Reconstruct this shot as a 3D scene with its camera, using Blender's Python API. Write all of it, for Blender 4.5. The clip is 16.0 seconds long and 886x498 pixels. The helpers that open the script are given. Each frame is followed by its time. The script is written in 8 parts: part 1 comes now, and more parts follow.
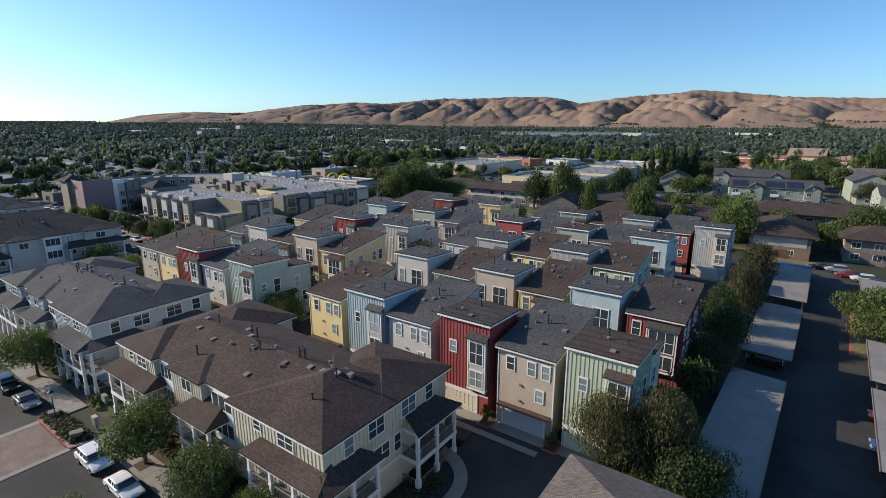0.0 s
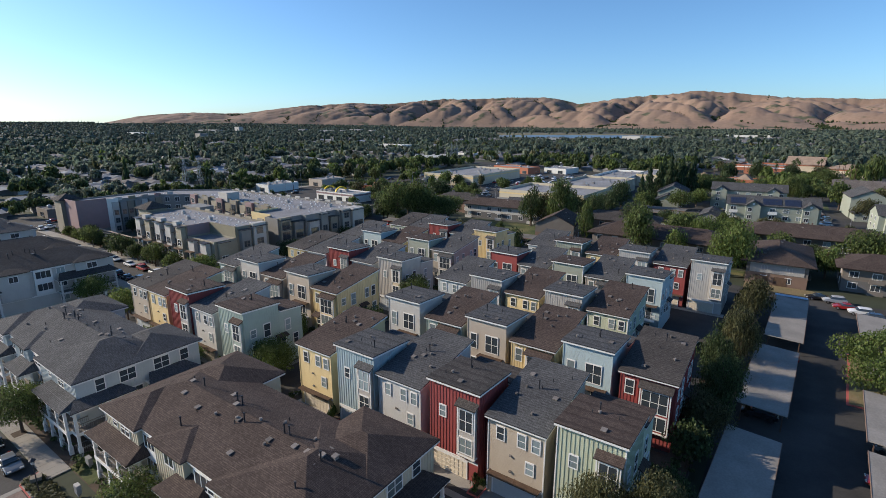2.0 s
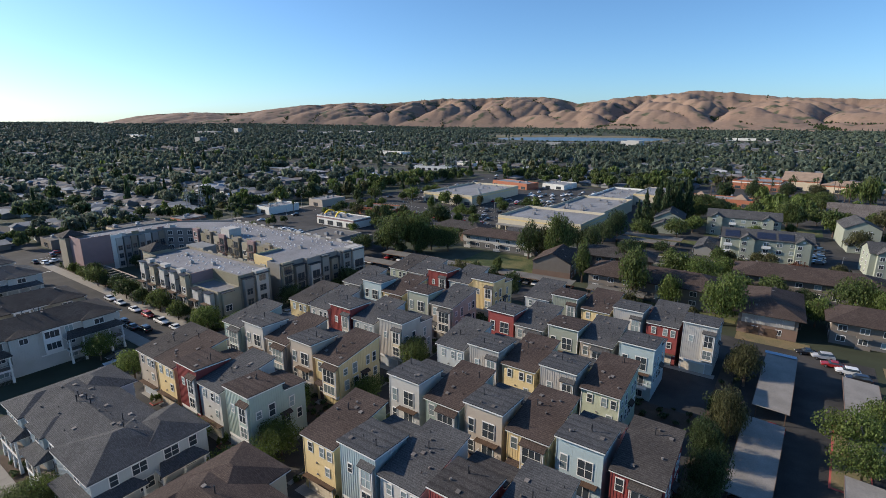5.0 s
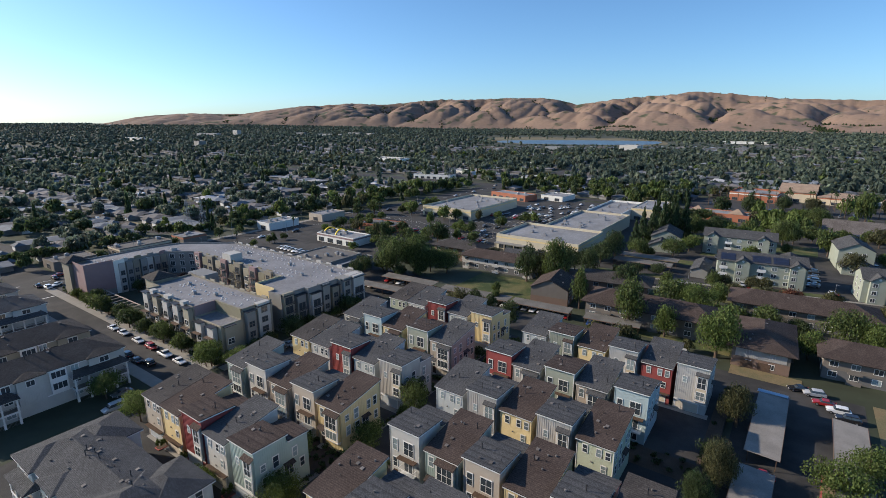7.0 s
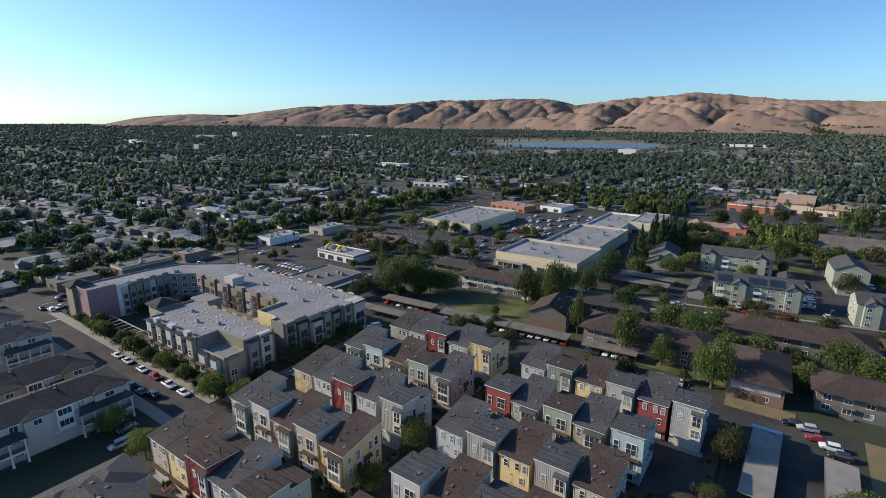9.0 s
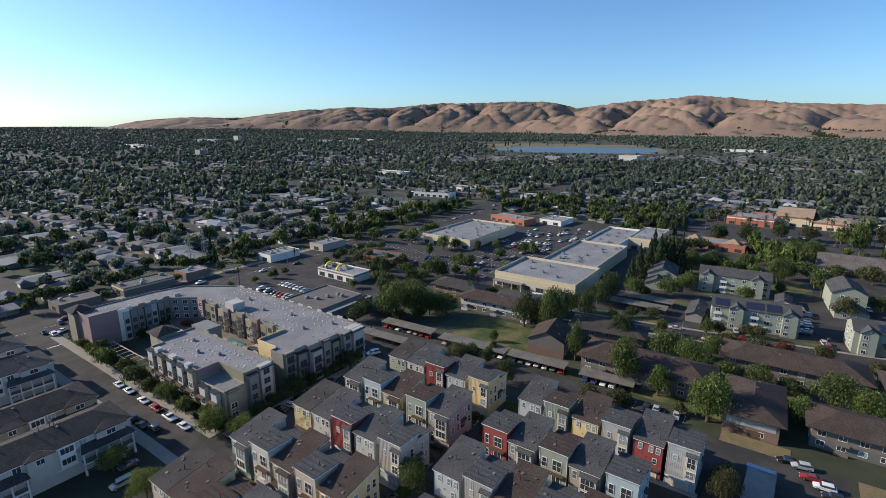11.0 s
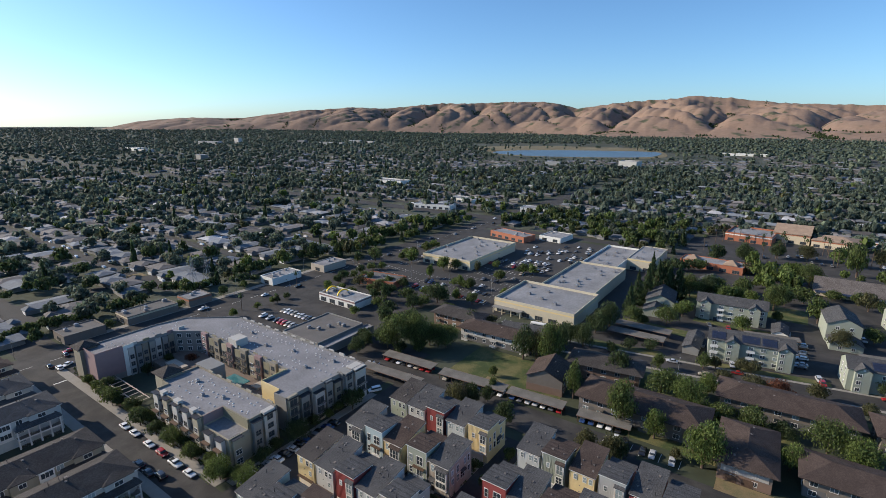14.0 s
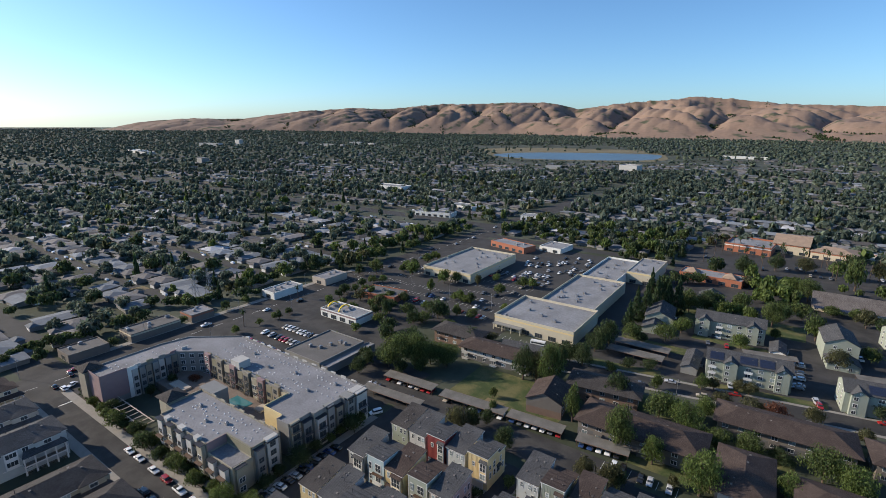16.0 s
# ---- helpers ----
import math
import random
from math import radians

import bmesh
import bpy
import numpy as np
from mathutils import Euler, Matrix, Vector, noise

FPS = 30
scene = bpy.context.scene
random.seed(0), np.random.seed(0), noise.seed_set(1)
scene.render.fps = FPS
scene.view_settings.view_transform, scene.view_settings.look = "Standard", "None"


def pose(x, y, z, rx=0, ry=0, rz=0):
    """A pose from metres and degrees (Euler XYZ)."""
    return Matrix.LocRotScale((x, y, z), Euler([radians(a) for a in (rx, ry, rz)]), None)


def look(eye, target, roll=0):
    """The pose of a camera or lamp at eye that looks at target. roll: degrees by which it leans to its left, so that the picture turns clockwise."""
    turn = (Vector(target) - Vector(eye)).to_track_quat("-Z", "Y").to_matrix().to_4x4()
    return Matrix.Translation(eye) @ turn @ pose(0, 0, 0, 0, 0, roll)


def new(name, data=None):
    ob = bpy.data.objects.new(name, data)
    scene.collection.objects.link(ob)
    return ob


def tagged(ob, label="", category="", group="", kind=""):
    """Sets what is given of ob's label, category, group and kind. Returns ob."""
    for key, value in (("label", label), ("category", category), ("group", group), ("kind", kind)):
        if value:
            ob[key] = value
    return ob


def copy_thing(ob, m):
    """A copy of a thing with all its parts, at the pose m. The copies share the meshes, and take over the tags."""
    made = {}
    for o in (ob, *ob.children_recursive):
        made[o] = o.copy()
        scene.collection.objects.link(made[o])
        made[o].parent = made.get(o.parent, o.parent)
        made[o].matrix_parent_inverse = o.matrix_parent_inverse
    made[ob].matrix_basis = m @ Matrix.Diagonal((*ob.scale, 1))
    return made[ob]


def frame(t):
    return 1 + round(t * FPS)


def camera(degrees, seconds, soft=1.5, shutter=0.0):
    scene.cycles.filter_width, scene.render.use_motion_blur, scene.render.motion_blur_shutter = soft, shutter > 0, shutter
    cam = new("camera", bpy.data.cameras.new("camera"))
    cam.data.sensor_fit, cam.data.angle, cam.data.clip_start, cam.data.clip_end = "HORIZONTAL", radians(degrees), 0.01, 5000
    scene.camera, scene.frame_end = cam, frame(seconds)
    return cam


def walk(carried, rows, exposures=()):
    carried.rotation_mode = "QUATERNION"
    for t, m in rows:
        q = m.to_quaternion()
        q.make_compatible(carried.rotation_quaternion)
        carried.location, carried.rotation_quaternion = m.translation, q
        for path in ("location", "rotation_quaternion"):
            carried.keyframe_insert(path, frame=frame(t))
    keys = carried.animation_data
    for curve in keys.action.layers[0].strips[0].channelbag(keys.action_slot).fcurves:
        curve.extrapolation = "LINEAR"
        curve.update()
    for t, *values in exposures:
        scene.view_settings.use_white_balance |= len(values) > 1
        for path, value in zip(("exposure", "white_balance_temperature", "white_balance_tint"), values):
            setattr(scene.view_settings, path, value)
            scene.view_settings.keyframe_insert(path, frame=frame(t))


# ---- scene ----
cam = camera(82.8, 16.0, 0.5)
# seconds, x, y, z, pitch, roll, yaw
PATH = [
    (0, 0.00, 0.00, 33.50, 75.95, 0.00, 0.00),
    (0.5, 0.34, 0.65, 34.09, 76.02, 0.00, 0.04),
    (1, 0.58, 1.39, 35.70, 75.95, 0.00, -0.04),
    (1.5, 0.91, 2.37, 37.90, 75.94, 0.00, -0.05),
    (2, 1.13, 2.74, 40.21, 75.93, 0.00, -0.08),
    (2.5, 1.25, 2.86, 42.45, 75.92, 0.00, -0.11),
    (3, 1.31, 2.98, 44.84, 75.85, -0.00, -0.11),
    (3.5, 1.34, 3.08, 47.22, 75.80, -0.00, -0.14),
    (4, 1.32, 3.24, 49.64, 75.71, -0.00, -0.14),
    (6.5, 1.21, 3.36, 61.88, 75.72, -0.00, -0.24),
    (7, 1.25, 3.48, 64.36, 75.69, -0.00, -0.27),
    (7.5, 1.33, 3.52, 66.88, 75.63, -0.00, -0.28),
    (8, 1.33, 3.61, 69.27, 75.59, -0.00, -0.30),
    (8.5, 1.13, 3.65, 71.71, 75.57, -0.00, -0.35),
    (9, 1.12, 3.73, 73.89, 75.64, -0.00, -0.34),
    (11.5, 2.08, 4.89, 85.78, 75.84, 0.00, -0.21),
    (12, 2.13, 5.07, 88.27, 75.81, 0.00, -0.19),
    (12.5, 2.12, 5.15, 90.96, 75.77, 0.00, -0.16),
    (13, 2.10, 5.31, 93.40, 75.77, 0.00, -0.16),
    (13.5, 2.03, 5.48, 95.93, 75.74, 0.00, -0.18),
    (14, 1.93, 5.63, 98.58, 75.68, 0.00, -0.20),
    (14.5, 1.88, 5.80, 100.99, 75.66, 0.00, -0.17),
    (15, 1.96, 5.75, 103.46, 75.64, 0.00, -0.16),
    (15.5, 1.94, 5.82, 105.75, 75.64, -0.00, -0.16),
    (16, 1.94, 5.99, 108.07, 75.63, -0.00, -0.13),
]
walk(cam, [(t, pose(x, y, z, rx, ry, rz)) for t, x, y, z, rx, ry, rz in PATH], exposures=[(0.0, 0.38, 6100, 10), (16.0, 0.38, 6100, 10)])

# ---- light ----
SUN_EL, SUN_AZ = 25.0, 167.0          # degrees; azimuth from +x, counter-clockwise
world = bpy.data.worlds.new("sky")
scene.world = world
world.use_nodes = True
_n = world.node_tree.nodes
_bg = _n["Background"]
_sky = _n.new("ShaderNodeTexSky")
_sky.sky_type = "NISHITA"
_sky.sun_disc = False
_sky.sun_elevation = radians(SUN_EL)
_sky.sun_rotation = radians(90 - SUN_AZ)
_sky.altitude = 30
_sky.air_density, _sky.dust_density, _sky.ozone_density = 0.8, 0.65, 4.0
_tint = _n.new("ShaderNodeVectorMath")
_tint.operation = "MULTIPLY"
_tint.inputs[1].default_value = (0.855, 1.0, 1.03)
world.node_tree.links.new(_sky.outputs[0], _tint.inputs[0])
world.node_tree.links.new(_tint.outputs[0], _bg.inputs[0])
_bg.inputs[1].default_value = 0.126
sun_data = bpy.data.lights.new("sun", "SUN")
sun_data.energy, sun_data.angle, sun_data.color = 5.0, radians(0.53), (1.0, 0.83, 0.63)
sun = new("sun", sun_data)
_d = Vector((math.cos(radians(SUN_AZ)) * math.cos(radians(SUN_EL)), math.sin(radians(SUN_AZ)) * math.cos(radians(SUN_EL)), math.sin(radians(SUN_EL))))
sun.matrix_world = look(_d * 200 + Vector((0, 100, 0)), (0, 100, 0))

# ---- grid of the quarter: u along the facades, v away from the camera ----
TURN = -35.5
G = pose(0, 0, 0, 0, 0, TURN)
CA, SA = math.cos(radians(35.5)), math.sin(radians(35.5))


def at(u, v, z=0.0, turn=0.0):
    """World pose of a place on the grid."""
    return G @ pose(u, v, z, 0, 0, turn)


def xy(u, v):
    return (CA * u + SA * v, -SA * u + CA * v)


# ---- materials ----
def mat(name, col, rough=0.85, var=0.18, scales=(0.5, 9.0), bump=0.0, bump_scale=30.0, metal=0.0, rnd=0.0, island=0.0, col2=None, spec=0.3):
    m = bpy.data.materials.new(name)
    m.use_nodes = True
    t = m.node_tree
    N, L = t.nodes, t.links
    b = N["Principled BSDF"]
    b.inputs["Roughness"].default_value = rough
    b.inputs["Metallic"].default_value = metal
    b.inputs["Specular IOR Level"].default_value = spec
    co = N.new("ShaderNodeTexCoord")
    value = None
    for k, sc in enumerate(scales):
        nz = N.new("ShaderNodeTexNoise")
        nz.inputs["Scale"].default_value = sc
        nz.inputs["Detail"].default_value = 5
        nz.inputs["Roughness"].default_value = 0.6
        L.new(co.outputs["Object"], nz.inputs["Vector"])
        mr = N.new("ShaderNodeMapRange")
        mr.inputs[1].default_value, mr.inputs[2].default_value = 0.25, 0.75
        amp = var if k == 0 else var * 0.8
        mr.inputs[3].default_value, mr.inputs[4].default_value = 1 - amp, 1 + amp
        L.new(nz.outputs["Fac"], mr.inputs[0])
        if value is None:
            value, first = mr.outputs[0], nz
        else:
            mm = N.new("ShaderNodeMath")
            mm.operation = "MULTIPLY"
            L.new(value, mm.inputs[0])
            L.new(mr.outputs[0], mm.inputs[1])
            value = mm.outputs[0]
    for amount, node, out in ((rnd, "ShaderNodeObjectInfo", "Random"), (island, "ShaderNodeNewGeometry", "Random Per Island")):
        if amount:
            oi = N.new(node)
            mr = N.new("ShaderNodeMapRange")
            mr.inputs[3].default_value, mr.inputs[4].default_value = 1 - amount, 1 + amount
            L.new(oi.outputs[out], mr.inputs[0])
            mm = N.new("ShaderNodeMath")
            mm.operation = "MULTIPLY"
            L.new(value, mm.inputs[0])
            L.new(mr.outputs[0], mm.inputs[1])
            value = mm.outputs[0]
    base = N.new("ShaderNodeMix")
    base.data_type = "RGBA"
    base.inputs[6].default_value = (*col, 1)
    base.inputs[7].default_value = (*(col2 or col), 1)
    if island and col2:
        gi = N.new("ShaderNodeNewGeometry")
        L.new(gi.outputs["Random Per Island"], base.inputs[0])
    else:
        ramp = N.new("ShaderNodeMapRange")
        ramp.inputs[1].default_value, ramp.inputs[2].default_value = 0.42, 0.58
        L.new(first.outputs["Fac"], ramp.inputs[0])
        L.new(ramp.outputs[0], base.inputs[0])
    mul = N.new("ShaderNodeVectorMath")
    mul.operation = "SCALE"
    L.new(base.outputs[2], mul.inputs[0])
    L.new(value, mul.inputs["Scale"])
    L.new(mul.outputs[0], b.inputs["Base Color"])
    if bump:
        nb = N.new("ShaderNodeTexNoise")
        nb.inputs["Scale"].default_value = bump_scale
        nb.inputs["Detail"].default_value = 3
        L.new(co.outputs["Object"], nb.inputs["Vector"])
        bp = N.new("ShaderNodeBump")
        bp.inputs["Strength"].default_value = bump
        bp.inputs["Distance"].default_value = 0.03
        L.new(nb.outputs["Fac"], bp.inputs["Height"])
        L.new(bp.outputs[0], b.inputs["Normal"])
    return m


def shingle(name, col, col2):
    """Asphalt shingles: courses along the roof with tabs of uneven shade."""
    m = mat(name, col, 0.92, 0.09, (0.25, 7.0), col2=col2, spec=0.15)
    t = m.node_tree
    N, L = t.nodes, t.links
    b = N["Principled BSDF"]
    co = N.new("ShaderNodeTexCoord")
    br = N.new("ShaderNodeTexBrick")
    br.inputs["Scale"].default_value = 1.0
    br.inputs["Brick Width"].default_value = 0.30
    br.inputs["Row Height"].default_value = 0.15
    br.inputs["Mortar Size"].default_value = 0.012
    br.inputs["Color1"].default_value = (0.76, 0.76, 0.76, 1)
    br.inputs["Color2"].default_value = (1.26, 1.26, 1.26, 1)
    br.inputs["Mortar"].default_value = (0.5, 0.5, 0.5, 1)
    L.new(co.outputs["Object"], br.inputs["Vector"])
    src = b.inputs["Base Color"].links[0].from_socket
    mm = N.new("ShaderNodeVectorMath")
    mm.operation = "MULTIPLY"
    L.new(src, mm.inputs[0])
    L.new(br.outputs["Color"], mm.inputs[1])
    # courses follow the height on every slope
    sep = N.new("ShaderNodeSeparateXYZ")
    L.new(co.outputs["Object"], sep.inputs[0])
    step = N.new("ShaderNodeMath")
    step.operation = "MULTIPLY"
    step.inputs[1].default_value = 1 / 0.062
    L.new(sep.outputs[2], step.inputs[0])
    fr = N.new("ShaderNodeMath")
    fr.operation = "FRACT"
    L.new(step.outputs[0], fr.inputs[0])
    edge = N.new("ShaderNodeMapRange")
    edge.inputs[1].default_value, edge.inputs[2].default_value, edge.inputs[3].default_value, edge.inputs[4].default_value = 0.0, 0.45, 0.70, 1.10
    L.new(fr.outputs[0], edge.inputs[0])
    course = N.new("ShaderNodeVectorMath")
    course.operation = "SCALE"
    L.new(mm.outputs[0], course.inputs[0])
    L.new(edge.outputs[0], course.inputs["Scale"])
    L.new(course.outputs[0], b.inputs["Base Color"])
    bp = N.new("ShaderNodeBump")
    bp.inputs["Strength"].default_value, bp.inputs["Distance"].default_value = 0.5, 0.02
    L.new(br.outputs["Fac"], bp.inputs["Height"])
    bp.invert = True
    L.new(bp.outputs[0], b.inputs["Normal"])
    return m


def lap(name, col):
    """Horizontal lap siding, 15 cm boards."""
    m = mat(name, col, 0.7, 0.08, (0.4, 6.0))
    t = m.node_tree
    N, L = t.nodes, t.links
    co = N.new("ShaderNodeTexCoord")
    sep = N.new("ShaderNodeSeparateXYZ")
    L.new(co.outputs["Object"], sep.inputs[0])
    md = N.new("ShaderNodeMath")
    md.operation = "MULTIPLY"
    md.inputs[1].default_value = 1 / 0.16
    L.new(sep.outputs[2], md.inputs[0])
    fr = N.new("ShaderNodeMath")
    fr.operation = "FRACT"
    L.new(md.outputs[0], fr.inputs[0])
    bp = N.new("ShaderNodeBump")
    bp.inputs["Strength"].default_value, bp.inputs["Distance"].default_value = 0.9, 0.03
    bp.invert = True
    L.new(fr.outputs[0], bp.inputs["Height"])
    L.new(bp.outputs[0], N["Principled BSDF"].inputs["Normal"])
    return m


def leafy(name, col, col2):
    m = mat(name, col, 0.6, 0.22, (0.3, 3.0), island=0.45, col2=col2, spec=0.25)
    t = m.node_tree
    N, L = t.nodes, t.links
    b = N["Principled BSDF"]
    tr = N.new("ShaderNodeBsdfTranslucent")
    L.new(b.inputs["Base Color"].links[0].from_socket, tr.inputs["Color"])
    mx = N.new("ShaderNodeMixShader")
    mx.inputs[0].default_value = 0.45
    L.new(b.outputs[0], mx.inputs[1])
    L.new(tr.outputs[0], mx.inputs[2])
    L.new(mx.outputs[0], N["Material Output"].inputs["Surface"])
    return m


def glassy(name, col, rough=0.05):
    m = mat(name, col, rough, 0.1, (0.7, 2.0), spec=0.8)
    return m


WALL = {
    "red": (0.255, 0.060, 0.056), "tan": (0.37, 0.315, 0.245), "green": (0.40, 0.43, 0.32), "yellow": (0.62, 0.50, 0.27),
    "blue": (0.34, 0.42, 0.44), "lgrey": (0.43, 0.425, 0.405), "grey": (0.40, 0.38, 0.35), "teal": (0.34, 0.41, 0.37),
    "taupe": (0.40, 0.35, 0.29), "mint": (0.27, 0.295, 0.245), "white": (0.66, 0.66, 0.62), "beige": (0.55, 0.47, 0.34), "mauve": (0.25, 0.175, 0.175),
    "olive": (0.33, 0.31, 0.20), "brown": (0.19, 0.13, 0.10), "slate": (0.125, 0.122, 0.12), "cream": (0.50, 0.45, 0.34), "dgrey": (0.22, 0.22, 0.21),
    "stone": (0.22, 0.20, 0.16), "moss": (0.20, 0.185, 0.13), "putty": (0.29, 0.265, 0.205), "ash": (0.20, 0.20, 0.195), "chalk": (0.40, 0.39, 0.37),
    "clay": (0.34, 0.13, 0.075), "drab": (0.165, 0.145, 0.125), "mid": (0.42, 0.45, 0.45),
}
PAINT = {k: mat("paint_" + k, c, 0.75, 0.07, (0.5, 7.0), 0.15, 40) for k, c in WALL.items()}
LAP = {k: lap("siding_" + k, WALL[k]) for k in ("tan", "lgrey", "yellow", "green", "blue", "grey", "red")}
TRIM = mat("white_trim", (0.66, 0.655, 0.635), 0.55, 0.05, (1.0, 8.0))
ROOF = {"brown": shingle("brown_shingle", (0.066, 0.050, 0.044), (0.076, 0.058, 0.051)), "grey": shingle("grey_shingle", (0.072, 0.073, 0.077), (0.083, 0.084, 0.087)),
        "dark": shingle("dark_shingle", (0.058, 0.053, 0.051), (0.068, 0.062, 0.059)), "light": shingle("weathered_shingle", (0.125, 0.110, 0.102), (0.14, 0.125, 0.118))}
GLASS = glassy("window_glass", (0.04, 0.05, 0.06))
BLIND = mat("window_blind", (0.20, 0.245, 0.255), 0.25, 0.1, (1.0, 4.0), rnd=0.5, spec=0.6)
METAL = mat("galvanised_metal", (0.32, 0.32, 0.33), 0.45, 0.15, (2.0, 20.0), metal=0.6)
DARKM = mat("dark_metal", (0.045, 0.045, 0.05), 0.5, 0.15, (2.0, 20.0), metal=0.3)
WOOD = mat("dark_stained_wood", (0.10, 0.065, 0.045), 0.8, 0.25, (1.5, 14.0))
GARAGE = mat("garage_door_paint", (0.58, 0.52, 0.42), 0.6, 0.06, (1.0, 6.0))
GARAGEB = mat("garage_door_grey", (0.42, 0.45, 0.47), 0.6, 0.06, (1.0, 6.0))
MEMBRANE = mat("roof_membrane", (0.20, 0.20, 0.21), 0.8, 0.26, (0.09, 1.4))
MEMBRANE_L = mat("pale_roof_membrane", (0.215, 0.218, 0.226), 0.8, 0.3, (0.06, 0.9))
MEMBRANE_D = mat("dark_roof_gravel", (0.12, 0.115, 0.11), 0.9, 0.2, (0.12, 2.5))
VENTM = mat("weathered_vent", (0.15, 0.135, 0.125), 0.7, 0.2, (2.0, 9.0), rnd=0.4)
ASPHALT = mat("asphalt", (0.038, 0.0375, 0.0375), 0.9, 0.28, (0.10, 5.0), 0.2, 25, col2=(0.050, 0.048, 0.046))
ASPHALT_L = mat("worn_asphalt", (0.045, 0.0445, 0.044), 0.9, 0.24, (0.06, 4.0), 0.2, 25)
CONCRETE = mat("concrete", (0.25, 0.235, 0.21), 0.9, 0.15, (0.3, 7.0), 0.2, 30)
KERB_RED = mat("red_kerb_paint", (0.36, 0.09, 0.08), 0.7, 0.2, (0.8, 8.0))
PAVER = mat("brick_pavers", (0.185, 0.138, 0.118), 0.9, 0.25, (0.6, 5.0), 0.3, 12)
GRASS = mat("lawn", (0.055, 0.078, 0.026), 0.95, 0.35, (0.12, 3.0), 0.4, 20, col2=(0.105, 0.100, 0.042))
DRY = mat("dry_grass", (0.21, 0.160, 0.088), 0.95, 0.3, (0.2, 4.0), 0.4, 20, col2=(0.13, 0.115, 0.06))
SOIL = mat("planting_soil", (0.075, 0.055, 0.04), 0.95, 0.3, (0.3, 5.0), 0.4, 15)
LINE = mat("road_paint", (0.62, 0.62, 0.60), 0.7, 0.15, (1.0, 8.0))
BARK = mat("bark", (0.11, 0.08, 0.06), 0.9, 0.3, (1.0, 10.0), 0.5, 20)
LEAF = {"green": leafy("leaves_green", (0.068, 0.094, 0.029), (0.106, 0.139, 0.042)), "dark": leafy("leaves_dark", (0.042, 0.064, 0.026), (0.064, 0.090, 0.034)),
        "bright": leafy("leaves_bright", (0.085, 0.122, 0.030), (0.124, 0.165, 0.046)), "rust": leafy("leaves_rust", (0.068, 0.074, 0.033), (0.102, 0.101, 0.046)),
        # the two far greens are paled and greyed: distance haze painted into the leaf colour
        "conifer": leafy("needles", (0.034, 0.058, 0.026), (0.052, 0.080, 0.032)), "far": leafy("leaves_far_hazed", (0.098, 0.124, 0.088), (0.135, 0.165, 0.112)), "hazed_dark": leafy("foliage_dark_hazed", (0.070, 0.094, 0.074), (0.100, 0.128, 0.094)), "red": leafy("leaves_red", (0.12, 0.045, 0.03), (0.16, 0.07, 0.04))}
SOLAR = glassy("solar_cell", (0.02, 0.026, 0.05), 0.3)
TYRE = mat("tyre_rubber", (0.02, 0.02, 0.02), 0.85, 0.1)
RIM = mat("alloy_rim", (0.45, 0.45, 0.46), 0.35, 0.1, metal=0.8)
LAMPG = mat("lamp_lens", (0.55, 0.53, 0.50), 0.15, 0.1, spec=0.8)
LAMPR = mat("tail_lamp", (0.30, 0.015, 0.015), 0.2, 0.1, spec=0.8)
CARS = {"white": (0.72, 0.73, 0.74), "silver": (0.42, 0.43, 0.45), "grey": (0.13, 0.135, 0.145), "black": (0.018, 0.018, 0.02), "red": (0.30, 0.02, 0.02), "blue": (0.03, 0.06, 0.16), "beige": (0.35, 0.31, 0.25)}
CARP = {}
for _k, _c in CARS.items():
    CARP[_k] = mat("car_paint_" + _k, _c, 0.25, 0.03, spec=0.7)
    CARP[_k].node_tree.nodes["Principled BSDF"].inputs["Coat Weight"].default_value = 0.6


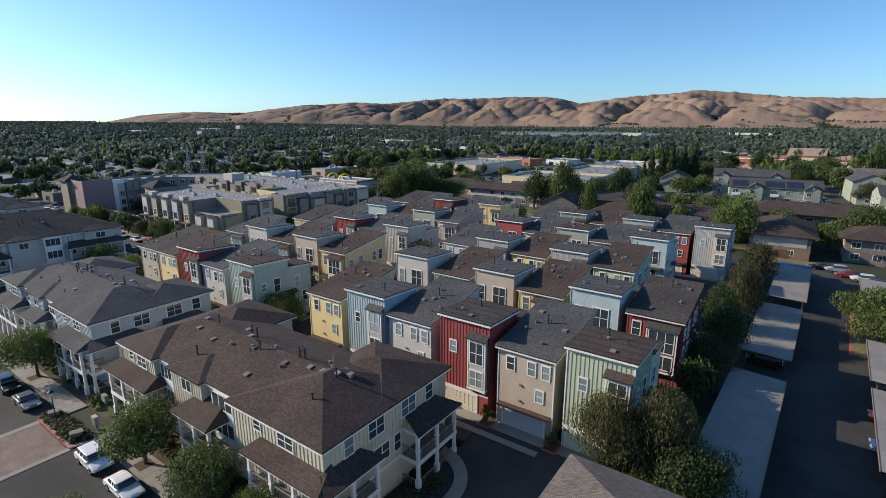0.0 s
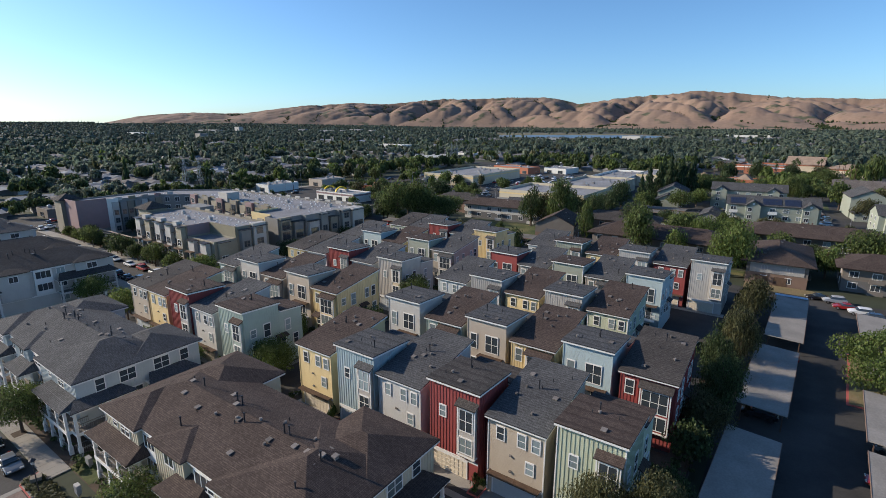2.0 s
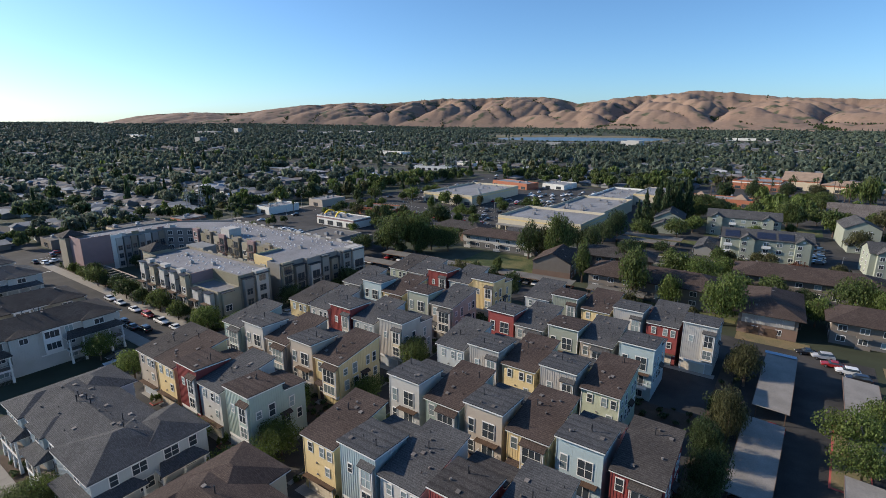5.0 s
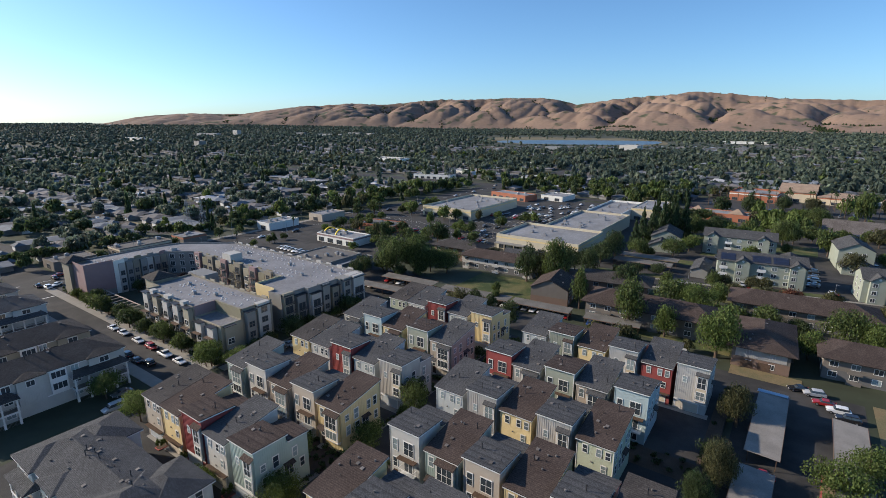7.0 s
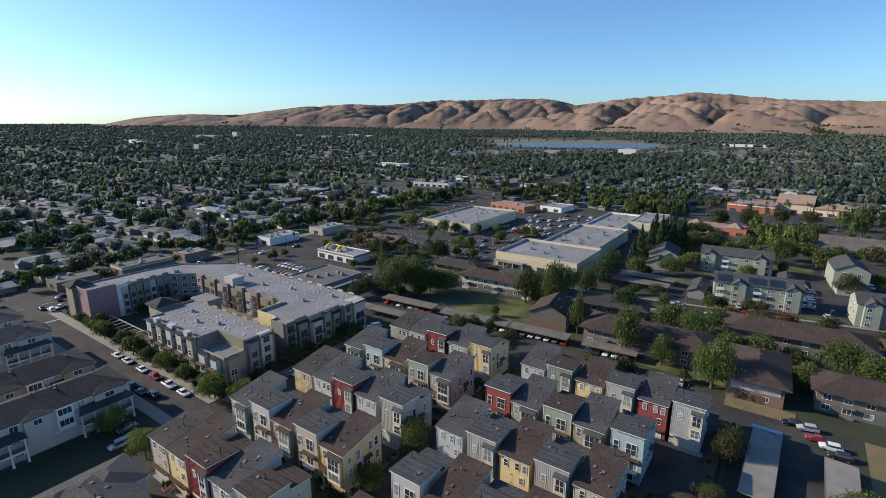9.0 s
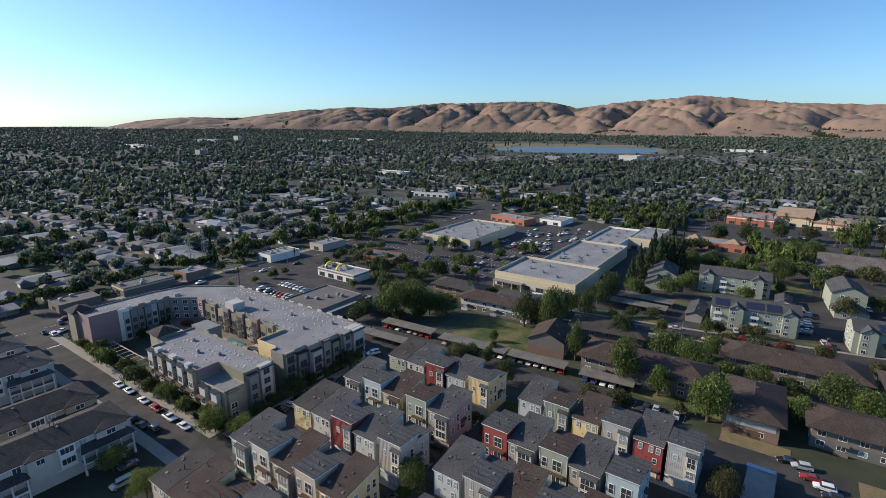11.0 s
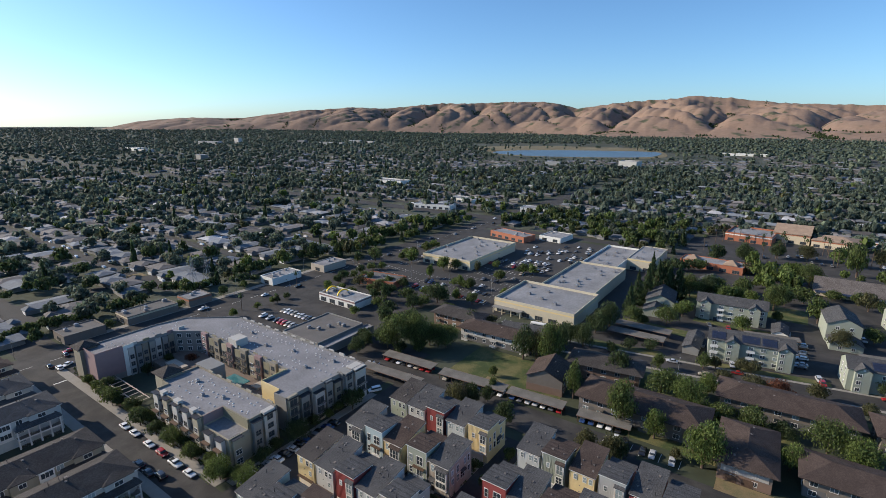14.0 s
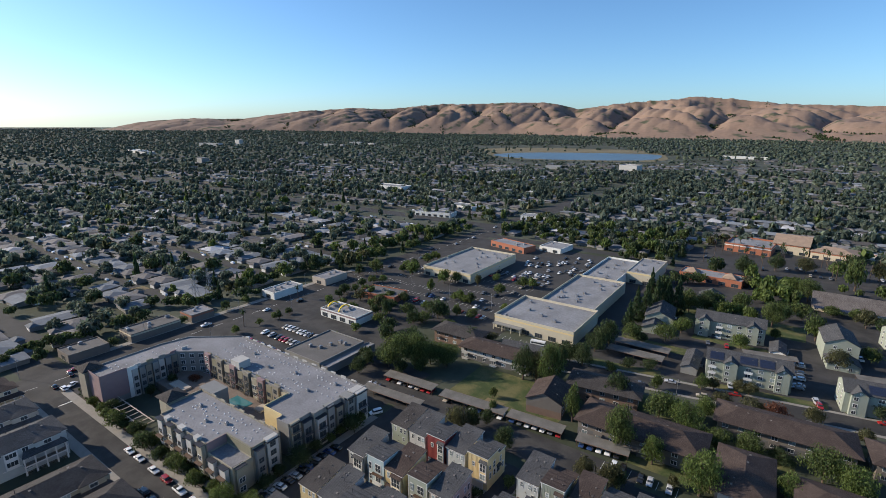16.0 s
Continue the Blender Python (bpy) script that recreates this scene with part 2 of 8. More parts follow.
# ---- mesh building ----
class B:
    """Collects vertices and faces of one part, with up to a few materials."""

    def __init__(self):
        self.v, self.f, self.m = [], [], []

    def face(self, pts, k=0):
        n = len(self.v)
        self.v.extend(tuple(p) for p in pts)
        self.f.append(tuple(range(n, n + len(pts))))
        self.m.append(k)
        return self

    def box(self, x0, x1, y0, y1, z0, z1, k=0):
        return self.prism([(x0, y0), (x1, y0), (x1, y1), (x0, y1)], z0, z1, k)

    def prism(self, poly, z0, z1, k=0, top=None, bottom=True):
        """A closed prism over a counter-clockwise polygon; z0 and z1 are numbers or functions of x, y."""
        lo = z0 if callable(z0) else (lambda x, y: z0)
        hi = z1 if callable(z1) else (lambda x, y: z1)
        n, c = len(self.v), len(poly)
        self.v += [(x, y, lo(x, y)) for x, y in poly] + [(x, y, hi(x, y)) for x, y in poly]
        for i in range(c):
            j = (i + 1) % c
            self.f.append((n + i, n + j, n + c + j, n + c + i))
            self.m.append(k)
        self.f.append(tuple(n + c + i for i in range(c)))
        self.m.append(k if top is None else top)
        if bottom:
            self.f.append(tuple(n + i for i in reversed(range(c))))
            self.m.append(k)
        return self

    def slab(self, pts, thick, k=0):
        """A sloping slab: top corners counter-clockwise from above, and a thickness downwards."""
        n, c = len(self.v), len(pts)
        self.v += [(x, y, z - thick) for x, y, z in pts] + [tuple(p) for p in pts]
        for i in range(c):
            j = (i + 1) % c
            self.f.append((n + i, n + j, n + c + j, n + c + i))
            self.m.append(k)
        self.f.append(tuple(n + c + i for i in range(c)))
        self.f.append(tuple(n + i for i in reversed(range(c))))
        self.m += [k, k]
        return self

    def tube(self, x, y, z0, z1, r0, r1=None, sides=8, k=0, dx=0.0, dy=0.0):
        r1 = r0 if r1 is None else r1
        n = len(self.v)
        for r, z, ox, oy in ((r0, z0, 0, 0), (r1, z1, dx, dy)):
            self.v += [(x + ox + r * math.cos(2 * math.pi * i / sides), y + oy + r * math.sin(2 * math.pi * i / sides), z) for i in range(sides)]
        for i in range(sides):
            j = (i + 1) % sides
            self.f.append((n + i, n + j, n + sides + j, n + sides + i))
            self.m.append(k)
        self.f.append(tuple(n + sides + i for i in range(sides)))
        self.f.append(tuple(n + i for i in reversed(range(sides))))
        self.m += [k, k]
        return self

    def lattice(self, xs, zs, holes, y0, y1, flat=False, k=0):
        """One connected board with openings: lines in x and z, the cells left open, front at y0, back at y1; flat: lies in x, y with its top at y0."""
        at3 = (lambda x, z, y: (x, z, y)) if flat else (lambda x, z, y: (x, y, z))
        ids = {}

        def vid(i, j, y):
            if (i, j, y) not in ids:
                ids[i, j, y] = len(self.v)
                self.v.append(at3(xs[i], zs[j], y))
            return ids[i, j, y]

        solid = {(i, j) for i in range(len(xs) - 1) for j in range(len(zs) - 1)} - set(holes)
        for i, j in sorted(solid):
            self.f.append((vid(i, j, y0), vid(i + 1, j, y0), vid(i + 1, j + 1, y0), vid(i, j + 1, y0)))
            self.m.append(k)
            for a, c, (p, q) in (((i, j), (i + 1, j), (i, j - 1)), ((i + 1, j), (i + 1, j + 1), (i + 1, j)), ((i + 1, j + 1), (i, j + 1), (i, j + 1)), ((i, j + 1), (i, j), (i - 1, j))):
                if (p, q) not in solid:
                    self.f.append((vid(*a, y1), vid(*c, y1), vid(*c, y0), vid(*a, y0)))
                    self.m.append(k)
        return self

    def mesh(self, name, mats):
        me = bpy.data.meshes.new(name)
        me.from_pydata(self.v, [], self.f)
        for m in mats if isinstance(mats, (list, tuple)) else [mats]:
            me.materials.append(m)
        if any(self.m):
            me.polygons.foreach_set("material_index", self.m)
        me.update()
        return me


def part(name, b, material, parent=None, label="", m=None):
    """Links a builder's mesh, or a ready mesh, as one object under its parent."""
    me = b.mesh(name, material) if isinstance(b, B) else b
    ob = new(name, me)
    if parent is not None:
        ob.parent = parent
    if m is not None:
        ob.matrix_basis = m
    return tagged(ob, label)


def thing(name, m, label, category, group="", kind=""):
    ob = new(name)
    ob.matrix_basis = m
    ob.empty_display_size = 0.5
    return tagged(ob, label, category, group, kind)


def structure(name, b, material, label, category, m=None):
    ob = part(name, b, material, None, "", G if m is None else m)
    return tagged(ob, label, category, "", "structure")


# windows face -y in their own frame; x runs along the wall from the middle, z up from the sill
_win = {}


def window(parent, x, y, z, w, h, turn=0.0, cols=1, rows=2, trim=TRIM, deep=0.09, blind=False, name="window"):
    key = (round(w, 2), round(h, 2), cols, rows, trim.name, deep)
    if key not in _win:
        fr, pn = B(), B()
        t = 0.11
        xs, zs = [-w / 2 - t, -w / 2], [-t, 0.0]
        for c in range(1, cols):
            xs += [-w / 2 + w * c / cols - 0.04, -w / 2 + w * c / cols + 0.04]
        for r in range(1, rows):
            zs += [h * r / rows - 0.03, h * r / rows + 0.03]
        xs += [w / 2, w / 2 + t]
        zs += [h, h + t + 0.05]
        fr.lattice(xs, zs, [(2 * i + 1, 2 * j + 1) for i in range(cols) for j in range(rows)], -deep, 0.02)
        pn.box(-w / 2, w / 2, -deep * 0.62, 0.01, 0, h)
        _win[key] = (fr.mesh("window", trim), pn.mesh("pane", GLASS), pn.mesh("pane", BLIND))
    fm, pm, pb = _win[key]
    o = part(name, fm, None, parent, "", pose(x, y, z, 0, 0, turn))
    part("pane", pb if blind else pm, None, o)
    return o


def battens(b, x0, x1, z0, z1, step=0.42, depth=0.045, y=0.0):
    """Vertical battens on a wall that faces -y; z1 may be a function of x."""
    n = max(1, int((x1 - x0) / step))
    for i in range(n + 1):
        x = x0 + (x1 - x0) * i / n
        zt = z1(x) if callable(z1) else z1
        b.box(x - 0.03, x + 0.03, y - depth, y + 0.01, z0, zt)


def side_battens(b, x, y0, y1, z0, z1, step=0.42, depth=0.045):
    """Battens on a wall that faces +x."""
    n = max(1, int((y1 - y0) / step))
    for i in range(n + 1):
        y = y0 + (y1 - y0) * i / n
        zt = z1(y) if callable(z1) else z1
        b.box(x - 0.01, x + depth, y - 0.03, y + 0.03, z0, zt)


_vent = {}


def vent(parent, x, y, z, kind):
    """Roof vents: a tall flue pipe with a cap, a short pipe, or a low box vent."""
    if kind not in _vent:
        b = B()
        if kind == "flue":
            b.tube(0, 0, -0.3, 0.08, 0.16, 0.09)
            b.tube(0, 0, 0.08, 0.95, 0.075)
            b.tube(0, 0, 0.95, 1.1, 0.12)
        elif kind == "cap":
            b.tube(0, 0, -0.2, 0.16, 0.13, 0.10)
            b.tube(0, 0, 0.16, 0.30, 0.19, 0.15)
        elif kind == "pipe":
            b.tube(0, 0, -0.25, 0.05, 0.12, 0.06)
            b.tube(0, 0, 0.05, 0.38, 0.045)
        else:
            b.box(-0.24, 0.24, -0.24, 0.24, -0.2, 0.06)
            b.slab([(-0.28, -0.28, 0.12), (0.28, -0.28, 0.12), (0.28, 0.28, 0.18), (-0.28, 0.28, 0.18)], 0.06)
        _vent[kind] = b.mesh("roof_vent", VENTM if kind in ("box", "cap") else DARKM)
    return part("roof_vent" if kind == "box" else "flue", _vent[kind], None, parent, "", pose(x, y, z))


# ---- three-storey townhouses ----
WW, DD, D1, GZ = 6.5, 10.9, 6.3, 1.0          # wall width, depth, depth of the tall block, ground of the quarter


def z_low(x, y):
    return 10.15 + 0.168 * y


def z_tall(x, y):
    return 12.12 - 0.04 * y


def z_back(x, y):
    return 10.35 - 0.07 * (y - D1)


def shed(b, x0, x1, y0, y1, zf, thick=0.14, up=0.3):
    b.slab([(x, y, zf(x, y) + up) for x, y in ((x0, y0), (x1, y0), (x1, y1), (x0, y1))], thick)


def garage_door(parent, x0, x1, paint, y=0.0):
    lift = pose(0, 0, GZ)
    b = B()
    b.box(x0, x1, y - 0.03, y + 0.02, 0.02, 2.15)
    xs, zs, n = [x0], [0.02], 8
    for c in range(n):
        xs += [x0 + (x1 - x0) * (c + 0.12) / n, x0 + (x1 - x0) * (c + 0.88) / n]
    for r in range(4):
        zs += [0.02 + 2.13 * (r + 0.14) / 4, 0.02 + 2.13 * (r + 0.86) / 4]
    b.lattice(xs + [x1], zs + [2.15], [(2 * i + 1, 2 * j + 1) for i in range(n) for j in range(4)], y - 0.06, y - 0.03)
    part("garage_door", b, paint, parent, "panelled double garage door", lift)
    t = B().lattice([x0 - 0.15, x0, x1, x1 + 0.15], [0, 2.15, 2.34], [(1, 0)], y - 0.08, y + 0.02)
    part("garage_frame", t, TRIM, parent, "", lift)


def trellis(parent, x0, x1, z, out=0.9, name="trellis"):
    xm, ys = (x0 + x1) / 2, [-out]
    for i in range(7):
        ys += [-out + out * (i + 0.45) / 7, -out + out * (i + 1) / 7]
    b = B().lattice([x0, x0 + 0.1, xm - 0.05, xm + 0.05, x1 - 0.1, x1], ys, [(i, j) for i in (1, 3) for j in range(1, 14, 2)], z + 0.14, z, True)
    part(name, b, WOOD, parent, "dark wooden slatted trellis")


def balcony(parent, x0, x1, z, out=1.1):
    b = B()
    b.box(x0, x1, -out, 0, z - 0.22, z - 0.04)
    b.box(x0, x1, -out, -out + 0.06, z + 0.98, z + 1.05)
    b.box(x0, x0 + 0.06, -out + 0.06, 0, z + 0.98, z + 1.05)
    b.box(x1 - 0.06, x1, -out + 0.06, 0, z + 0.98, z + 1.05)
    k = int((x1 - x0) / 0.16)
    for i in range(k + 1):
        x = x0 + 0.03 + (x1 - x0 - 0.06) * i / k
        b.box(x - 0.012, x + 0.012, -out + 0.015, -out + 0.045, z - 0.04, z + 0.98)
    for i in range(6):
        y = -out + 0.1 + (out - 0.15) * i / 5
        for x in (x0 + 0.03, x1 - 0.03):
            b.box(x - 0.012, x + 0.012, y - 0.012, y + 0.012, z - 0.04, z + 0.98)
    part("balcony", b, TRIM, parent, "small railed balcony")


def bay(parent, x0, x1, z0, z1, wall, out, windows, roofm):
    b = B()
    b.box(x0, x1, -out, 0.02, z0, z1)
    o = part("bay", b, wall, parent)
    t = B()
    for x in (x0, x1):
        t.box(x - 0.07, x + 0.07, -out - 0.05, -out + 0.09, z0 - 0.03, z1)
    t.box(x0 - 0.1, x1 + 0.1, -out - 0.08, 0, z0 - 0.2, z0)
    part("bay_trim", t, TRIM, o)
    for x in (x0 + 0.25, x1 - 0.25):
        k = B().prism([(x - 0.1, -out + 0.05), (x + 0.1, -out + 0.05), (x + 0.1, 0), (x - 0.1, 0)], lambda a, y: z0 - 0.4 - (0.4 if y > -0.01 else 0.0), z0 - 0.2)
        part("bracket", k, TRIM, o)
    r = B()
    r.slab([(x0 - 0.25, -out - 0.35, z1 + 0.05), (x1 + 0.25, -out - 0.35, z1 + 0.05), (x1 + 0.25, 0, z1 + 0.55), (x0 - 0.25, 0, z1 + 0.55)], 0.14)
    part("bay_roof", r, roofm, o)
    for wx, wz, w, h, c, rr in windows:
        window(o, wx, -out, wz, w, h, 0, c, rr, blind=int(abs(parent.matrix_basis.translation.x) * 7 + wz) % 2 == 0)


def townhouse(kind, side, wall, roof, u, v, deco="batten", end=False, start=False, group="townhouses of the quarter"):
    """kind T: tall front block with a nearly flat roof; S: one roof that rises to the back. side: garage or entry front."""
    names = {"red": "barn-red", "tan": "tan", "green": "sage-green", "yellow": "mustard-yellow", "blue": "pale blue", "lgrey": "light grey", "grey": "grey", "teal": "grey-green",
             "taupe": "taupe", "mint": "pale green", "white": "off-white", "olive": "olive", "mid": "blue-grey"}
    t = thing("townhouse", at(u + 0.3, v + 0.35), f"{names.get(wall, wall)} three-storey townhouse with {roof} shingle shed roof and white trim", "townhouse", group)
    W = PAINT[wall] if deco != "lap" else LAP.get(wall, PAINT[wall])
    R = ROOF[roof]
    rng = random.Random(int(u * 31 + v * 17))
    # walls
    b = B()
    if kind == "S":
        b.prism([(0, 0), (WW, 0), (WW, DD), (0, DD)], 0, z_low)
    else:
        b.prism([(0, 0), (WW, 0), (WW, D1), (0, D1)], 0, z_tall)
        b.prism([(0.02, D1 + 0.004), (WW - 0.02, D1 + 0.004), (WW - 0.02, DD), (0.02, DD)], 0, z_back)
    part("wall", b, W, t)
    if deco == "batten":
        b = B()
        front = 3.6 if side == "garage" else 0.3
        battens(b, 0.0, WW, front, (z_low(0, 0) if kind == "S" else z_tall(0, 0)) + 0.1)
        side_battens(b, WW, 0, DD if kind == "S" else D1, 0.3, (lambda y: z_low(0, y) + 0.1) if kind == "S" else (lambda y: z_tall(0, y) + 0.1))
        tagged(part("batten_siding", b, W, t), kind="stuff")
    # roof, fascia and gutter
    r, fsc = B(), B()
    if kind == "S":
        shed(r, -0.3, WW + 0.3, -0.45, DD + 0.35, z_low)
        shed(fsc, -0.27, WW + 0.27, -0.42, DD + 0.32, z_low, 0.2, 0.16)
        back = [(rng.uniform(0.8, 5.6), rng.uniform(1.5, 9.5)) for _ in range(9)]
        zf = z_low
    else:
        shed(r, -0.3, WW + 0.35, -0.45, D1 + 0.35, z_tall)
        shed(fsc, -0.27, WW + 0.32, -0.42, D1 + 0.32, z_tall, 0.24, 0.16)
        shed(r, -0.2, WW + 0.2, D1 + 0.36, DD + 0.3, z_back)
        shed(fsc, -0.17, WW + 0.17, D1 + 0.36, DD + 0.27, z_back, 0.2, 0.16)
        back = [(rng.uniform(0.8, 5.6), rng.uniform(0.6, 4.8)) for _ in range(5)]
        zf = z_tall
    part("roof", r, R, t)
    part("fascia", fsc, TRIM, t)
    for i, (x, y) in enumerate(back):
        vent(t, x, y, zf(x, y) + 0.3, ("flue", "box", "pipe", "cap", "pipe", "cap", "box", "cap", "pipe")[i])
    # corner boards
    zt = z_low(0, 0) if kind == "S" else z_tall(0, 0)
    cm = TRIM if wall in ("tan", "green", "mint") else W
    for x in (0.0, WW):
        part("corner_board", B().box(x - 0.06, x + 0.06, -0.065, 0.08, 0, zt), cm, t)
    bl = lambda: rng.random() < 0.62
    if side == "garage":
        s = B()
        s.box(-0.02, WW + 0.02, -0.07, 0.02, 3.36, 3.6)
        part("band", s, TRIM, t)
        gp = GARAGE if wall in ("red", "yellow", "green", "lgrey") else GARAGEB
        if kind == "T":
            garage_door(t, 0.35, 5.0, gp)
            window(t, 1.75, 0, 7.95, 0.78, 1.3, blind=bl())
            bay(t, 4.1, 6.3, 4.4, 10.45, PAINT["grey"] if wall in ("red", "blue") else PAINT["beige"] if wall in ("grey", "lgrey") else W, 0.55, [(5.2, 4.75, 1.6, 1.8, 2, 2), (5.2, 7.5, 1.6, 2.5, 2, 2)], R)
        else:
            garage_door(t, 0.75, 5.6, gp)
            trellis(t, 0.3, WW - 0.2, 3.65)
            for x in (1.5, 3.95, 5.55):
                window(t, x, 0, 7.85, 0.82, 1.45, blind=bl())
            window(t, 4.95, 0, 5.05, 0.82, 1.3, blind=bl())
            for x, z in ((2.75, 6.3), (2.75, 4.4)):
                part("wall_vent", B().prism([(x - 0.14, -0.16), (x + 0.14, -0.16), (x + 0.14, 0.01), (x - 0.14, 0.01)], z, lambda a, y, z=z: z + (0.22 if y > 0 else 0.12)), VENTM, t)
        lm = B()
        lm.tube(0.3, -0.2, 3.0, 3.25, 0.09)
        part("wall_lamp", lm, DARKM, t)
    else:
        if kind == "T":
            window(t, 1.15, 0, 7.4, 0.95, 2.2, blind=bl())
            window(t, 4.2, 0, 7.3, 2.0, 2.5, 0, 2, 2)
            trellis(t, 2.2, 6.1, 6.6, 1.1)
            window(t, 4.1, 0, 3.9, 1.8, 2.2, 0, 2, 1)
            balcony(t, 2.6, 5.8, 3.85)
            window(t, 1.1, 0, 4.0, 0.9, 1.8)
            d = B()
            d.box(0.7, 1.65, -0.05, 0.02, GZ + 0.2, GZ + 2.3)
            part("door", d, WOOD, t, "dark wooden front door")
            window(t, 4.2, 0, 1.6, 1.6, 1.3, 0, 2, 1)
        else:
            window(t, 1.15, 0, 7.4, 0.95, 1.8, blind=bl())
            bay(t, 2.6, 6.1, 3.6, 9.15, W, 0.8, [(4.35, 6.2, 2.9, 2.6, 3, 2), (4.35, 3.95, 2.9, 1.7, 3, 1)], R)
            p = B()
            p.slab([(0.2, -1.1, 5.0), (2.2, -1.1, 5.0), (2.2, 0, 5.5), (0.2, 0, 5.5)], 0.16)
            part("porch_roof", p, R, t)
            window(t, 1.15, 0, 3.2, 0.9, 1.6)
            d = B()
            d.box(0.7, 1.65, -0.05, 0.02, GZ + 0.2, GZ + 2.3)
            part("door", d, WOOD, t, "dark wooden front door")
            st = B()
            for i in range(4):
                st.box(0.5, 1.9, -0.35 * (4 - i), 0, GZ - 0.1, GZ + 0.08 + i * 0.04)
            part("steps", st, CONCRETE, t)
    # side walls of end units
    if end:
        x = WW
        for y, z, w, h in ((1.5, 7.6, 0.9, 1.2), (1.7, 4.4, 1.0, 1.9), (4.0, 7.0, 1.1, 2.1), (4.2, 4.2, 1.1, 1.9)) + (((7.6, 7.4, 0.9, 1.8), (9.6, 4.2, 0.9, 1.7), (9.4, 7.4, 0.9, 1.9)) if kind == "S" else ((8.0, 6.8, 0.9, 1.8), (9.4, 4.0, 0.9, 1.7))):
            window(t, x, y, z, w, h, 90, 1, 2, blind=bl())
        a = B()
        a.slab([(x, 5.4, 6.6), (x + 0.8, 5.4, 6.2), (x + 0.8, 7.6, 6.2), (x, 7.6, 6.6)], 0.12)
        part("awning", a, R, t)
        window(t, x, 6.5, 3.9, 1.8, 2.1, 90, 2, 2)
    return t


ROWS_T = [
    # v, side, first u, pitch, [kind wall roof deco]
    (44.0, "garage", [("S", "yellow", "brown", "lap", -55.4), ("T", "blue", "grey", "batten", -47.5), ("S", "lgrey", "grey", "lap", -40.2), ("T", "red", "dark", "batten", -32.2), ("S", "tan", "grey", "lap", -24.5), ("T", "green", "brown", "batten", -16.8)]),
    (62.3, "entry", [("T", "lgrey", "grey", "stucco", -54.6), ("S", "teal", "brown", "batten", -46.6), ("T", "taupe", "grey", "stucco", -38.9), ("S", "yellow", "brown", "batten", -31.4), ("T", "blue", "grey", "lap", -23.7), ("S", "red", "dark", "batten", -16.0)]),
    (80.5, "garage", [("S", "mid", "grey", "lap", -57.5), ("T", "grey", "grey", "batten", -49.7), ("S", "yellow", "brown", "lap", -42.2), ("T", "grey", "grey", "batten", -34.5), ("S", "green", "brown", "lap", -26.8)]),
    (98.7, "entry", [("T", "red", "grey", "stucco", -56.0), ("S", "grey", "grey", "batten", -48.9), ("T", "mint", "brown", "stucco", -41.0), ("S", "taupe", "grey", "batten", -33.8), ("T", "blue", "grey", "lap", -25.8)]),
    (117.2, "garage", [("S", "mid", "grey", "lap", -55.6), ("T", "mint", "brown", "batten", -48.2), ("S", "yellow", "brown", "lap", -40.3), ("T", "lgrey", "grey", "batten", -32.7), ("S", "red", "grey", "lap", -25.0), ("T", "lgrey", "grey", "batten", -17.5)]),
    (43.3, "garage", [("S", "taupe", "dark", "lap", -104.6), ("S", "yellow", "brown", "lap", -97.4), ("T", "red", "brown", "batten", -89.4), ("S", "lgrey", "grey", "lap", -82.2), ("T", "teal", "brown", "batten", -73.9)]),
    (61.8, "entry", [("S", "teal", "grey", "batten", -104.3), ("T", "lgrey", "grey", "stucco", -96.3), ("S", "taupe", "brown", "batten", -88.6), ("T", "taupe", "grey", "stucco", -80.8), ("S", "yellow", "brown", "batten", -73.2)]),
    (80.1, "garage", [("S", "yellow", "dark", "batten", -104.0), ("S", "lgrey", "grey", "lap", -96.5), ("T", "red", "grey", "batten", -88.8), ("S", "mid", "grey", "lap", -81.4), ("T", "grey", "grey", "batten", -73.2)]),
    (98.5, "entry", [("S", "grey", "grey", "batten", -103.6), ("T", "blue", "grey", "stucco", -95.8), ("S", "yellow", "brown", "batten", -88.6), ("T", "mint", "brown", "stucco", -80.0), ("S", "taupe", "grey", "batten", -72.5)]),
    (116.8, "garage", [("S", "green", "dark", "batten", -102.0), ("S", "lgrey", "grey", "lap", -94.6), ("T", "red", "grey", "batten", -87.0), ("S", "mid", "grey", "lap", -79.6), ("T", "yellow", "grey", "batten", -71.6)]),
]
for _v, _side, _units in ROWS_T:
    for _i, (_k, _w, _r, _dc, _u) in enumerate(_units):
        townhouse(_k, _side, _w, _r, _u, _v, _dc, end=_i == len(_units) - 1, start=_i == 0)


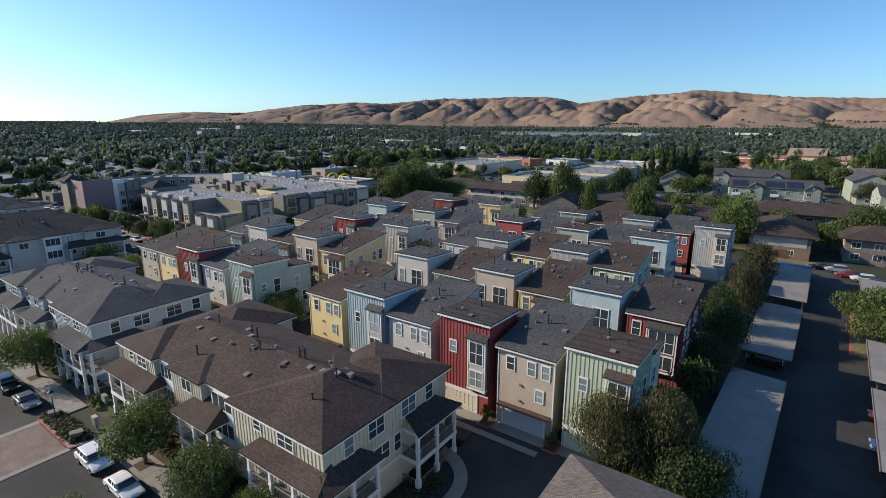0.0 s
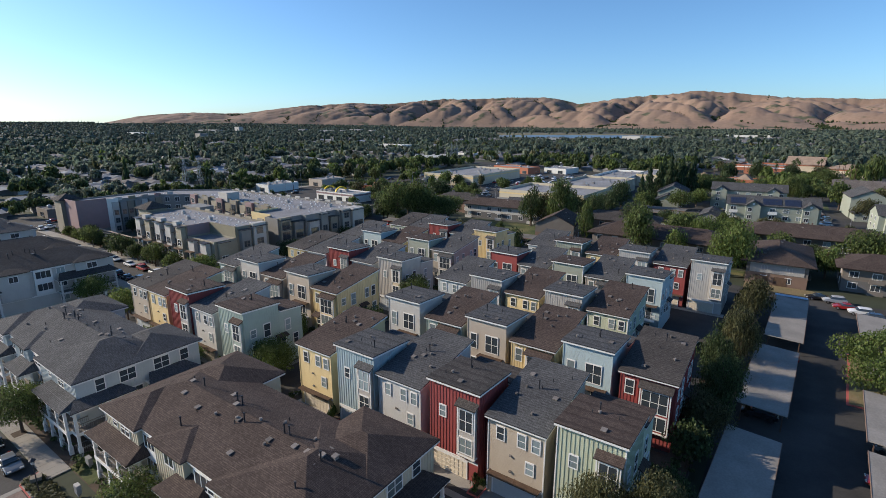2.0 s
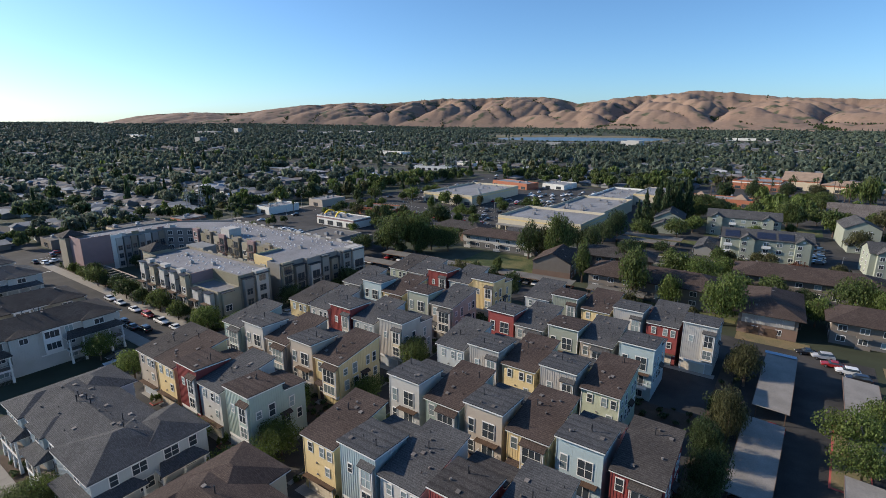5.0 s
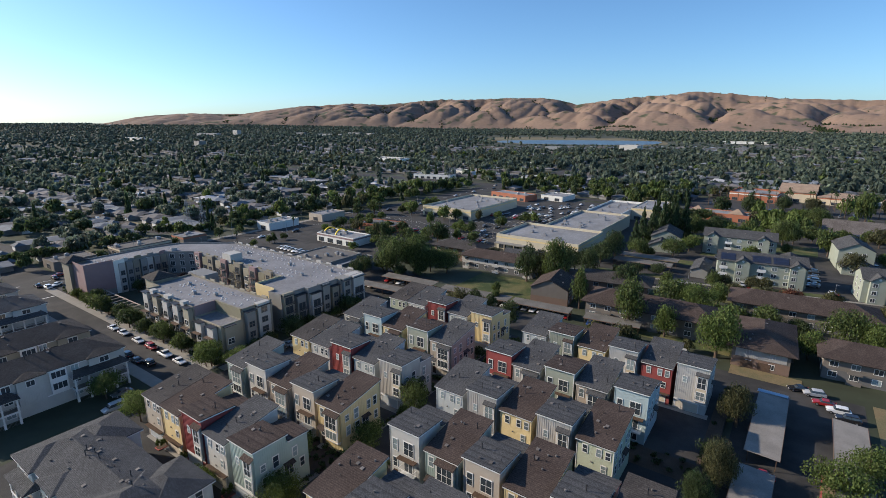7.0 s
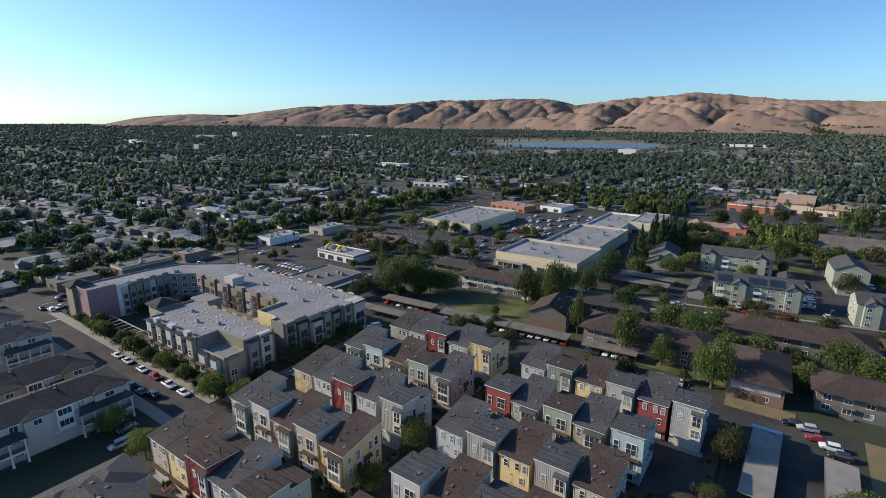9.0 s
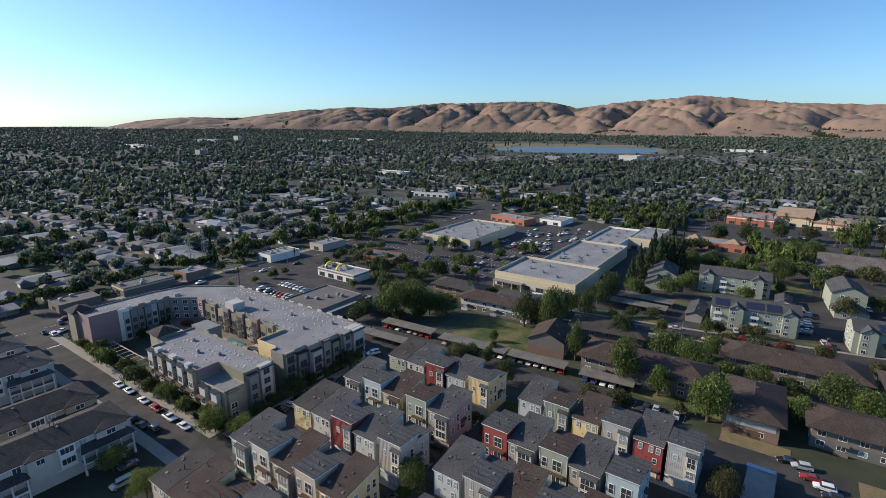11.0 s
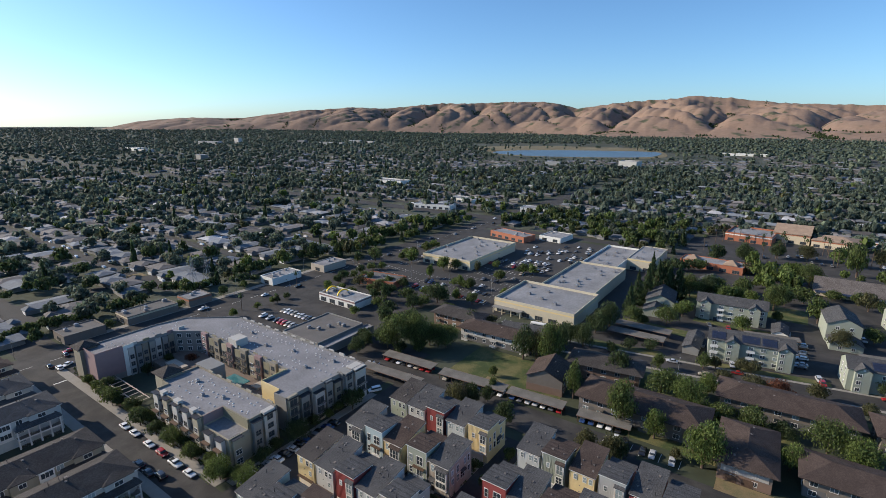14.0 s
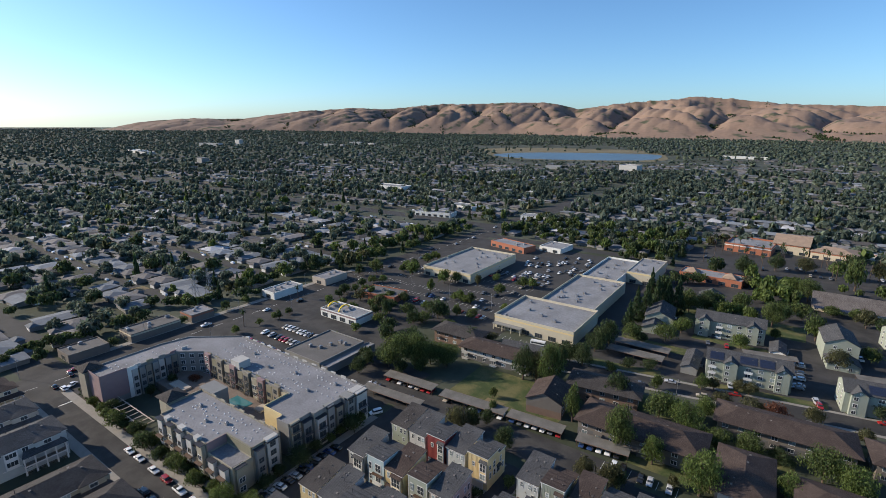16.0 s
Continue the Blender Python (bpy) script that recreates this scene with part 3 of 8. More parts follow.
# ---- porch houses: long hipped buildings with two-storey porches ----
def hip(b, x0, x1, y0, y1, ze, zr, over=0.5, k=0):
    """A hipped roof over a rectangle, ridge along its longer side, as a closed solid."""
    x0, x1, y0, y1 = x0 - over, x1 + over, y0 - over, y1 + over
    w, d = x1 - x0, y1 - y0
    if w >= d:
        r0, r1 = (x0 + d / 2 * 0.92, (y0 + y1) / 2, zr), (x1 - d / 2 * 0.92, (y0 + y1) / 2, zr)
    else:
        r0, r1 = ((x0 + x1) / 2, y0 + w / 2 * 0.92, zr), ((x0 + x1) / 2, y1 - w / 2 * 0.92, zr)
    n = len(b.v)
    b.v += [(x0, y0, ze), (x1, y0, ze), (x1, y1, ze), (x0, y1, ze), r0, r1, (x0, y0, ze - 0.16), (x1, y0, ze - 0.16), (x1, y1, ze - 0.16), (x0, y1, ze - 0.16)]
    F = [(0, 1, 5, 4), (1, 2, 5), (2, 3, 4, 5), (3, 0, 4)] if w >= d else [(0, 1, 4), (1, 2, 5, 4), (2, 3, 5), (3, 0, 4, 5)]
    F += [(6, 7, 1, 0), (7, 8, 2, 1), (8, 9, 3, 2), (9, 6, 0, 3), (9, 8, 7, 6)]
    b.f += [tuple(n + i for i in f) for f in F]
    b.m += [k] * len(F)


RAILM = mat("grey_railing", (0.20, 0.19, 0.18), 0.6, 0.1)


def porch(parent, x0, x1, y0, y1, R, W, face="front"):
    """A two-storey porch: sloping roof, four posts, railed deck at the first floor, low wall on the ground."""
    r, s, d, q = B(), B(), B(), B()
    if face == "front":
        r.slab([(x0 - 0.4, y0 - 0.4, 6.2), (x1 + 0.4, y0 - 0.4, 6.2), (x1 - 0.8, y1, 7.3), (x0 + 0.8, y1, 7.3)], 0.14)
        r.slab([(x1 + 0.4, y0 - 0.4, 6.2), (x1 + 0.4, y1, 6.2), (x1 - 0.8, y1, 7.3), (x1 - 0.8, y1 - 0.001, 7.3)], 0.14)
    else:
        r.slab([(x1 + 0.4, y0 - 0.4, 6.2), (x1 + 0.4, y1 + 0.4, 6.2), (x0, y1 - 0.8, 6.85), (x0, y0 + 0.8, 6.85)], 0.1)
    o = part("porch", d.box(x0 + 0.08, x1 - 0.08, y0 + 0.08, y1, 2.9, 3.18), PAINT["drab"], parent, "two-storey porch with white posts")
    rim = B().box(x0, x1, y0, y0 + 0.077, 2.78, 3.2).box(x0, x0 + 0.077, y0 + 0.08, y1, 2.78, 3.2).box(x1 - 0.077, x1, y0 + 0.08, y1, 2.78, 3.2)
    part("rim_beam", rim, TRIM, o)
    part("eave_beam", B().box(x0, x1, y0 + 0.1, y0 + 0.3, 5.75, 6.0), TRIM, o)
    part("porch_roof", r, R, o)
    fa = B().box(x1 + 0.30, x1 + 0.36, y0 - 0.36, y1 + (0.0 if face == "front" else 0.36), 5.94, 6.12)
    if face == "front":
        fa.box(x0 - 0.36, x1 + 0.297, y0 - 0.36, y0 - 0.30, 5.94, 6.12).box(x0 - 0.36, x0 - 0.30, y0 - 0.297, y1, 5.94, 6.12)
    part("fascia", fa, TRIM, o)
    n = max(2, int((x1 - x0 if face == "front" else y1 - y0) / 2.6) + 1)
    for i in range(n):
        f = i / (n - 1)
        px, py = (x0 + 0.2 + (x1 - x0 - 0.4) * f, y0 + 0.2) if face == "front" else (x1 - 0.2, y0 + 0.2 + (y1 - y0 - 0.4) * f)
        b = B()
        b.box(px - 0.22, px + 0.22, py - 0.22, py + 0.22, 0, 1.2)
        b.box(px - 0.15, px + 0.15, py - 0.15, py + 0.15, 1.2, 6.15)
        b.box(px - 0.2, px + 0.2, py - 0.2, py + 0.2, 4.15, 4.3)
        part("post", b, TRIM, o)
    for z in (3.2, 0.0):
        q.box(x0 + 0.1, x1 - 0.1, y0 + 0.15, y0 + 0.22, z + 0.95, z + 1.05)
        q.box(x1 - 0.22, x1 - 0.15, y0 + 0.22, y1, z + 0.95, z + 1.05)
        m = int((x1 - x0) / 0.22)
        for i in range(m + 1):
            x = x0 + 0.12 + (x1 - x0 - 0.3) * i / m
            q.box(x - 0.015, x + 0.015, y0 + 0.17, y0 + 0.2, z, z + 0.95)
        m = int((y1 - y0) / 0.22)
        for i in range(m + 1):
            y = y0 + 0.25 + (y1 - y0 - 0.3) * i / m
            q.box(x1 - 0.2, x1 - 0.17, y - 0.015, y + 0.015, z, z + 0.95)
    part("railing", q, RAILM, o)


def porch_house(m, L, Dp, wall, roof, porches, label, seed, bumps=(), ridge=12.2, white_bays=(), deep=None, wings=(), fronts=()):
    """Local x 0..L along the front, y 0..Dp to the back; front faces -y. deep: depth of the main body, with hipped wings behind and before it."""
    t = thing("rowhouse", m, label, "row house", "row houses with porches")
    W, R = PAINT[wall], ROOF[roof]
    rng = random.Random(seed)
    dm = deep or Dp
    part("wall", B().box(0, L, 0, dm, 0, 9.05), W, t)
    for x0, x1, y0, y1 in wings:
        part("wing_wall", B().box(x0, x1 - 0.004, dm, y1, 0, 9.05), W, t)
    b = B()
    battens(b, 0, L, 3.2, 9.0, 0.45)
    side_battens(b, L, 0, Dp, 3.2, 9.0, 0.45)
    tagged(part("batten_siding", b, W, t), kind="stuff")
    part("belt", B().box(-0.05, L + 0.05, -0.06, Dp + 0.05, 2.95, 3.2), TRIM, t)
    r = B()
    hip(r, 0, L, 0, dm, 9.2, ridge)
    part("roof", r, R, t)
    for k, (x0, x1, y0, y1) in enumerate(tuple(wings) + tuple(fronts)):
        rc = B()
        hip(rc, x0, x1 + 0.02 * (k + 1), y0, y1, 9.215 + 0.004 * k, 9.2 + min(x1 - x0 + 1, y1 - y0 + 1) / 2 * 0.312, 0.5)
        part("wing_roof", rc, R, t)
        if y1 > dm:
            part("fascia", B().box(x0 - 0.48, x1 + 0.49, dm + 0.483, y1 + 0.48, 8.84, 9.03), TRIM, t)
        else:
            part("fascia", B().box(x0 - 0.48, x1 + 0.48, y0 - 0.48, -0.483, 8.84, 9.03), TRIM, t)
            part("front_wall", B().box(x0, x1, y0, -0.004, 3.2, 9.03), W, t)
            bb = B()
            battens(bb, x0, x1, 3.2, 9.0, 0.45, y=y0)
            tagged(part("batten_siding", bb, W, t), kind="stuff")
            window(t, x0 + (x1 - x0) * 0.3, y0, 7.5, 0.9, 0.9)
            window(t, x0 + (x1 - x0) * 0.62, y0, 7.2, 1.9, 1.3, 0, 2, 2)
    f = B()
    f.box(-0.48, L + 0.48, -0.48, dm + 0.48, 8.85, 9.03)
    part("fascia", f, TRIM, t)
    for x0, x1, out in bumps:
        part("bay", B().box(x0, x1, -out, 0, 3.2, 9.02), W, t)
        bb = B()
        battens(bb, x0, x1, 3.2, 9.0, 0.45, y=-out)
        tagged(part("batten_siding", bb, W, t), kind="stuff")
        rb = B()
        hip(rb, x0, x1, -out, 6.0, 9.21, 9.2 + (x1 - x0) / 2 * 0.32, 0.5)
        part("bay_roof", rb, R, t)
        window(t, (x0 + x1) / 2, -out, 7.3, (x1 - x0) * 0.3, 1.2, 0, 2, 1)
    for x0, x1 in white_bays:
        part("white_bay", B().box(x0, x1, -0.35, 0, 3.3, 8.9), TRIM, t, "white panelled window bay")
        for z in (4.2, 7.0):
            window(t, (x0 + x1) / 2, -0.35, z, (x1 - x0) - 0.7, 1.5, 0, 3, 1)
    n = int(L / 4.2)
    for i in range(n):
        x = (i + 0.5) * L / n
        if any(a - 0.8 < x < c + 0.8 for a, c, *_ in list(bumps) + list(white_bays) + list(fronts)):
            continue
        window(t, x, 0, 7.2, 1.5, 1.4, 0, 2, 1, blind=rng.random() < 0.6)
        window(t, x, 0, 4.3, 1.5, 1.6, 0, 2, 1)
        if seed in (11, 12, 13):
            window(t, x, 0, 1.0, 1.6, 1.6, 0, 2, 1, blind=True)
    k = int(Dp / 3.6)
    if deep:
        k = 0
        for y, w, c in ((1.9, 1.0, 1), (5.2, 1.9, 2), (9.6, 2.0, 2), (12.8, 1.1, 1)):
            window(t, L, y, 6.95, w, 1.55, 90, c, 2, blind=rng.random() < 0.5)
        for y, w, c in ((5.8, 1.9, 2), (7.9, 0.85, 1), (12.0, 1.8, 2)):
            window(t, L, y, 4.0, w, 1.6, 90, c, 2)
    for i in range(k):
        y = (i + 0.5) * Dp / k
        window(t, L, y, 7.0, 1.4 if i % 2 else 1.0, 1.55, 90, 2 if i % 2 else 1, 2, blind=rng.random() < 0.6)
        window(t, L, y + 0.4, 4.2, 1.2, 1.5, 90, 1, 2)
    for p in porches:
        porch(t, *p[:4], R, W, p[4])
    hw = dm / 2
    for i in range(int(L * (1.15 if seed in (3, 5) else 0.42))):
        x, y = rng.uniform(hw * 0.7, L - hw * 0.7), rng.gauss(dm * 0.52, dm * 0.1) if i % 4 else rng.uniform(dm * 0.12, dm * 0.8)
        y = min(y, dm - 1.0)
        zz = ridge - abs(y - hw) / (hw + 0.5) * (ridge - 9.2)
        vent(t, x, y, zz, rng.choice(("box", "pipe", "cap", "box", "cap", "pipe", "flue")))
    return t


porch_house(at(-61.4, 23.0), 34.1, 15.6, "cream", "brown",
            [(-1.1, 8.3, -2.4, 0, "front"), (14.4, 20.0, -2.4, 0, "front"), (25.6, 34.9, -2.2, 0, "front"), (34.1, 36.3, 8.3, 14.6, "side"), (34.1, 35.6, -2.0, 4.0, "side")],
            "cream board-and-batten row house with brown hipped roof and white porches", 3, [(11.0, 16.5, 0.7)], 11.0, [(7.6, 10.4), (17.6, 21.4)], 12.0, [(24.5, 34.1, 6.0, 15.6), (0.0, 9.6, 6.0, 15.6)], [(22.0, 34.1, -0.8, 11.6), (0.0, 7.4, -0.8, 8.0)])
porch_house(at(-103.6, 23.0), 33.3, 15.0, "mid", "grey",
            [(0, 8.3, -2.4, 0, "front"), (12.4, 18.0, -2.4, 0, "front"), (24.6, 33.6, -2.6, 0, "front"), (33.3, 35.5, 7.0, 13.5, "side"), (33.3, 35.0, -2.0, 5.0, "side")],
            "pale blue-grey row house with grey hipped roof and white porches", 5, [(11.0, 16.5, 0.7)], 11.0, [(7.6, 10.4), (17.4, 21.0)], 12.0, [(23.8, 33.3, 6.0, 15.0), (0.0, 9.6, 6.0, 15.0)], [(21.4, 33.3, -0.8, 11.6), (0.0, 7.4, -0.8, 8.0)])
porch_house(at(-10.9, 17.0), 34.0, 15.2, "lgrey", "light", [], "light grey row house with weathered hipped shingle roof", 7)
# buildings with their long side across the street
for _u, _v0, _L, _w, _r, _s in ((-134.6, 18.0, 34.5, "lgrey", "dark", 11), (-153.6, 18.0, 34.0, "putty", "dark", 12), (-188.6, 18.0, 35.0, "mid", "grey", 13), (-210.6, 18.0, 34.0, "grey", "grey", 14), (-236, 20.0, 32.0, "cream", "brown", 15)):
    porch_house(at(_u, _v0, 0, 90), _L, 12.8, _w, _r, [(0.5, 12.0, -2.2, 0, "front"), (22.5, 34.0, -2.4, 0, "front")],
                {"lgrey": "light grey", "cream": "cream", "grey": "grey", "putty": "tan", "mid": "pale blue-grey"}[_w] + f" row house with {'grey' if _r != 'brown' else 'brown'} hipped roof beside the street", _s, [(12.5, 17.5, 0.7), (26.5, 33.0, 0.6)], 11.8, [(18.6, 22.0)])


# ---- apartment block round a courtyard ----
def flat_block(name, m, poly, z, wall, roofm, label, parent=None, parapet=0.55, group=""):
    """Walls over a polygon with a parapet and a roof sheet below its top. Returns the thing."""
    t = parent or thing(name, m, label, "building", group)
    b = B()
    b.prism(poly, 0, z - parapet, 0)
    part("wall", b, PAINT[wall] if isinstance(wall, str) else wall, t)
    c = len(poly)
    p = B()
    cx, cy = sum(q[0] for q in poly) / c, sum(q[1] for q in poly) / c
    for i in range(c):
        (x0, y0), (x1, y1) = poly[i], poly[(i + 1) % c]
        dx, dy = x1 - x0, y1 - y0
        l = math.hypot(dx, dy)
        nx, ny = -dy / l * 0.3, dx / l * 0.3
        ex, ey = dx / l * 0.003, dy / l * 0.003
        p.prism([(x0 + ex, y0 + ey), (x1 - ex, y1 - ey), (x1 - ex + nx, y1 - ey + ny), (x0 + ex + nx, y0 + ey + ny)], z - parapet, z)
    part("parapet", p, PAINT[wall] if isinstance(wall, str) else wall, t)
    r = B()
    r.prism(poly, z - parapet + 0.004, z - parapet + 0.03)
    part("roof", r, roofm, t)
    return t


APT = thing("apartment_building", at(0, 0), "beige and grey apartment building with flat roofs round a courtyard", "apartment building")


def apt_bay(x0, x1, y0, y1, z, wall, z0=0.0, face="front"):
    """A projecting stack with windows."""
    b = B()
    b.box(x0, x1, y0, y1, z0, z)
    o = part("facade_bay", b, PAINT[wall], APT)
    fl = int((z - z0 - 0.6) / 3.0)
    if face == "front" and y0 < 80 and z > 9.0:
        part("cornice", B().box(x0 - 0.3, x1 + 0.3, y0 - 0.55, y1, z, z + 0.15), DARKM, APT)
    deep = (int(abs(x0) * 7 + abs(y0) * 3)) % 2 == 0
    for i in range(fl):
        zz = z0 + 0.9 + 3.0 * i
        wide = (x1 - x0) if face == "front" else (y1 - y0)
        px, py, tn = ((x0 + x1) / 2, y0, 0) if face == "front" else (x1, (y0 + y1) / 2, 90)
        if deep and i:
            window(o, px, py, zz - 0.7, wide * 0.72, 2.2, tn, 2, 1, DARK_TRIM, 0.05)
            rail = B().lattice([-wide * 0.45] + [-wide * 0.45 + wide * 0.9 * (k + f) / 8 for k in range(8) for f in (0.3, 1.0)], [0, 0.12, 0.95, 1.05], [(2 * k + 1, 1) for k in range(8)], -0.9, -0.84)
            part("balcony_rail", rail, DARKM, o, "", pose(px, py, zz - 0.85, 0, 0, tn))
            part("balcony", B().box(-wide * 0.45, wide * 0.45, -0.9, 0, -0.2, 0), PAINT[wall], o, "", pose(px, py, zz - 0.85, 0, 0, tn))
        else:
            window(o, px, py, zz, min(1.9, wide * 0.6), 1.6, tn, 2, 2, TRIM if wall in ("mauve", "putty") else DARK_TRIM, 0.05)
    return o


DARK_TRIM = mat("bronze_frame", (0.16, 0.15, 0.14), 0.5, 0.1)
flat_block("", None, [(-166, 73), (-138.2, 73), (-138.2, 80), (-125, 80), (-125, 90), (-170, 90), (-170, 77), (-166, 77)], 12.6, "stone", MEMBRANE, "", APT)
flat_block("", None, [(-138.1, 73.2), (-125, 73.2), (-125, 79.95), (-138.1, 79.95)], 9.6, "putty", MEMBRANE, "", APT)
part("terrace_wall", B().box(-138.2, -137.9, 73.3, 80, 9.0, 12.62).box(-138, -125.2, 79.7, 79.99, 9.0, 12.6, 1), [PAINT["mauve"], PAINT["moss"]], APT)
flat_block("", None, [(-131.9, 94), (-125.8, 94), (-125.8, 103), (-124, 103), (-124, 115.6), (-122.6, 115.6), (-122.6, 126.4), (-200, 126.4), (-219, 112), (-222, 100), (-222, 71.4), (-209, 71.4), (-209, 100), (-199.3, 107.4), (-178, 107.4), (-141.4, 107), (-141.4, 96.3), (-131.9, 96.3)], 12.6, "ash", MEMBRANE, "", APT)
part("stair_tower", B().box(-178, -172.5, 107.0, 112, 12.0, 15.2), PAINT["chalk"], APT)
part("corner_pavilion", B().box(-176.6, -170.2, 77.8, 84, 0, 13.4), PAINT["putty"], APT)
_b = B()
hip(_b, -176.6, -170.2, 77.8, 84, 13.4, 15.4, 0.9)
part("pavilion_roof", _b, ROOF["dark"], APT)
part("corner_pavilion", B().box(-225.5, -219, 70.0, 76, 0, 13.0), PAINT["stone"], APT)
_b = B()
hip(_b, -225.5, -219, 70.0, 76, 13.0, 15.0, 0.9)
part("pavilion_roof", _b, ROOF["dark"], APT)
part("end_wall", B().box(-220.5, -208.8, 71.2, 71.38, 2.5, 13.4).box(-208.98, -208.7, 71.2, 81, 2.5, 13.4), PAINT["mauve"], APT, "mauve stucco end wall")
part("end_wall", B().box(-208.98, -208.72, 81.1, 85, 0, 13.0), PAINT["white"], APT)
part("end_wall", B().box(-141.6, -141.38, 96.0, 106, 3, 13.0).box(-141.5, -131.95, 96.0, 96.25, 3, 13.0), PAINT["yellow"], APT, "ochre stucco wall")
part("stair_house", B().box(-172, -163, 90.1, 96, 0, 12.9), PAINT["ash"], APT)
_rng = random.Random(4)
# street front: alternating stacks
_x = -165.5
_i = 0
while _x < -127:
    _w = 2.9 if _i % 2 == 0 else 2.2
    apt_bay(_x, _x + _w, 73 - (1.3 if _i % 2 == 0 else 0.5), 73.0, (12.2 if _i % 2 == 0 else 10.0) if _x < -140 else (9.2 if _i % 2 == 0 else 8.0), ("chalk", "stone", "putty", "moss", "chalk", "ash")[_i % 6])
    if _i % 2 == 0:
        part("awning", B().box(_x - 0.3, _x + _w + 0.3, 70.4, 71.6, 6.1, 6.25), WOOD, APT)
    if _i % 3 == 1 and _x < -142:
        part("roof_box", B().box(_x, _x + _w, 72.4, 74.0, 11.6, 13.3), PAINT["chalk"], APT)
    _x += _w + 0.45
    _i += 1
# right front along the side street
for _y0, _y1, _px, _z, _w in ((74, 77, -124.2, 9.2, "putty"), (80.6, 83.4, -123.6, 11.6, "ash"), (84.6, 88.6, -124.0, 12.9, "chalk"), (94.4, 98, -124.9, 12.8, "putty"), (99, 102.4, -124.4, 11.0, "ash"), (103.6, 107.4, -122.9, 10.6, "chalk"), (108.6, 111.4, -123.2, 12.4, "dgrey"), (112.2, 115, -122.8, 10.8, "stone"), (116.2, 119.6, -121.6, 12.7, "dgrey"), (120.4, 125.6, -121.2, 12.55, "chalk")):
    apt_bay(-125.9, _px, _y0, _y1, _z, _w, 0, "side")
    part("canopy", B().box(-125.8, _px + 0.6, _y0 - 0.3, _y1 + 0.3, min(_z + 0.02, 12.0), min(_z + 0.02, 12.0) + 0.16), DARKM, APT)
# court fronts
for _k in range(9):
    _y = 82.5 + _k * 2.6
    apt_bay(-210, -208.2 + 0.5 * (_k % 2), _y + 0.1, _y + 2.3, 11.6, ("chalk", "ash", "stone", "dgrey")[_k % 4], 0, "side")
for _k in range(12):
    _xx = -197 + _k * 4.6
    if _xx > -145:
        break
    apt_bay(_xx, _xx + 3.6, 106.2 + 0.5 * (_k % 2), 107.5, 11.6 if _k % 2 else 12.9, ("mauve", "moss", "stone", "putty")[_k % 4])
_vents = B()
for _x0, _x1, _dx, _ys, _keep in ((-164, -127, 2.3, (82.0, 83.2, 86.2, 87.4), 0.72), (-164, -140, 2.3, (75.4, 78.6), 0.7), (-197, -124.5, 2.5, (109.4, 112.6, 113.8, 117.4, 120.6, 121.8, 124.6), 0.62), (-220, -211, 3.0, [78 + 2.4 * k for k in range(13)], 0.6)):
    for _y in _ys:
        _x = _x0
        while _x < _x1:
            _x += _dx * _rng.uniform(0.8, 1.2)
            if _rng.random() < _keep and _x < _x1:
                _vents.tube(_x, _y + _rng.uniform(-0.25, 0.25), 12.07, 12.34, 0.27, 0.16, 8)
tagged(part("roof_vents", _vents, TRIM, APT, "small white roof vents"), kind="stuff")
for _x, _y in ((-160, 84), (-150, 80), (-143, 83), (-152, 118), (-138, 112), (-133, 121), (-165, 115), (-180, 119)):
    _b = B().box(-0.7, 0.7, -0.5, 0.5, 0, 0.9).box(-0.5, 0.2, -0.3, 0.3, 0.9, 1.1)
    part("air_handler", _b, METAL, APT, "", pose(_x, _y, 12.07))
# raised pieces of the parapets
for _x0, _x1, _y0, _w in ((-163, -126, 89.72, "putty"), (-196, -144, 107.42, "moss"), (-197, -124, 126.1, "chalk")):
    _x = _x0
    while _x < _x1 - 3:
        part("parapet_cap", B().box(_x, _x + 2.6, _y0, _y0 + 0.36, 12.0, 13.15), PAINT[_w], APT)
        _x += 5.6
for _k in range(5):
    part("parapet_cap", B().box(-209.4, -208.9, 84 + 4.8 * _k, 86.4 + 4.8 * _k, 12.0, 13.2), PAINT[("chalk", "moss", "ash", "mauve", "chalk")[_k]], APT)
# pergola along the street and court pool
_b = B()
for _k in range(9):
    _xx = -207 + _k * 3.4
    _b.box(_xx - 0.25, _xx + 0.25, 71.6, 72.1, 0, 3.0)
    _b.box(_xx - 0.12, _xx + 0.12, 70.8, 76.5, 3.0, 3.2)
_b.box(-207.5, -179, 71.7, 72.0, 3.2, 3.4).box(-207.5, -179, 75.8, 76.1, 3.2, 3.4)
tagged(part("pergola", _b, PAINT["taupe"], None, "", G), "taupe garden pergola beside the apartment building", "pergola")
# court deck, pool and raised beds in front
tagged(part("court_deck", B().box(-207, -142.2, 90.3, 106.0, 0, 3.4), mat("court_paving", (0.17, 0.135, 0.11), 0.9, 0.2, (0.3, 3.0)), None, "", G), "terracotta paved courtyard deck of the apartments", "deck", "", "structure")
tagged(part("pool", B().box(-170, -160, 97.2, 103.5, 3.4, 3.52), mat("pool_water", (0.05, 0.17, 0.19), 0.05, 0.05, spec=0.6), None, "", G), "turquoise swimming pool in the courtyard", "pool")
for _x0, _x1, _y0, _y1 in ((-157, -149, 92.5, 95), (-147, -143.5, 97, 104), (-156, -152, 101, 105), (-185, -178, 93, 98), (-200, -190, 92, 96)):
    tagged(part("planter", B().box(_x0, _x1, _y0, _y1, 3.4, 4.1), PAINT["taupe"], None, "", G), "taupe planter box in the courtyard", "planter", "planters of the court")
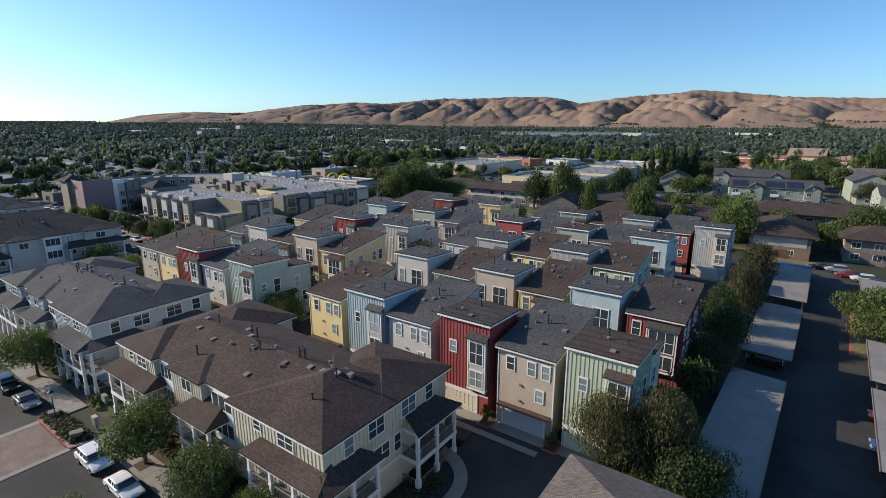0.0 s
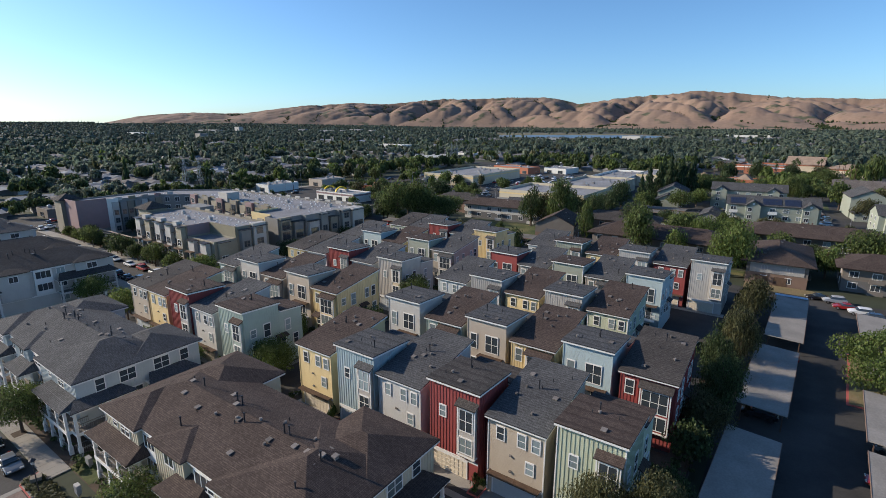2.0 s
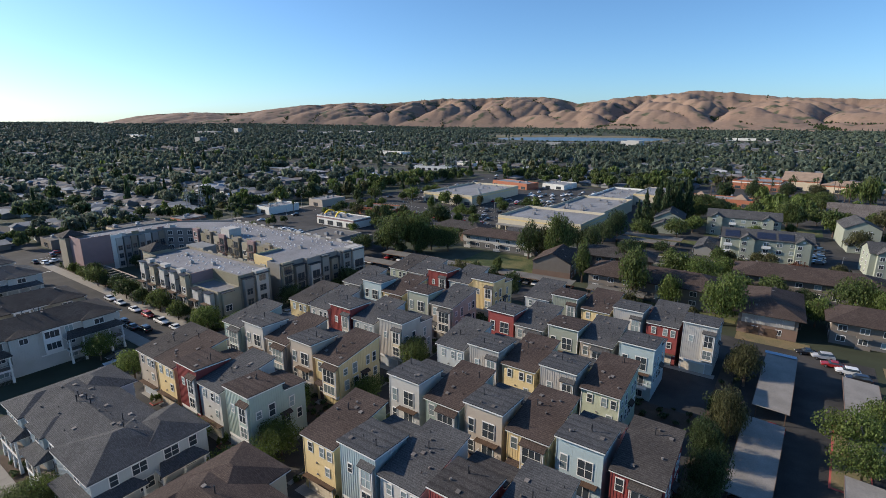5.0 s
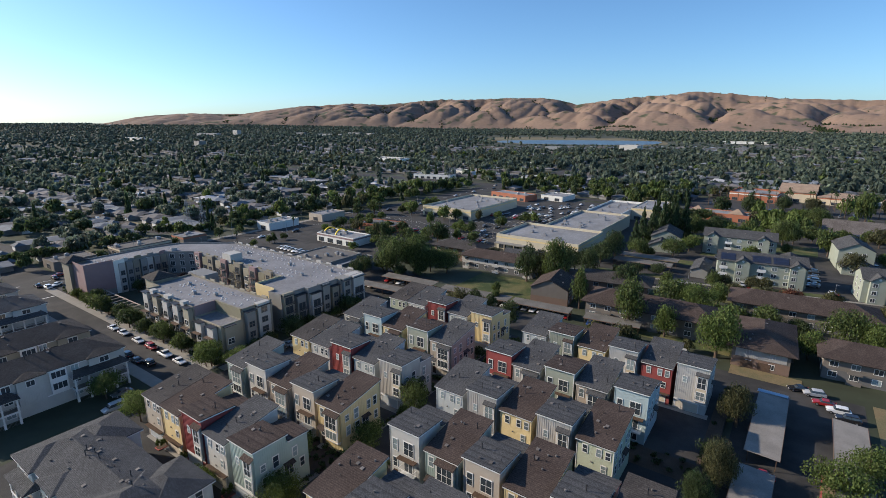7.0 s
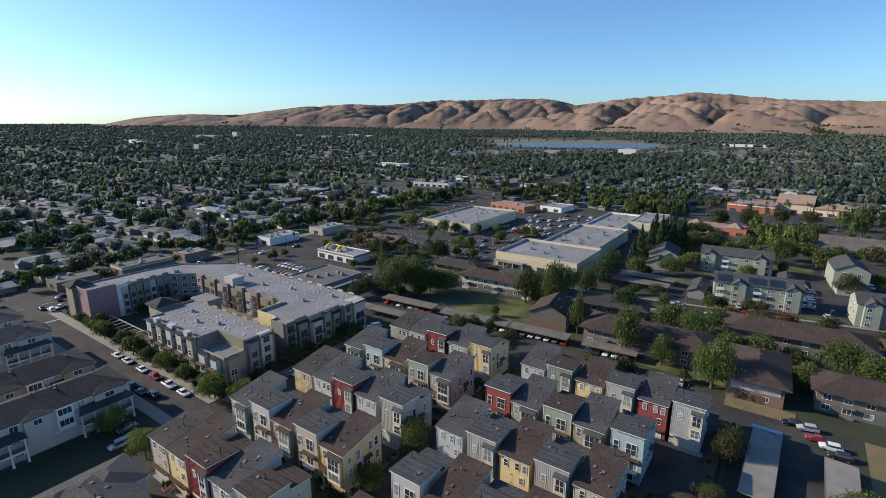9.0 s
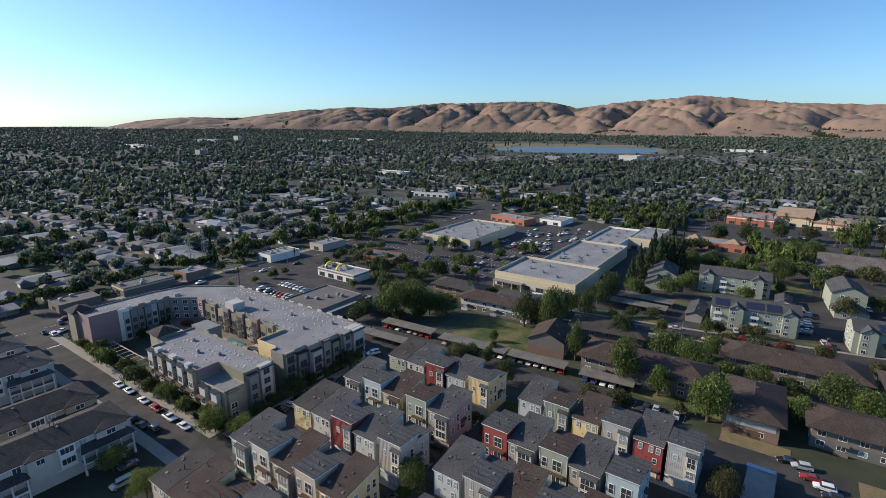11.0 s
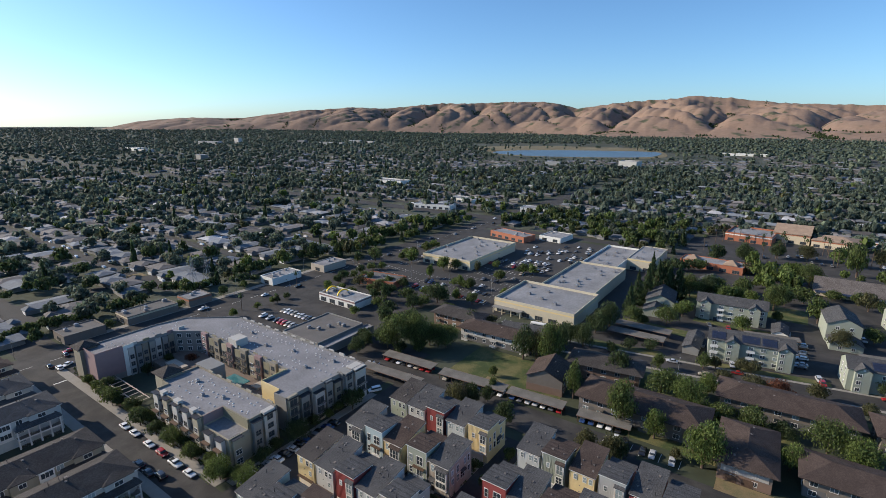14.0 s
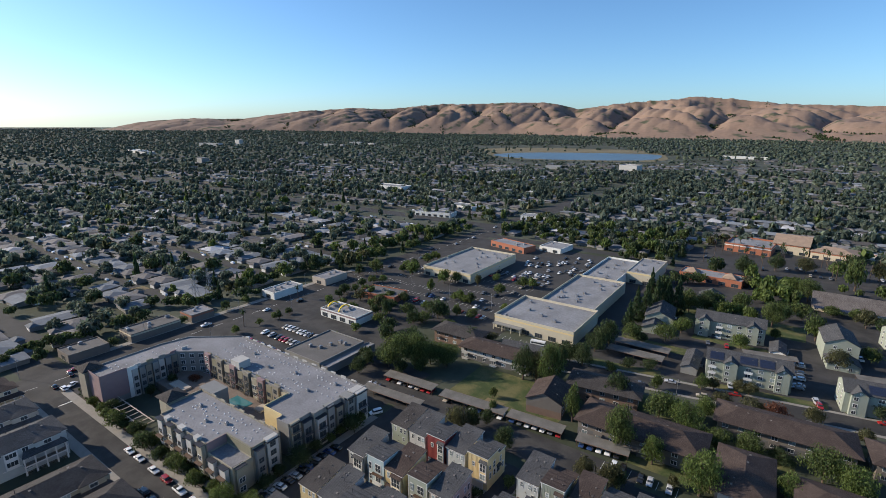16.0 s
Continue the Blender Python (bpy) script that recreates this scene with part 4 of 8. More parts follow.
tagged(part("raised_bed", B().box(-177, -125, 69.6, 71.4, 0, 1.7), PAINT["stone"], None, "", G), "raised stone planting bed before the apartments", "planting bed", "", "structure")
for _k in range(7):
    _xx = -163.6 + 5.6 * _k
    _b = B()
    for _i in range(6):
        _b.box(_xx, _xx + 1.3, 69.3 + 0.33 * _i, 71.6, 0, 0.28 * (_i + 1))
    tagged(part("stoop", _b, CONCRETE, None, "", G), "concrete entrance steps up to the flats", "steps", "entrance steps")

# windows where the wing bends
for _k in range(3):
    for _i in range(4):
        window(APT, -206.4 + 3.1 * _k, 101.9 + 2.37 * _k, 0.9 + 3.0 * _i, 1.7, 1.6, 37.3, 2, 1, TRIM, 0.06)


# ---- ground, streets and lots ----
def sheet(b, u0, u1, v0, v1, z, k=0):
    b.face([(u0, v0, z), (u1, v0, z), (u1, v1, z), (u0, v1, z)], k)


# col2 is shifted cooler to carry some of the suburb's haze tint
GROUND = mat("suburban_ground", (0.046, 0.055, 0.032), 0.95, 0.35, (0.012, 0.09), col2=(0.062, 0.070, 0.052))
def smooth(t):
    t = min(1.0, max(0.0, t))
    return t * t * (3 - 2 * t)


def rise(x, y):
    """The plain climbs gently towards the far end of the valley."""
    return 40.0 * smooth((math.hypot(x, y) - 2400) / 2500) * float(np.interp(math.degrees(math.atan2(x, y)), [-60, -20, -6, 2], [1, 1, 0.5, 0])) if y > 0 else 0.0


_b = B()
for _i in range(73):
    for _j in range(61):
        _x, _y = -7200 + 200 * _i, -2000 + 140 * _j
        _b.v.append((_x, _y, rise(_x, _y)))
for _i in range(72):
    for _j in range(60):
        _n = _i * 61 + _j
        _b.f.append((_n, _n + 61, _n + 62, _n + 1))
        _b.m.append(0)
structure("ground", _b, GROUND, "dry suburban ground of yards and verges", "ground", Matrix())

_b = B()
sheet(_b, -260, 60, 4.0, 16.9, 0.02)                 # street in front of the porch houses
sheet(_b, -118.5, -106.0, 20, 140, 0.024)            # side street by the apartments
sheet(_b, -252, -117, 57.0, 66.0, 0.02)              # street of the apartments
sheet(_b, -262, -236, -200, 700, 0.03)               # main avenue
sheet(_b, -420, -225, 60.5, 76.5, 0.034)             # cross street at the lights
sheet(_b, -5.2, 19, 10, 145, 0.026)                   # carport lot
sheet(_b, -140, -30, 138, 153, 0.02)                 # carport lane behind the rows
sheet(_b, -30, 12, 132, 146, 0.022)
sheet(_b, -160, -122, 131, 166, 0.018)
sheet(_b, -236, -160, 128, 215, 0.02)                # lots round the restaurant
sheet(_b, -76, 62, 224, 330, 0.022)                  # lots of the flats
sheet(_b, -84, -62, 225, 346, 0.026)                 # lane beside the supermarket
sheet(_b, -70, 66, 330, 484, 0.018)
structure("road", _b, ASPHALT, "dark grey asphalt streets", "road")
# the quarter stands a metre higher, with ramps down to the street
_b = B().box(-105.0, -6.6, 42.0, 132.0, -0.2, 1.0)
for _u0, _u1 in ((-66.2, -61.6), (-25.2, -6.6)):
    _b.prism([(_u0, 31.0), (_u1, 31.0), (_u1, 41.996), (_u0, 41.996)], -0.2, lambda x, y: 0.03 + 0.97 * min(1.0, max(0.0, (y - 31.0) / 9.0)))
_b.box(-105.0, -66.2, 38.7, 41.996, -0.2, 1.0).box(-61.6, -25.2, 39.2, 41.996, -0.2, 1.0)
structure("alley", _b, ASPHALT, "dark asphalt alleys between the townhouses", "alley")
_b = B()
sheet(_b, -26, 9, 31 - 13, 31, 0.028)
structure("forecourt", _b, ASPHALT, "dark asphalt turning place beside the row houses", "forecourt")
for _nm, _q in (("car_park_west", (-236, -118, 215, 405)), ("car_park_north", (-118, -60, 262, 400)), ("car_park_east", (-60, 60, 430, 498))):
    _b = B()
    sheet(_b, *_q, 0.04)
    structure(_nm, _b, ASPHALT_L, "worn asphalt car park of the shopping centre", "car park")
_b = B()
for _u0, _u1, _v0, _v1 in ((-260, -67, 17.0, 19.4), (-59, 60, 17.0, 19.4), (-236, -122, 66.0, 69.2), (-236, -120, 53.8, 57.0), (-121.4, -118.4, 69.2, 128), (-262, -266, 80, 260)):
    _b.box(min(_u0, _u1), max(_u0, _u1), _v0, _v1, 0, 0.15)
structure("pavement", _b, CONCRETE, "pale concrete pavements with kerbs", "pavement")
_b = B()
for _v0 in (55.6, 92.1):
    sheet(_b, -104, -66, _v0, _v0 + 6.4, 1.02)
    sheet(_b, -57, -8, _v0, _v0 + 6.4, 1.02)
sheet(_b, -9.3, -6.7, 44, 131, 1.03)
sheet(_b, -104, -25, 19.4, 23, 0.03)
sheet(_b, -236, -121, 69.2, 72.8, 0.03)
structure("planting_bed", _b, SOIL, "dark planting beds between the houses", "planting bed")
_b = B()
for _v0, _u0, _u1 in ((44.2, -56, -10), (44.2, -104, -66), (80.8, -58, -19), (80.4, -104, -65), (117.5, -56, -10), (117.1, -102, -65)):
    sheet(_b, _u0, _u1, _v0 - 1.5, _v0 + 0.6, 1.03)
for _v0, _v1 in ((43, 55.5), (62.2, 92), (98.6, 131)):
    sheet(_b, -58.2, -57.3, _v0, _v1, 1.05)
    sheet(_b, -66.6, -65.6, _v0, _v1, 1.05)
sheet(_b, -28.0, -18.0, 41.0, 41.9, 1.012)
structure("apron", _b, CONCRETE, "concrete garage aprons and gutters", "apron")
for _v0, _us in ((44.35, (-48.0, -40.45, -32.65, -24.95, -17.25, -9.85)), (43.65, (-97.7, -89.9, -82.3, -74.5, -67.0)), (80.85, (-50.1, -42.5, -34.9, -27.2, -19.8))):
    for _u in _us:
        structure("planter_kerb", B().prism([(_u - 0.75, _v0 - 1.9), (_u + 0.75, _v0 - 1.9), (_u + 0.75, _v0 + 0.1), (_u - 0.75, _v0 + 0.1)], 0.99, 1.14, 0), KERB_RED, "low red kerb round a garage planting strip", "kerb")
        structure("planter_soil", B().box(_u - 0.6, _u + 0.6, _v0 - 1.75, _v0 + 0.1, 1.1, 1.16), SOIL, "soil of a garage planting strip", "planting bed")
structure("island_kerb", B().prism([(9.3, 91.0), (14.8, 91.0), (15.4, 112.0), (10.4, 112.0)], 0.0, 0.16), KERB_RED, "red painted kerb of the planted island", "kerb")
structure("island", B().prism([(9.6, 91.3), (14.6, 91.3), (15.2, 111.7), (10.7, 111.7)], 0.1, 0.2), DRY, "dry grass island between the carports", "verge")
# raised crossing with pavers and its planted kerb
_b = B()
_b.box(-67.4, -59.5, 5.0, 14.7, 0.0, 0.06)
structure("crossing", _b, PAVER, "reddish brick paved street crossing", "crossing")
_b = B().box(-68.2, -67.4, 5.0, 14.9, 0, 0.075).box(-59.5, -58.8, 5.0, 14.9, 0, 0.075)
structure("crossing_band", _b, CONCRETE, "pale concrete bands of the street crossing", "crossing")
_b = B()
_b.prism([(-68.5, 14.8), (-59.2, 14.8), (-58.2, 17.0), (-69.5, 17.0)], 0, 0.16)
structure("kerb", _b, KERB_RED, "red painted kerb of the planted bulb-out", "kerb")
_b = B().prism([(-68.38, 14.93), (-59.32, 14.93), (-58.35, 17.0), (-69.35, 17.0)], 0.1, 0.175)
structure("kerb_top", _b, CONCRETE, "pale concrete top of the kerb", "kerb")
structure("planting_bed_bulb", B().prism([(-68.0, 15.2), (-59.7, 15.2), (-58.8, 17.0), (-69.0, 17.0)], 0.1, 0.2), SOIL, "planted kerb bed", "planting bed")
# lawns
_b = B()
for _q in ((-108, -62, 158, 186), (-58, 10, 179, 188), (-40, -10, 156, 161), (-20, 40, 204, 210), (-106, -90, 156, 157.9), (-48, -18, 190, 203), (-36, 6, 274, 279.5), (-66, -32, 250, 258), (-64, 12, 300, 322)):
    sheet(_b, *_q, 0.05)
structure("lawn", _b, GRASS, "patchy green lawns between the flats", "lawn")
_b = B()
for _q in ((-9, 7, 145.2, 151), (20.5, 48, 92, 146), (-92, -84, 160, 164)):
    sheet(_b, *_q, 0.09)
structure("verge", _b, DRY, "dry yellowed grass verge", "verge")
# the street of the flats lies askew to the grid
_m = at(-118, 196, 0, 10)
_b = B()
sheet(_b, 20, 330, 0, 9.5, 0.06)
structure("road_flats", _b, ASPHALT, "asphalt street past the flats", "road", _m)
_b = B().box(20, 330, -1.9, -0.3, 0, 0.15).box(20, 330, 9.8, 11.3, 0, 0.15)
structure("pavement_flats", _b, CONCRETE, "concrete pavement past the flats", "pavement", _m)
_b = B()
for _s0, _s1, _w1 in ((52, 82, 17.0), (96, 142, 16.0), (147, 185, 15.5)):
    sheet(_b, _s0, _s1, 11.6, _w1, 0.1)
structure("lawn_flats", _b, GRASS, "green lawn strips before the pale flats", "lawn", _m)
# markings
_b = B()
for _i in range(40):
    sheet(_b, -249.6, -249.4, -40 + 12 * _i, -34 + 12 * _i, 0.05)
sheet(_b, -225.4, -224.8, 61.5, 66, 0.05)
sheet(_b, -119.6, -119.1, 57.5, 61.5, 0.05)
for _i in range(13):
    sheet(_b, -132 + 2.9 * _i, -131.88 + 2.9 * _i, 216, 221, 0.06)
for _r in range(8):
    for _i in range(32):
        if -217 < -228 + 3.0 * _i < -173 and _r > 2:
            continue
        sheet(_b, -228 + 3.0 * _i, -227.86 + 3.0 * _i, 232 + 12 * _r, 237 + 12 * _r, 0.06)
for _i in range(9):
    sheet(_b, -41 + 2.8 * _i, -40.88 + 2.8 * _i, 148.0, 152.6, 0.05)
structure("road_marking", _b, LINE, "white painted lane and bay lines", "road marking")


# ---- carports ----
CANOPY = mat("carport_sheet", (0.235, 0.22, 0.2), 0.8, 0.2, (0.3, 4.0), 0.1, 12)


CANOPY_D = mat("weathered_carport_sheet", (0.135, 0.128, 0.115), 0.85, 0.25, (0.3, 4.0), 0.1, 12)


def carport(m, L, Dp, h=2.6, label="flat-roofed steel carport beside the lot", sheet_m=None):
    t = thing("carport", m, label, "carport", "carports")
    part("roof", B().slab([(0, 0, h + 0.1), (L, 0, h + 0.1), (L, Dp, h + 0.32), (0, Dp, h + 0.32)], 0.12), sheet_m or CANOPY, t)
    f = B().box(-0.05, L + 0.05, -0.06, -0.003, h - 0.1, h + 0.14).box(-0.05, L + 0.05, Dp + 0.003, Dp + 0.06, h + 0.1, h + 0.36)
    part("fascia", f, PAINT["brown"], t)
    n = max(2, int(L / 5.4) + 1)
    for i in range(n):
        x = 0.4 + (L - 0.8) * i / (n - 1)
        for y in (0.5, Dp - 0.7):
            part("post", B().box(x - 0.07, x + 0.07, y - 0.07, y + 0.07, 0, h + 0.1), WOOD, t)
    return t


for _u, _v, _L, _D, _turn in ((0.6, 40.5, 29.5, 5.9, 87.5), (2.2, 77.0, 24, 6.0, 87.8), (3.6, 106.0, 28.4, 5.9, 88.4), (16.2, 76.0, 15, 5.9, 87.8), (15.4, 55.0, 18.5, 5.9, 87.8), (17.4, 97.5, 31.5, 5.8, 89.0), (15, 28, 24, 6.0, 87.5),
                              (-135.4, 150.0, 24.6, 5.0, 4), (-135.9, 137.2, 28, 4.6, 4), (-106.6, 150.4, 27.8, 5.4, 5), (-78.0, 153.0, 21.2, 5.2, 4), (-51.8, 154.0, 17.4, 5.0, 5),
                              (-66, 231.0, 25, 6.2, 1), (-65.4, 241.6, 25, 6.2, 0), (-12, 262, 22, 5, 13), (30, 262, 20, 5, 13)):
    carport(at(_u, _v, 0, _turn), _L, _D, sheet_m=CANOPY_D if _v > 134 else None)
tagged(part("tarp", B().slab([(0, 0, 2.98), (6.0, 0, 2.98), (6.0, 1.5, 2.98), (0, 1.5, 2.98)], 0.05), mat("blue_sheet", (0.32, 0.42, 0.52), 0.5, 0.1), None, "", at(-1.9, 132.9, 0, -1.6)), "pale blue sheet at the end of a carport roof", "sheet")


# ---- two- and three-storey flats ----
def gable(b, x0, x1, y0, y1, ze, zr, over=0.45, along="x", k=0):
    if along == "x":
        ym = (y0 + y1) / 2
        b.slab([(x0 - over, y0 - over, ze), (x1 + over, y0 - over, ze), (x1 + over, ym, zr), (x0 - over, ym, zr)], 0.16, k)
        b.slab([(x0 - over, ym, zr), (x1 + over, ym, zr), (x1 + over, y1 + over, ze), (x0 - over, y1 + over, ze)], 0.16, k)
    else:
        xm = (x0 + x1) / 2
        b.slab([(xm, y0 - over, zr), (xm, y1 + over, zr), (x0 - over, y1 + over, ze), (x0 - over, y0 - over, ze)], 0.16, k)
        b.slab([(xm, y0 - over, zr), (x1 + over, y0 - over, ze), (x1 + over, y1 + over, ze), (xm, y1 + over, zr)], 0.16, k)


def flats(m, L, Dp, storeys, wall, roof, style, label, seed, dormers=(), solar=(), end_gable=False, lower=None):
    t = thing("flats", m, label, "apartment house", "blocks of flats")
    rng = random.Random(seed)
    right = m.translation.x < m.translation.y * 0.7       # which end shows
    ze = 2.8 * storeys + 0.3
    zr = ze + Dp * (0.22 if style == "hip" else 0.27)
    W, R = PAINT[wall], ROOF[roof]
    part("wall", B().box(0, L, 0, Dp, 0, ze), W, t)
    if lower:
        part("lower_wall", B().box(-0.03, L + 0.03, -0.03, Dp + 0.03, 0, 2.9), PAINT[lower], t)
    r = B()
    if style == "hip":
        hip(r, 0, L, 0, Dp, ze + 0.15, zr, 1.5)
    else:
        gable(r, 0, L, 0, Dp, ze + 0.1, zr)
        for x in (0.004, L - 0.2):
            g = B()
            g.prism([(x, 0.1), (x + 0.19, 0.1), (x + 0.19, Dp - 0.1), (x, Dp - 0.1)], ze - 0.1, ze)
            g.face([(x, 0, ze), (x, Dp, ze), (x, Dp / 2, zr - 0.16)])
            g.face([(x + 0.19, Dp, ze), (x + 0.19, 0, ze), (x + 0.19, Dp / 2, zr - 0.16)])
            part("gable_wall", g, W, t)
    part("roof", r, R, t)
    for x0, x1 in dormers:
        part("front_wing", B().box(x0, x1, -1.6, 0, 0, ze), W, t)
        d = B()
        xm = (x0 + x1) / 2
        zz = ze + (x1 - x0) * 0.42
        d.slab([(xm, -2.1, zz), (xm, Dp * 0.4, zz), (x0 - 0.4, Dp * 0.1, ze), (x0 - 0.4, -2.1, ze)], 0.16)
        d.slab([(xm, -2.1, zz), (x1 + 0.4, -2.1, ze), (x1 + 0.4, Dp * 0.1, ze), (xm, Dp * 0.4, zz)], 0.16)
        part("wing_roof", d, R, t)
        g = B()
        g.face([(x0, -1.59, ze), (x1, -1.59, ze), (xm, -1.59, zz - 0.1)])
        part("gable_wall", g, W, t)
        v = B().tube(0, 0, -0.03, 0.03, 0.42, None, 12)
        part("gable_vent", v, TRIM, t, "", pose(xm, -1.63, ze + 0.7, 90, 0, 0))
        for s in range(storeys):
            window(t, xm - 1.1, -1.6, 0.9 + 2.8 * s, 1.3, 1.3, 0, 2, 1)
    n = int(L / 4.4)
    for i in range(n):
        x = (i + 0.5) * L / n
        if any(a - 0.6 < x < c + 0.6 for a, c in dormers):
            continue
        for s in range(storeys):
            if (i + seed) % 3 == 1:
                bb = B().box(x - 1.5, x + 1.5, -1.3, 0, 2.8 * s + 0.0 if s else 0, 2.8 * s + 0.18).box(x - 1.5, x + 1.5, -1.3, -1.22, 2.8 * s + 0.18, 2.8 * s + 1.15)
                part("balcony", bb, TRIM if wall in ("mint", "white") else W, t)
            window(t, x, 0, 0.95 + 2.8 * s, 1.7, 1.35, 0, 2, 1, blind=rng.random() < 0.4)
    for s in range(storeys):
        for y in (Dp * 0.3, Dp * 0.7):
            if right:
                window(t, L, y, 0.95 + 2.8 * s, 1.2, 1.3, 90, 2, 1)
                continue
            window(t, 0, y, 0.95 + 2.8 * s, 1.2, 1.3, -90, 2, 1)
    for i in range(int(L / 3.2)):
        x, y = rng.uniform(2, L - 2), rng.uniform(Dp * 0.2, Dp * 0.8)
        zz = zr - abs(y - Dp / 2) / (Dp / 2 + 0.6) * (zr - ze)
        vent(t, x, y, zz, rng.choice(("box", "pipe", "box")))
    sl = (zr - ze) / (Dp / 2 + 0.45)
    for x0, nx in solar:
        for i in range(nx):
            for j in range(3):
                y = 0.3 + j * 1.25
                if y + 1.2 > Dp / 2:
                    continue
                z = ze + 0.1 + sl * (y + 0.45)
                p = B().slab([(x0 + i * 1.05, y, z + 0.12), (x0 + i * 1.05 + 0.99, y, z + 0.12), (x0 + i * 1.05 + 0.99, y + 1.18, z + 0.12 + sl * 1.18), (x0 + i * 1.05, y + 1.18, z + 0.12 + sl * 1.18)], 0.05)
                part("solar_panel", p, SOLAR, t)
    return t


FLATS = []
FLATS += [
    (-120.5, 188.0, 3, 34, 11, 2, "lgrey", "brown", "hip", (), (), "slate", 1),
    (-61.8, 166.0, 98, 15, 13.5, 2, "drab", "brown", "gable", (), (), "brown", 2),
    (-66, 184, 8, 26, 12, 2, "brown", "dark", "hip", (), (), None, 21),
    (-53.8, 161.8, 1, 39, 15, 2, "drab", "brown", "hip", (), (), "slate", 3),
    (-13.6, 190.0, 3, 39, 14, 2, "drab", "brown", "hip", (), (), "slate", 4),
    (4.0, 151.5, 92, 23, 13.2, 2, "drab", "brown", "hip", (), (), "brown", 5),
    (10.8, 156.5, 1, 44, 13, 2, "drab", "brown", "hip", (), (), "slate", 6),
    (30, 192, 4, 36, 13, 2, "drab", "brown", "hip", (), (), None, 22)]
FLATS += [
    (-23.6, 233.0, 8, 31, 12, 3, "mint", "grey", "gable", ((6.4, 11.4), (25.0, 30.0)), ((1.0, 5), (12.2, 6), (19.4, 5)), None, 7),
    (-36.0, 281.0, 5, 31, 12, 3, "mint", "grey", "gable", ((1.6, 6.6), (23, 28)), (), None, 8),
    (31.0, 284.0, 96, 20, 13, 3, "mint", "grey", "gable", (), (), None, 9),
    (31.5, 274.0, 96, 9.5, 12, 1, "mint", "grey", "gable", (), (), None, 24),
    (23.4, 233.5, 8, 31, 12, 3, "mint", "grey", "gable", ((1.8, 6.8), (23, 28)), ((7.4, 9), (17.5, 5)), None, 10),
    (-46.0, 278.0, 98, 20, 14, 2, "mint", "grey", "gable", (), (), None, 11),
    (-48.0, 268.5, 98, 9, 11, 1, "mint", "grey", "gable", (), (), None, 25),
    (-28.0, 322.0, 96, 16, 13, 2, "mint", "grey", "gable", (), (), None, 26),
    (-104, 196, 10, 20, 10, 2, "mint", "grey", "gable", (), (), None, 12),
    (-142, 196, 2, 24, 11, 2, "brown", "dark", "hip", (), (), None, 13),
    (-26.8, 231.6, 92, 19, 6.4, 1, "dgrey", "grey", "gable", (), (), None, 14)]
FLATS += [
    (4.2, 270.6, 92, 13, 6.4, 1, "white", "grey", "gable", (), (), None, 15),
    (44, 310, 12, 26, 12, 3, "mint", "grey", "gable", ((2, 6),), (), None, 16),
    (64, 262, 12, 26, 12, 3, "mint", "grey", "gable", ((2, 6),), (), None, 17)]
for _u, _v, _turn, _L, _D, _st, _w, _r, _sty, _dm, _so, _lo, _s in FLATS:
    _t = flats(at(_u, _v, 0, _turn), _L, _D, _st, _w, _r, _sty, {"mint": f"pale green {_st}-storey flats with grey gable roofs"}.get(_w, f"{ {'drab': 'drab brown', 'brown': 'dark brown', 'lgrey': 'light grey', 'dgrey': 'dark grey', 'white': 'white'}.get(_w)} {_st}-storey flats with a low shingle roof"), _s, _dm, _so, lower=_lo)


    if _s == 5:
        _b = B().box(-0.09, -0.035, 0.8, _D - 0.8, 3.1, 5.5)
        for _i in range(24):
            _b.box(-0.13, -0.09, 0.8 + 0.48 * _i, 0.86 + 0.48 * _i, 3.1, 5.5)
        tagged(part("batten_panel", _b, PAINT["chalk"], _t, "off-white batten panel"), kind="stuff")
        part("garage_door", B().box(-0.12, -0.04, 4.2, 7.0, 0, 2.3), WOOD, _t)
        part("garage_door", B().box(-0.12, -0.04, 8.2, 11.0, 0, 2.3), WOOD, _t)
# low hall with a long strip of solar panels at its eaves
_t = flats(at(14, 358, 0, 0), 46, 22, 1, "beige", "light", "gable", "beige single-storey hall with solar panels at its eaves", 23)
_b = B()
for _i in range(42):
    for _j in range(2):
        _b.slab([(0.8 + 1.06 * _i, -3.6 + 1.5 * _j, 2.9 + 0.22 * _j), (1.78 + 1.06 * _i, -3.6 + 1.5 * _j, 2.9 + 0.22 * _j), (1.78 + 1.06 * _i, -2.2 + 1.5 * _j, 3.1 + 0.22 * _j), (0.8 + 1.06 * _i, -2.2 + 1.5 * _j, 3.1 + 0.22 * _j)], 0.05)
tagged(part("solar_array", _b, SOLAR, _t), kind="stuff")
for _i in range(8):
    part("post", B().box(1 + 6.2 * _i, 1.2 + 6.2 * _i, -3.2, -3.0, 0, 2.9), METAL, _t)


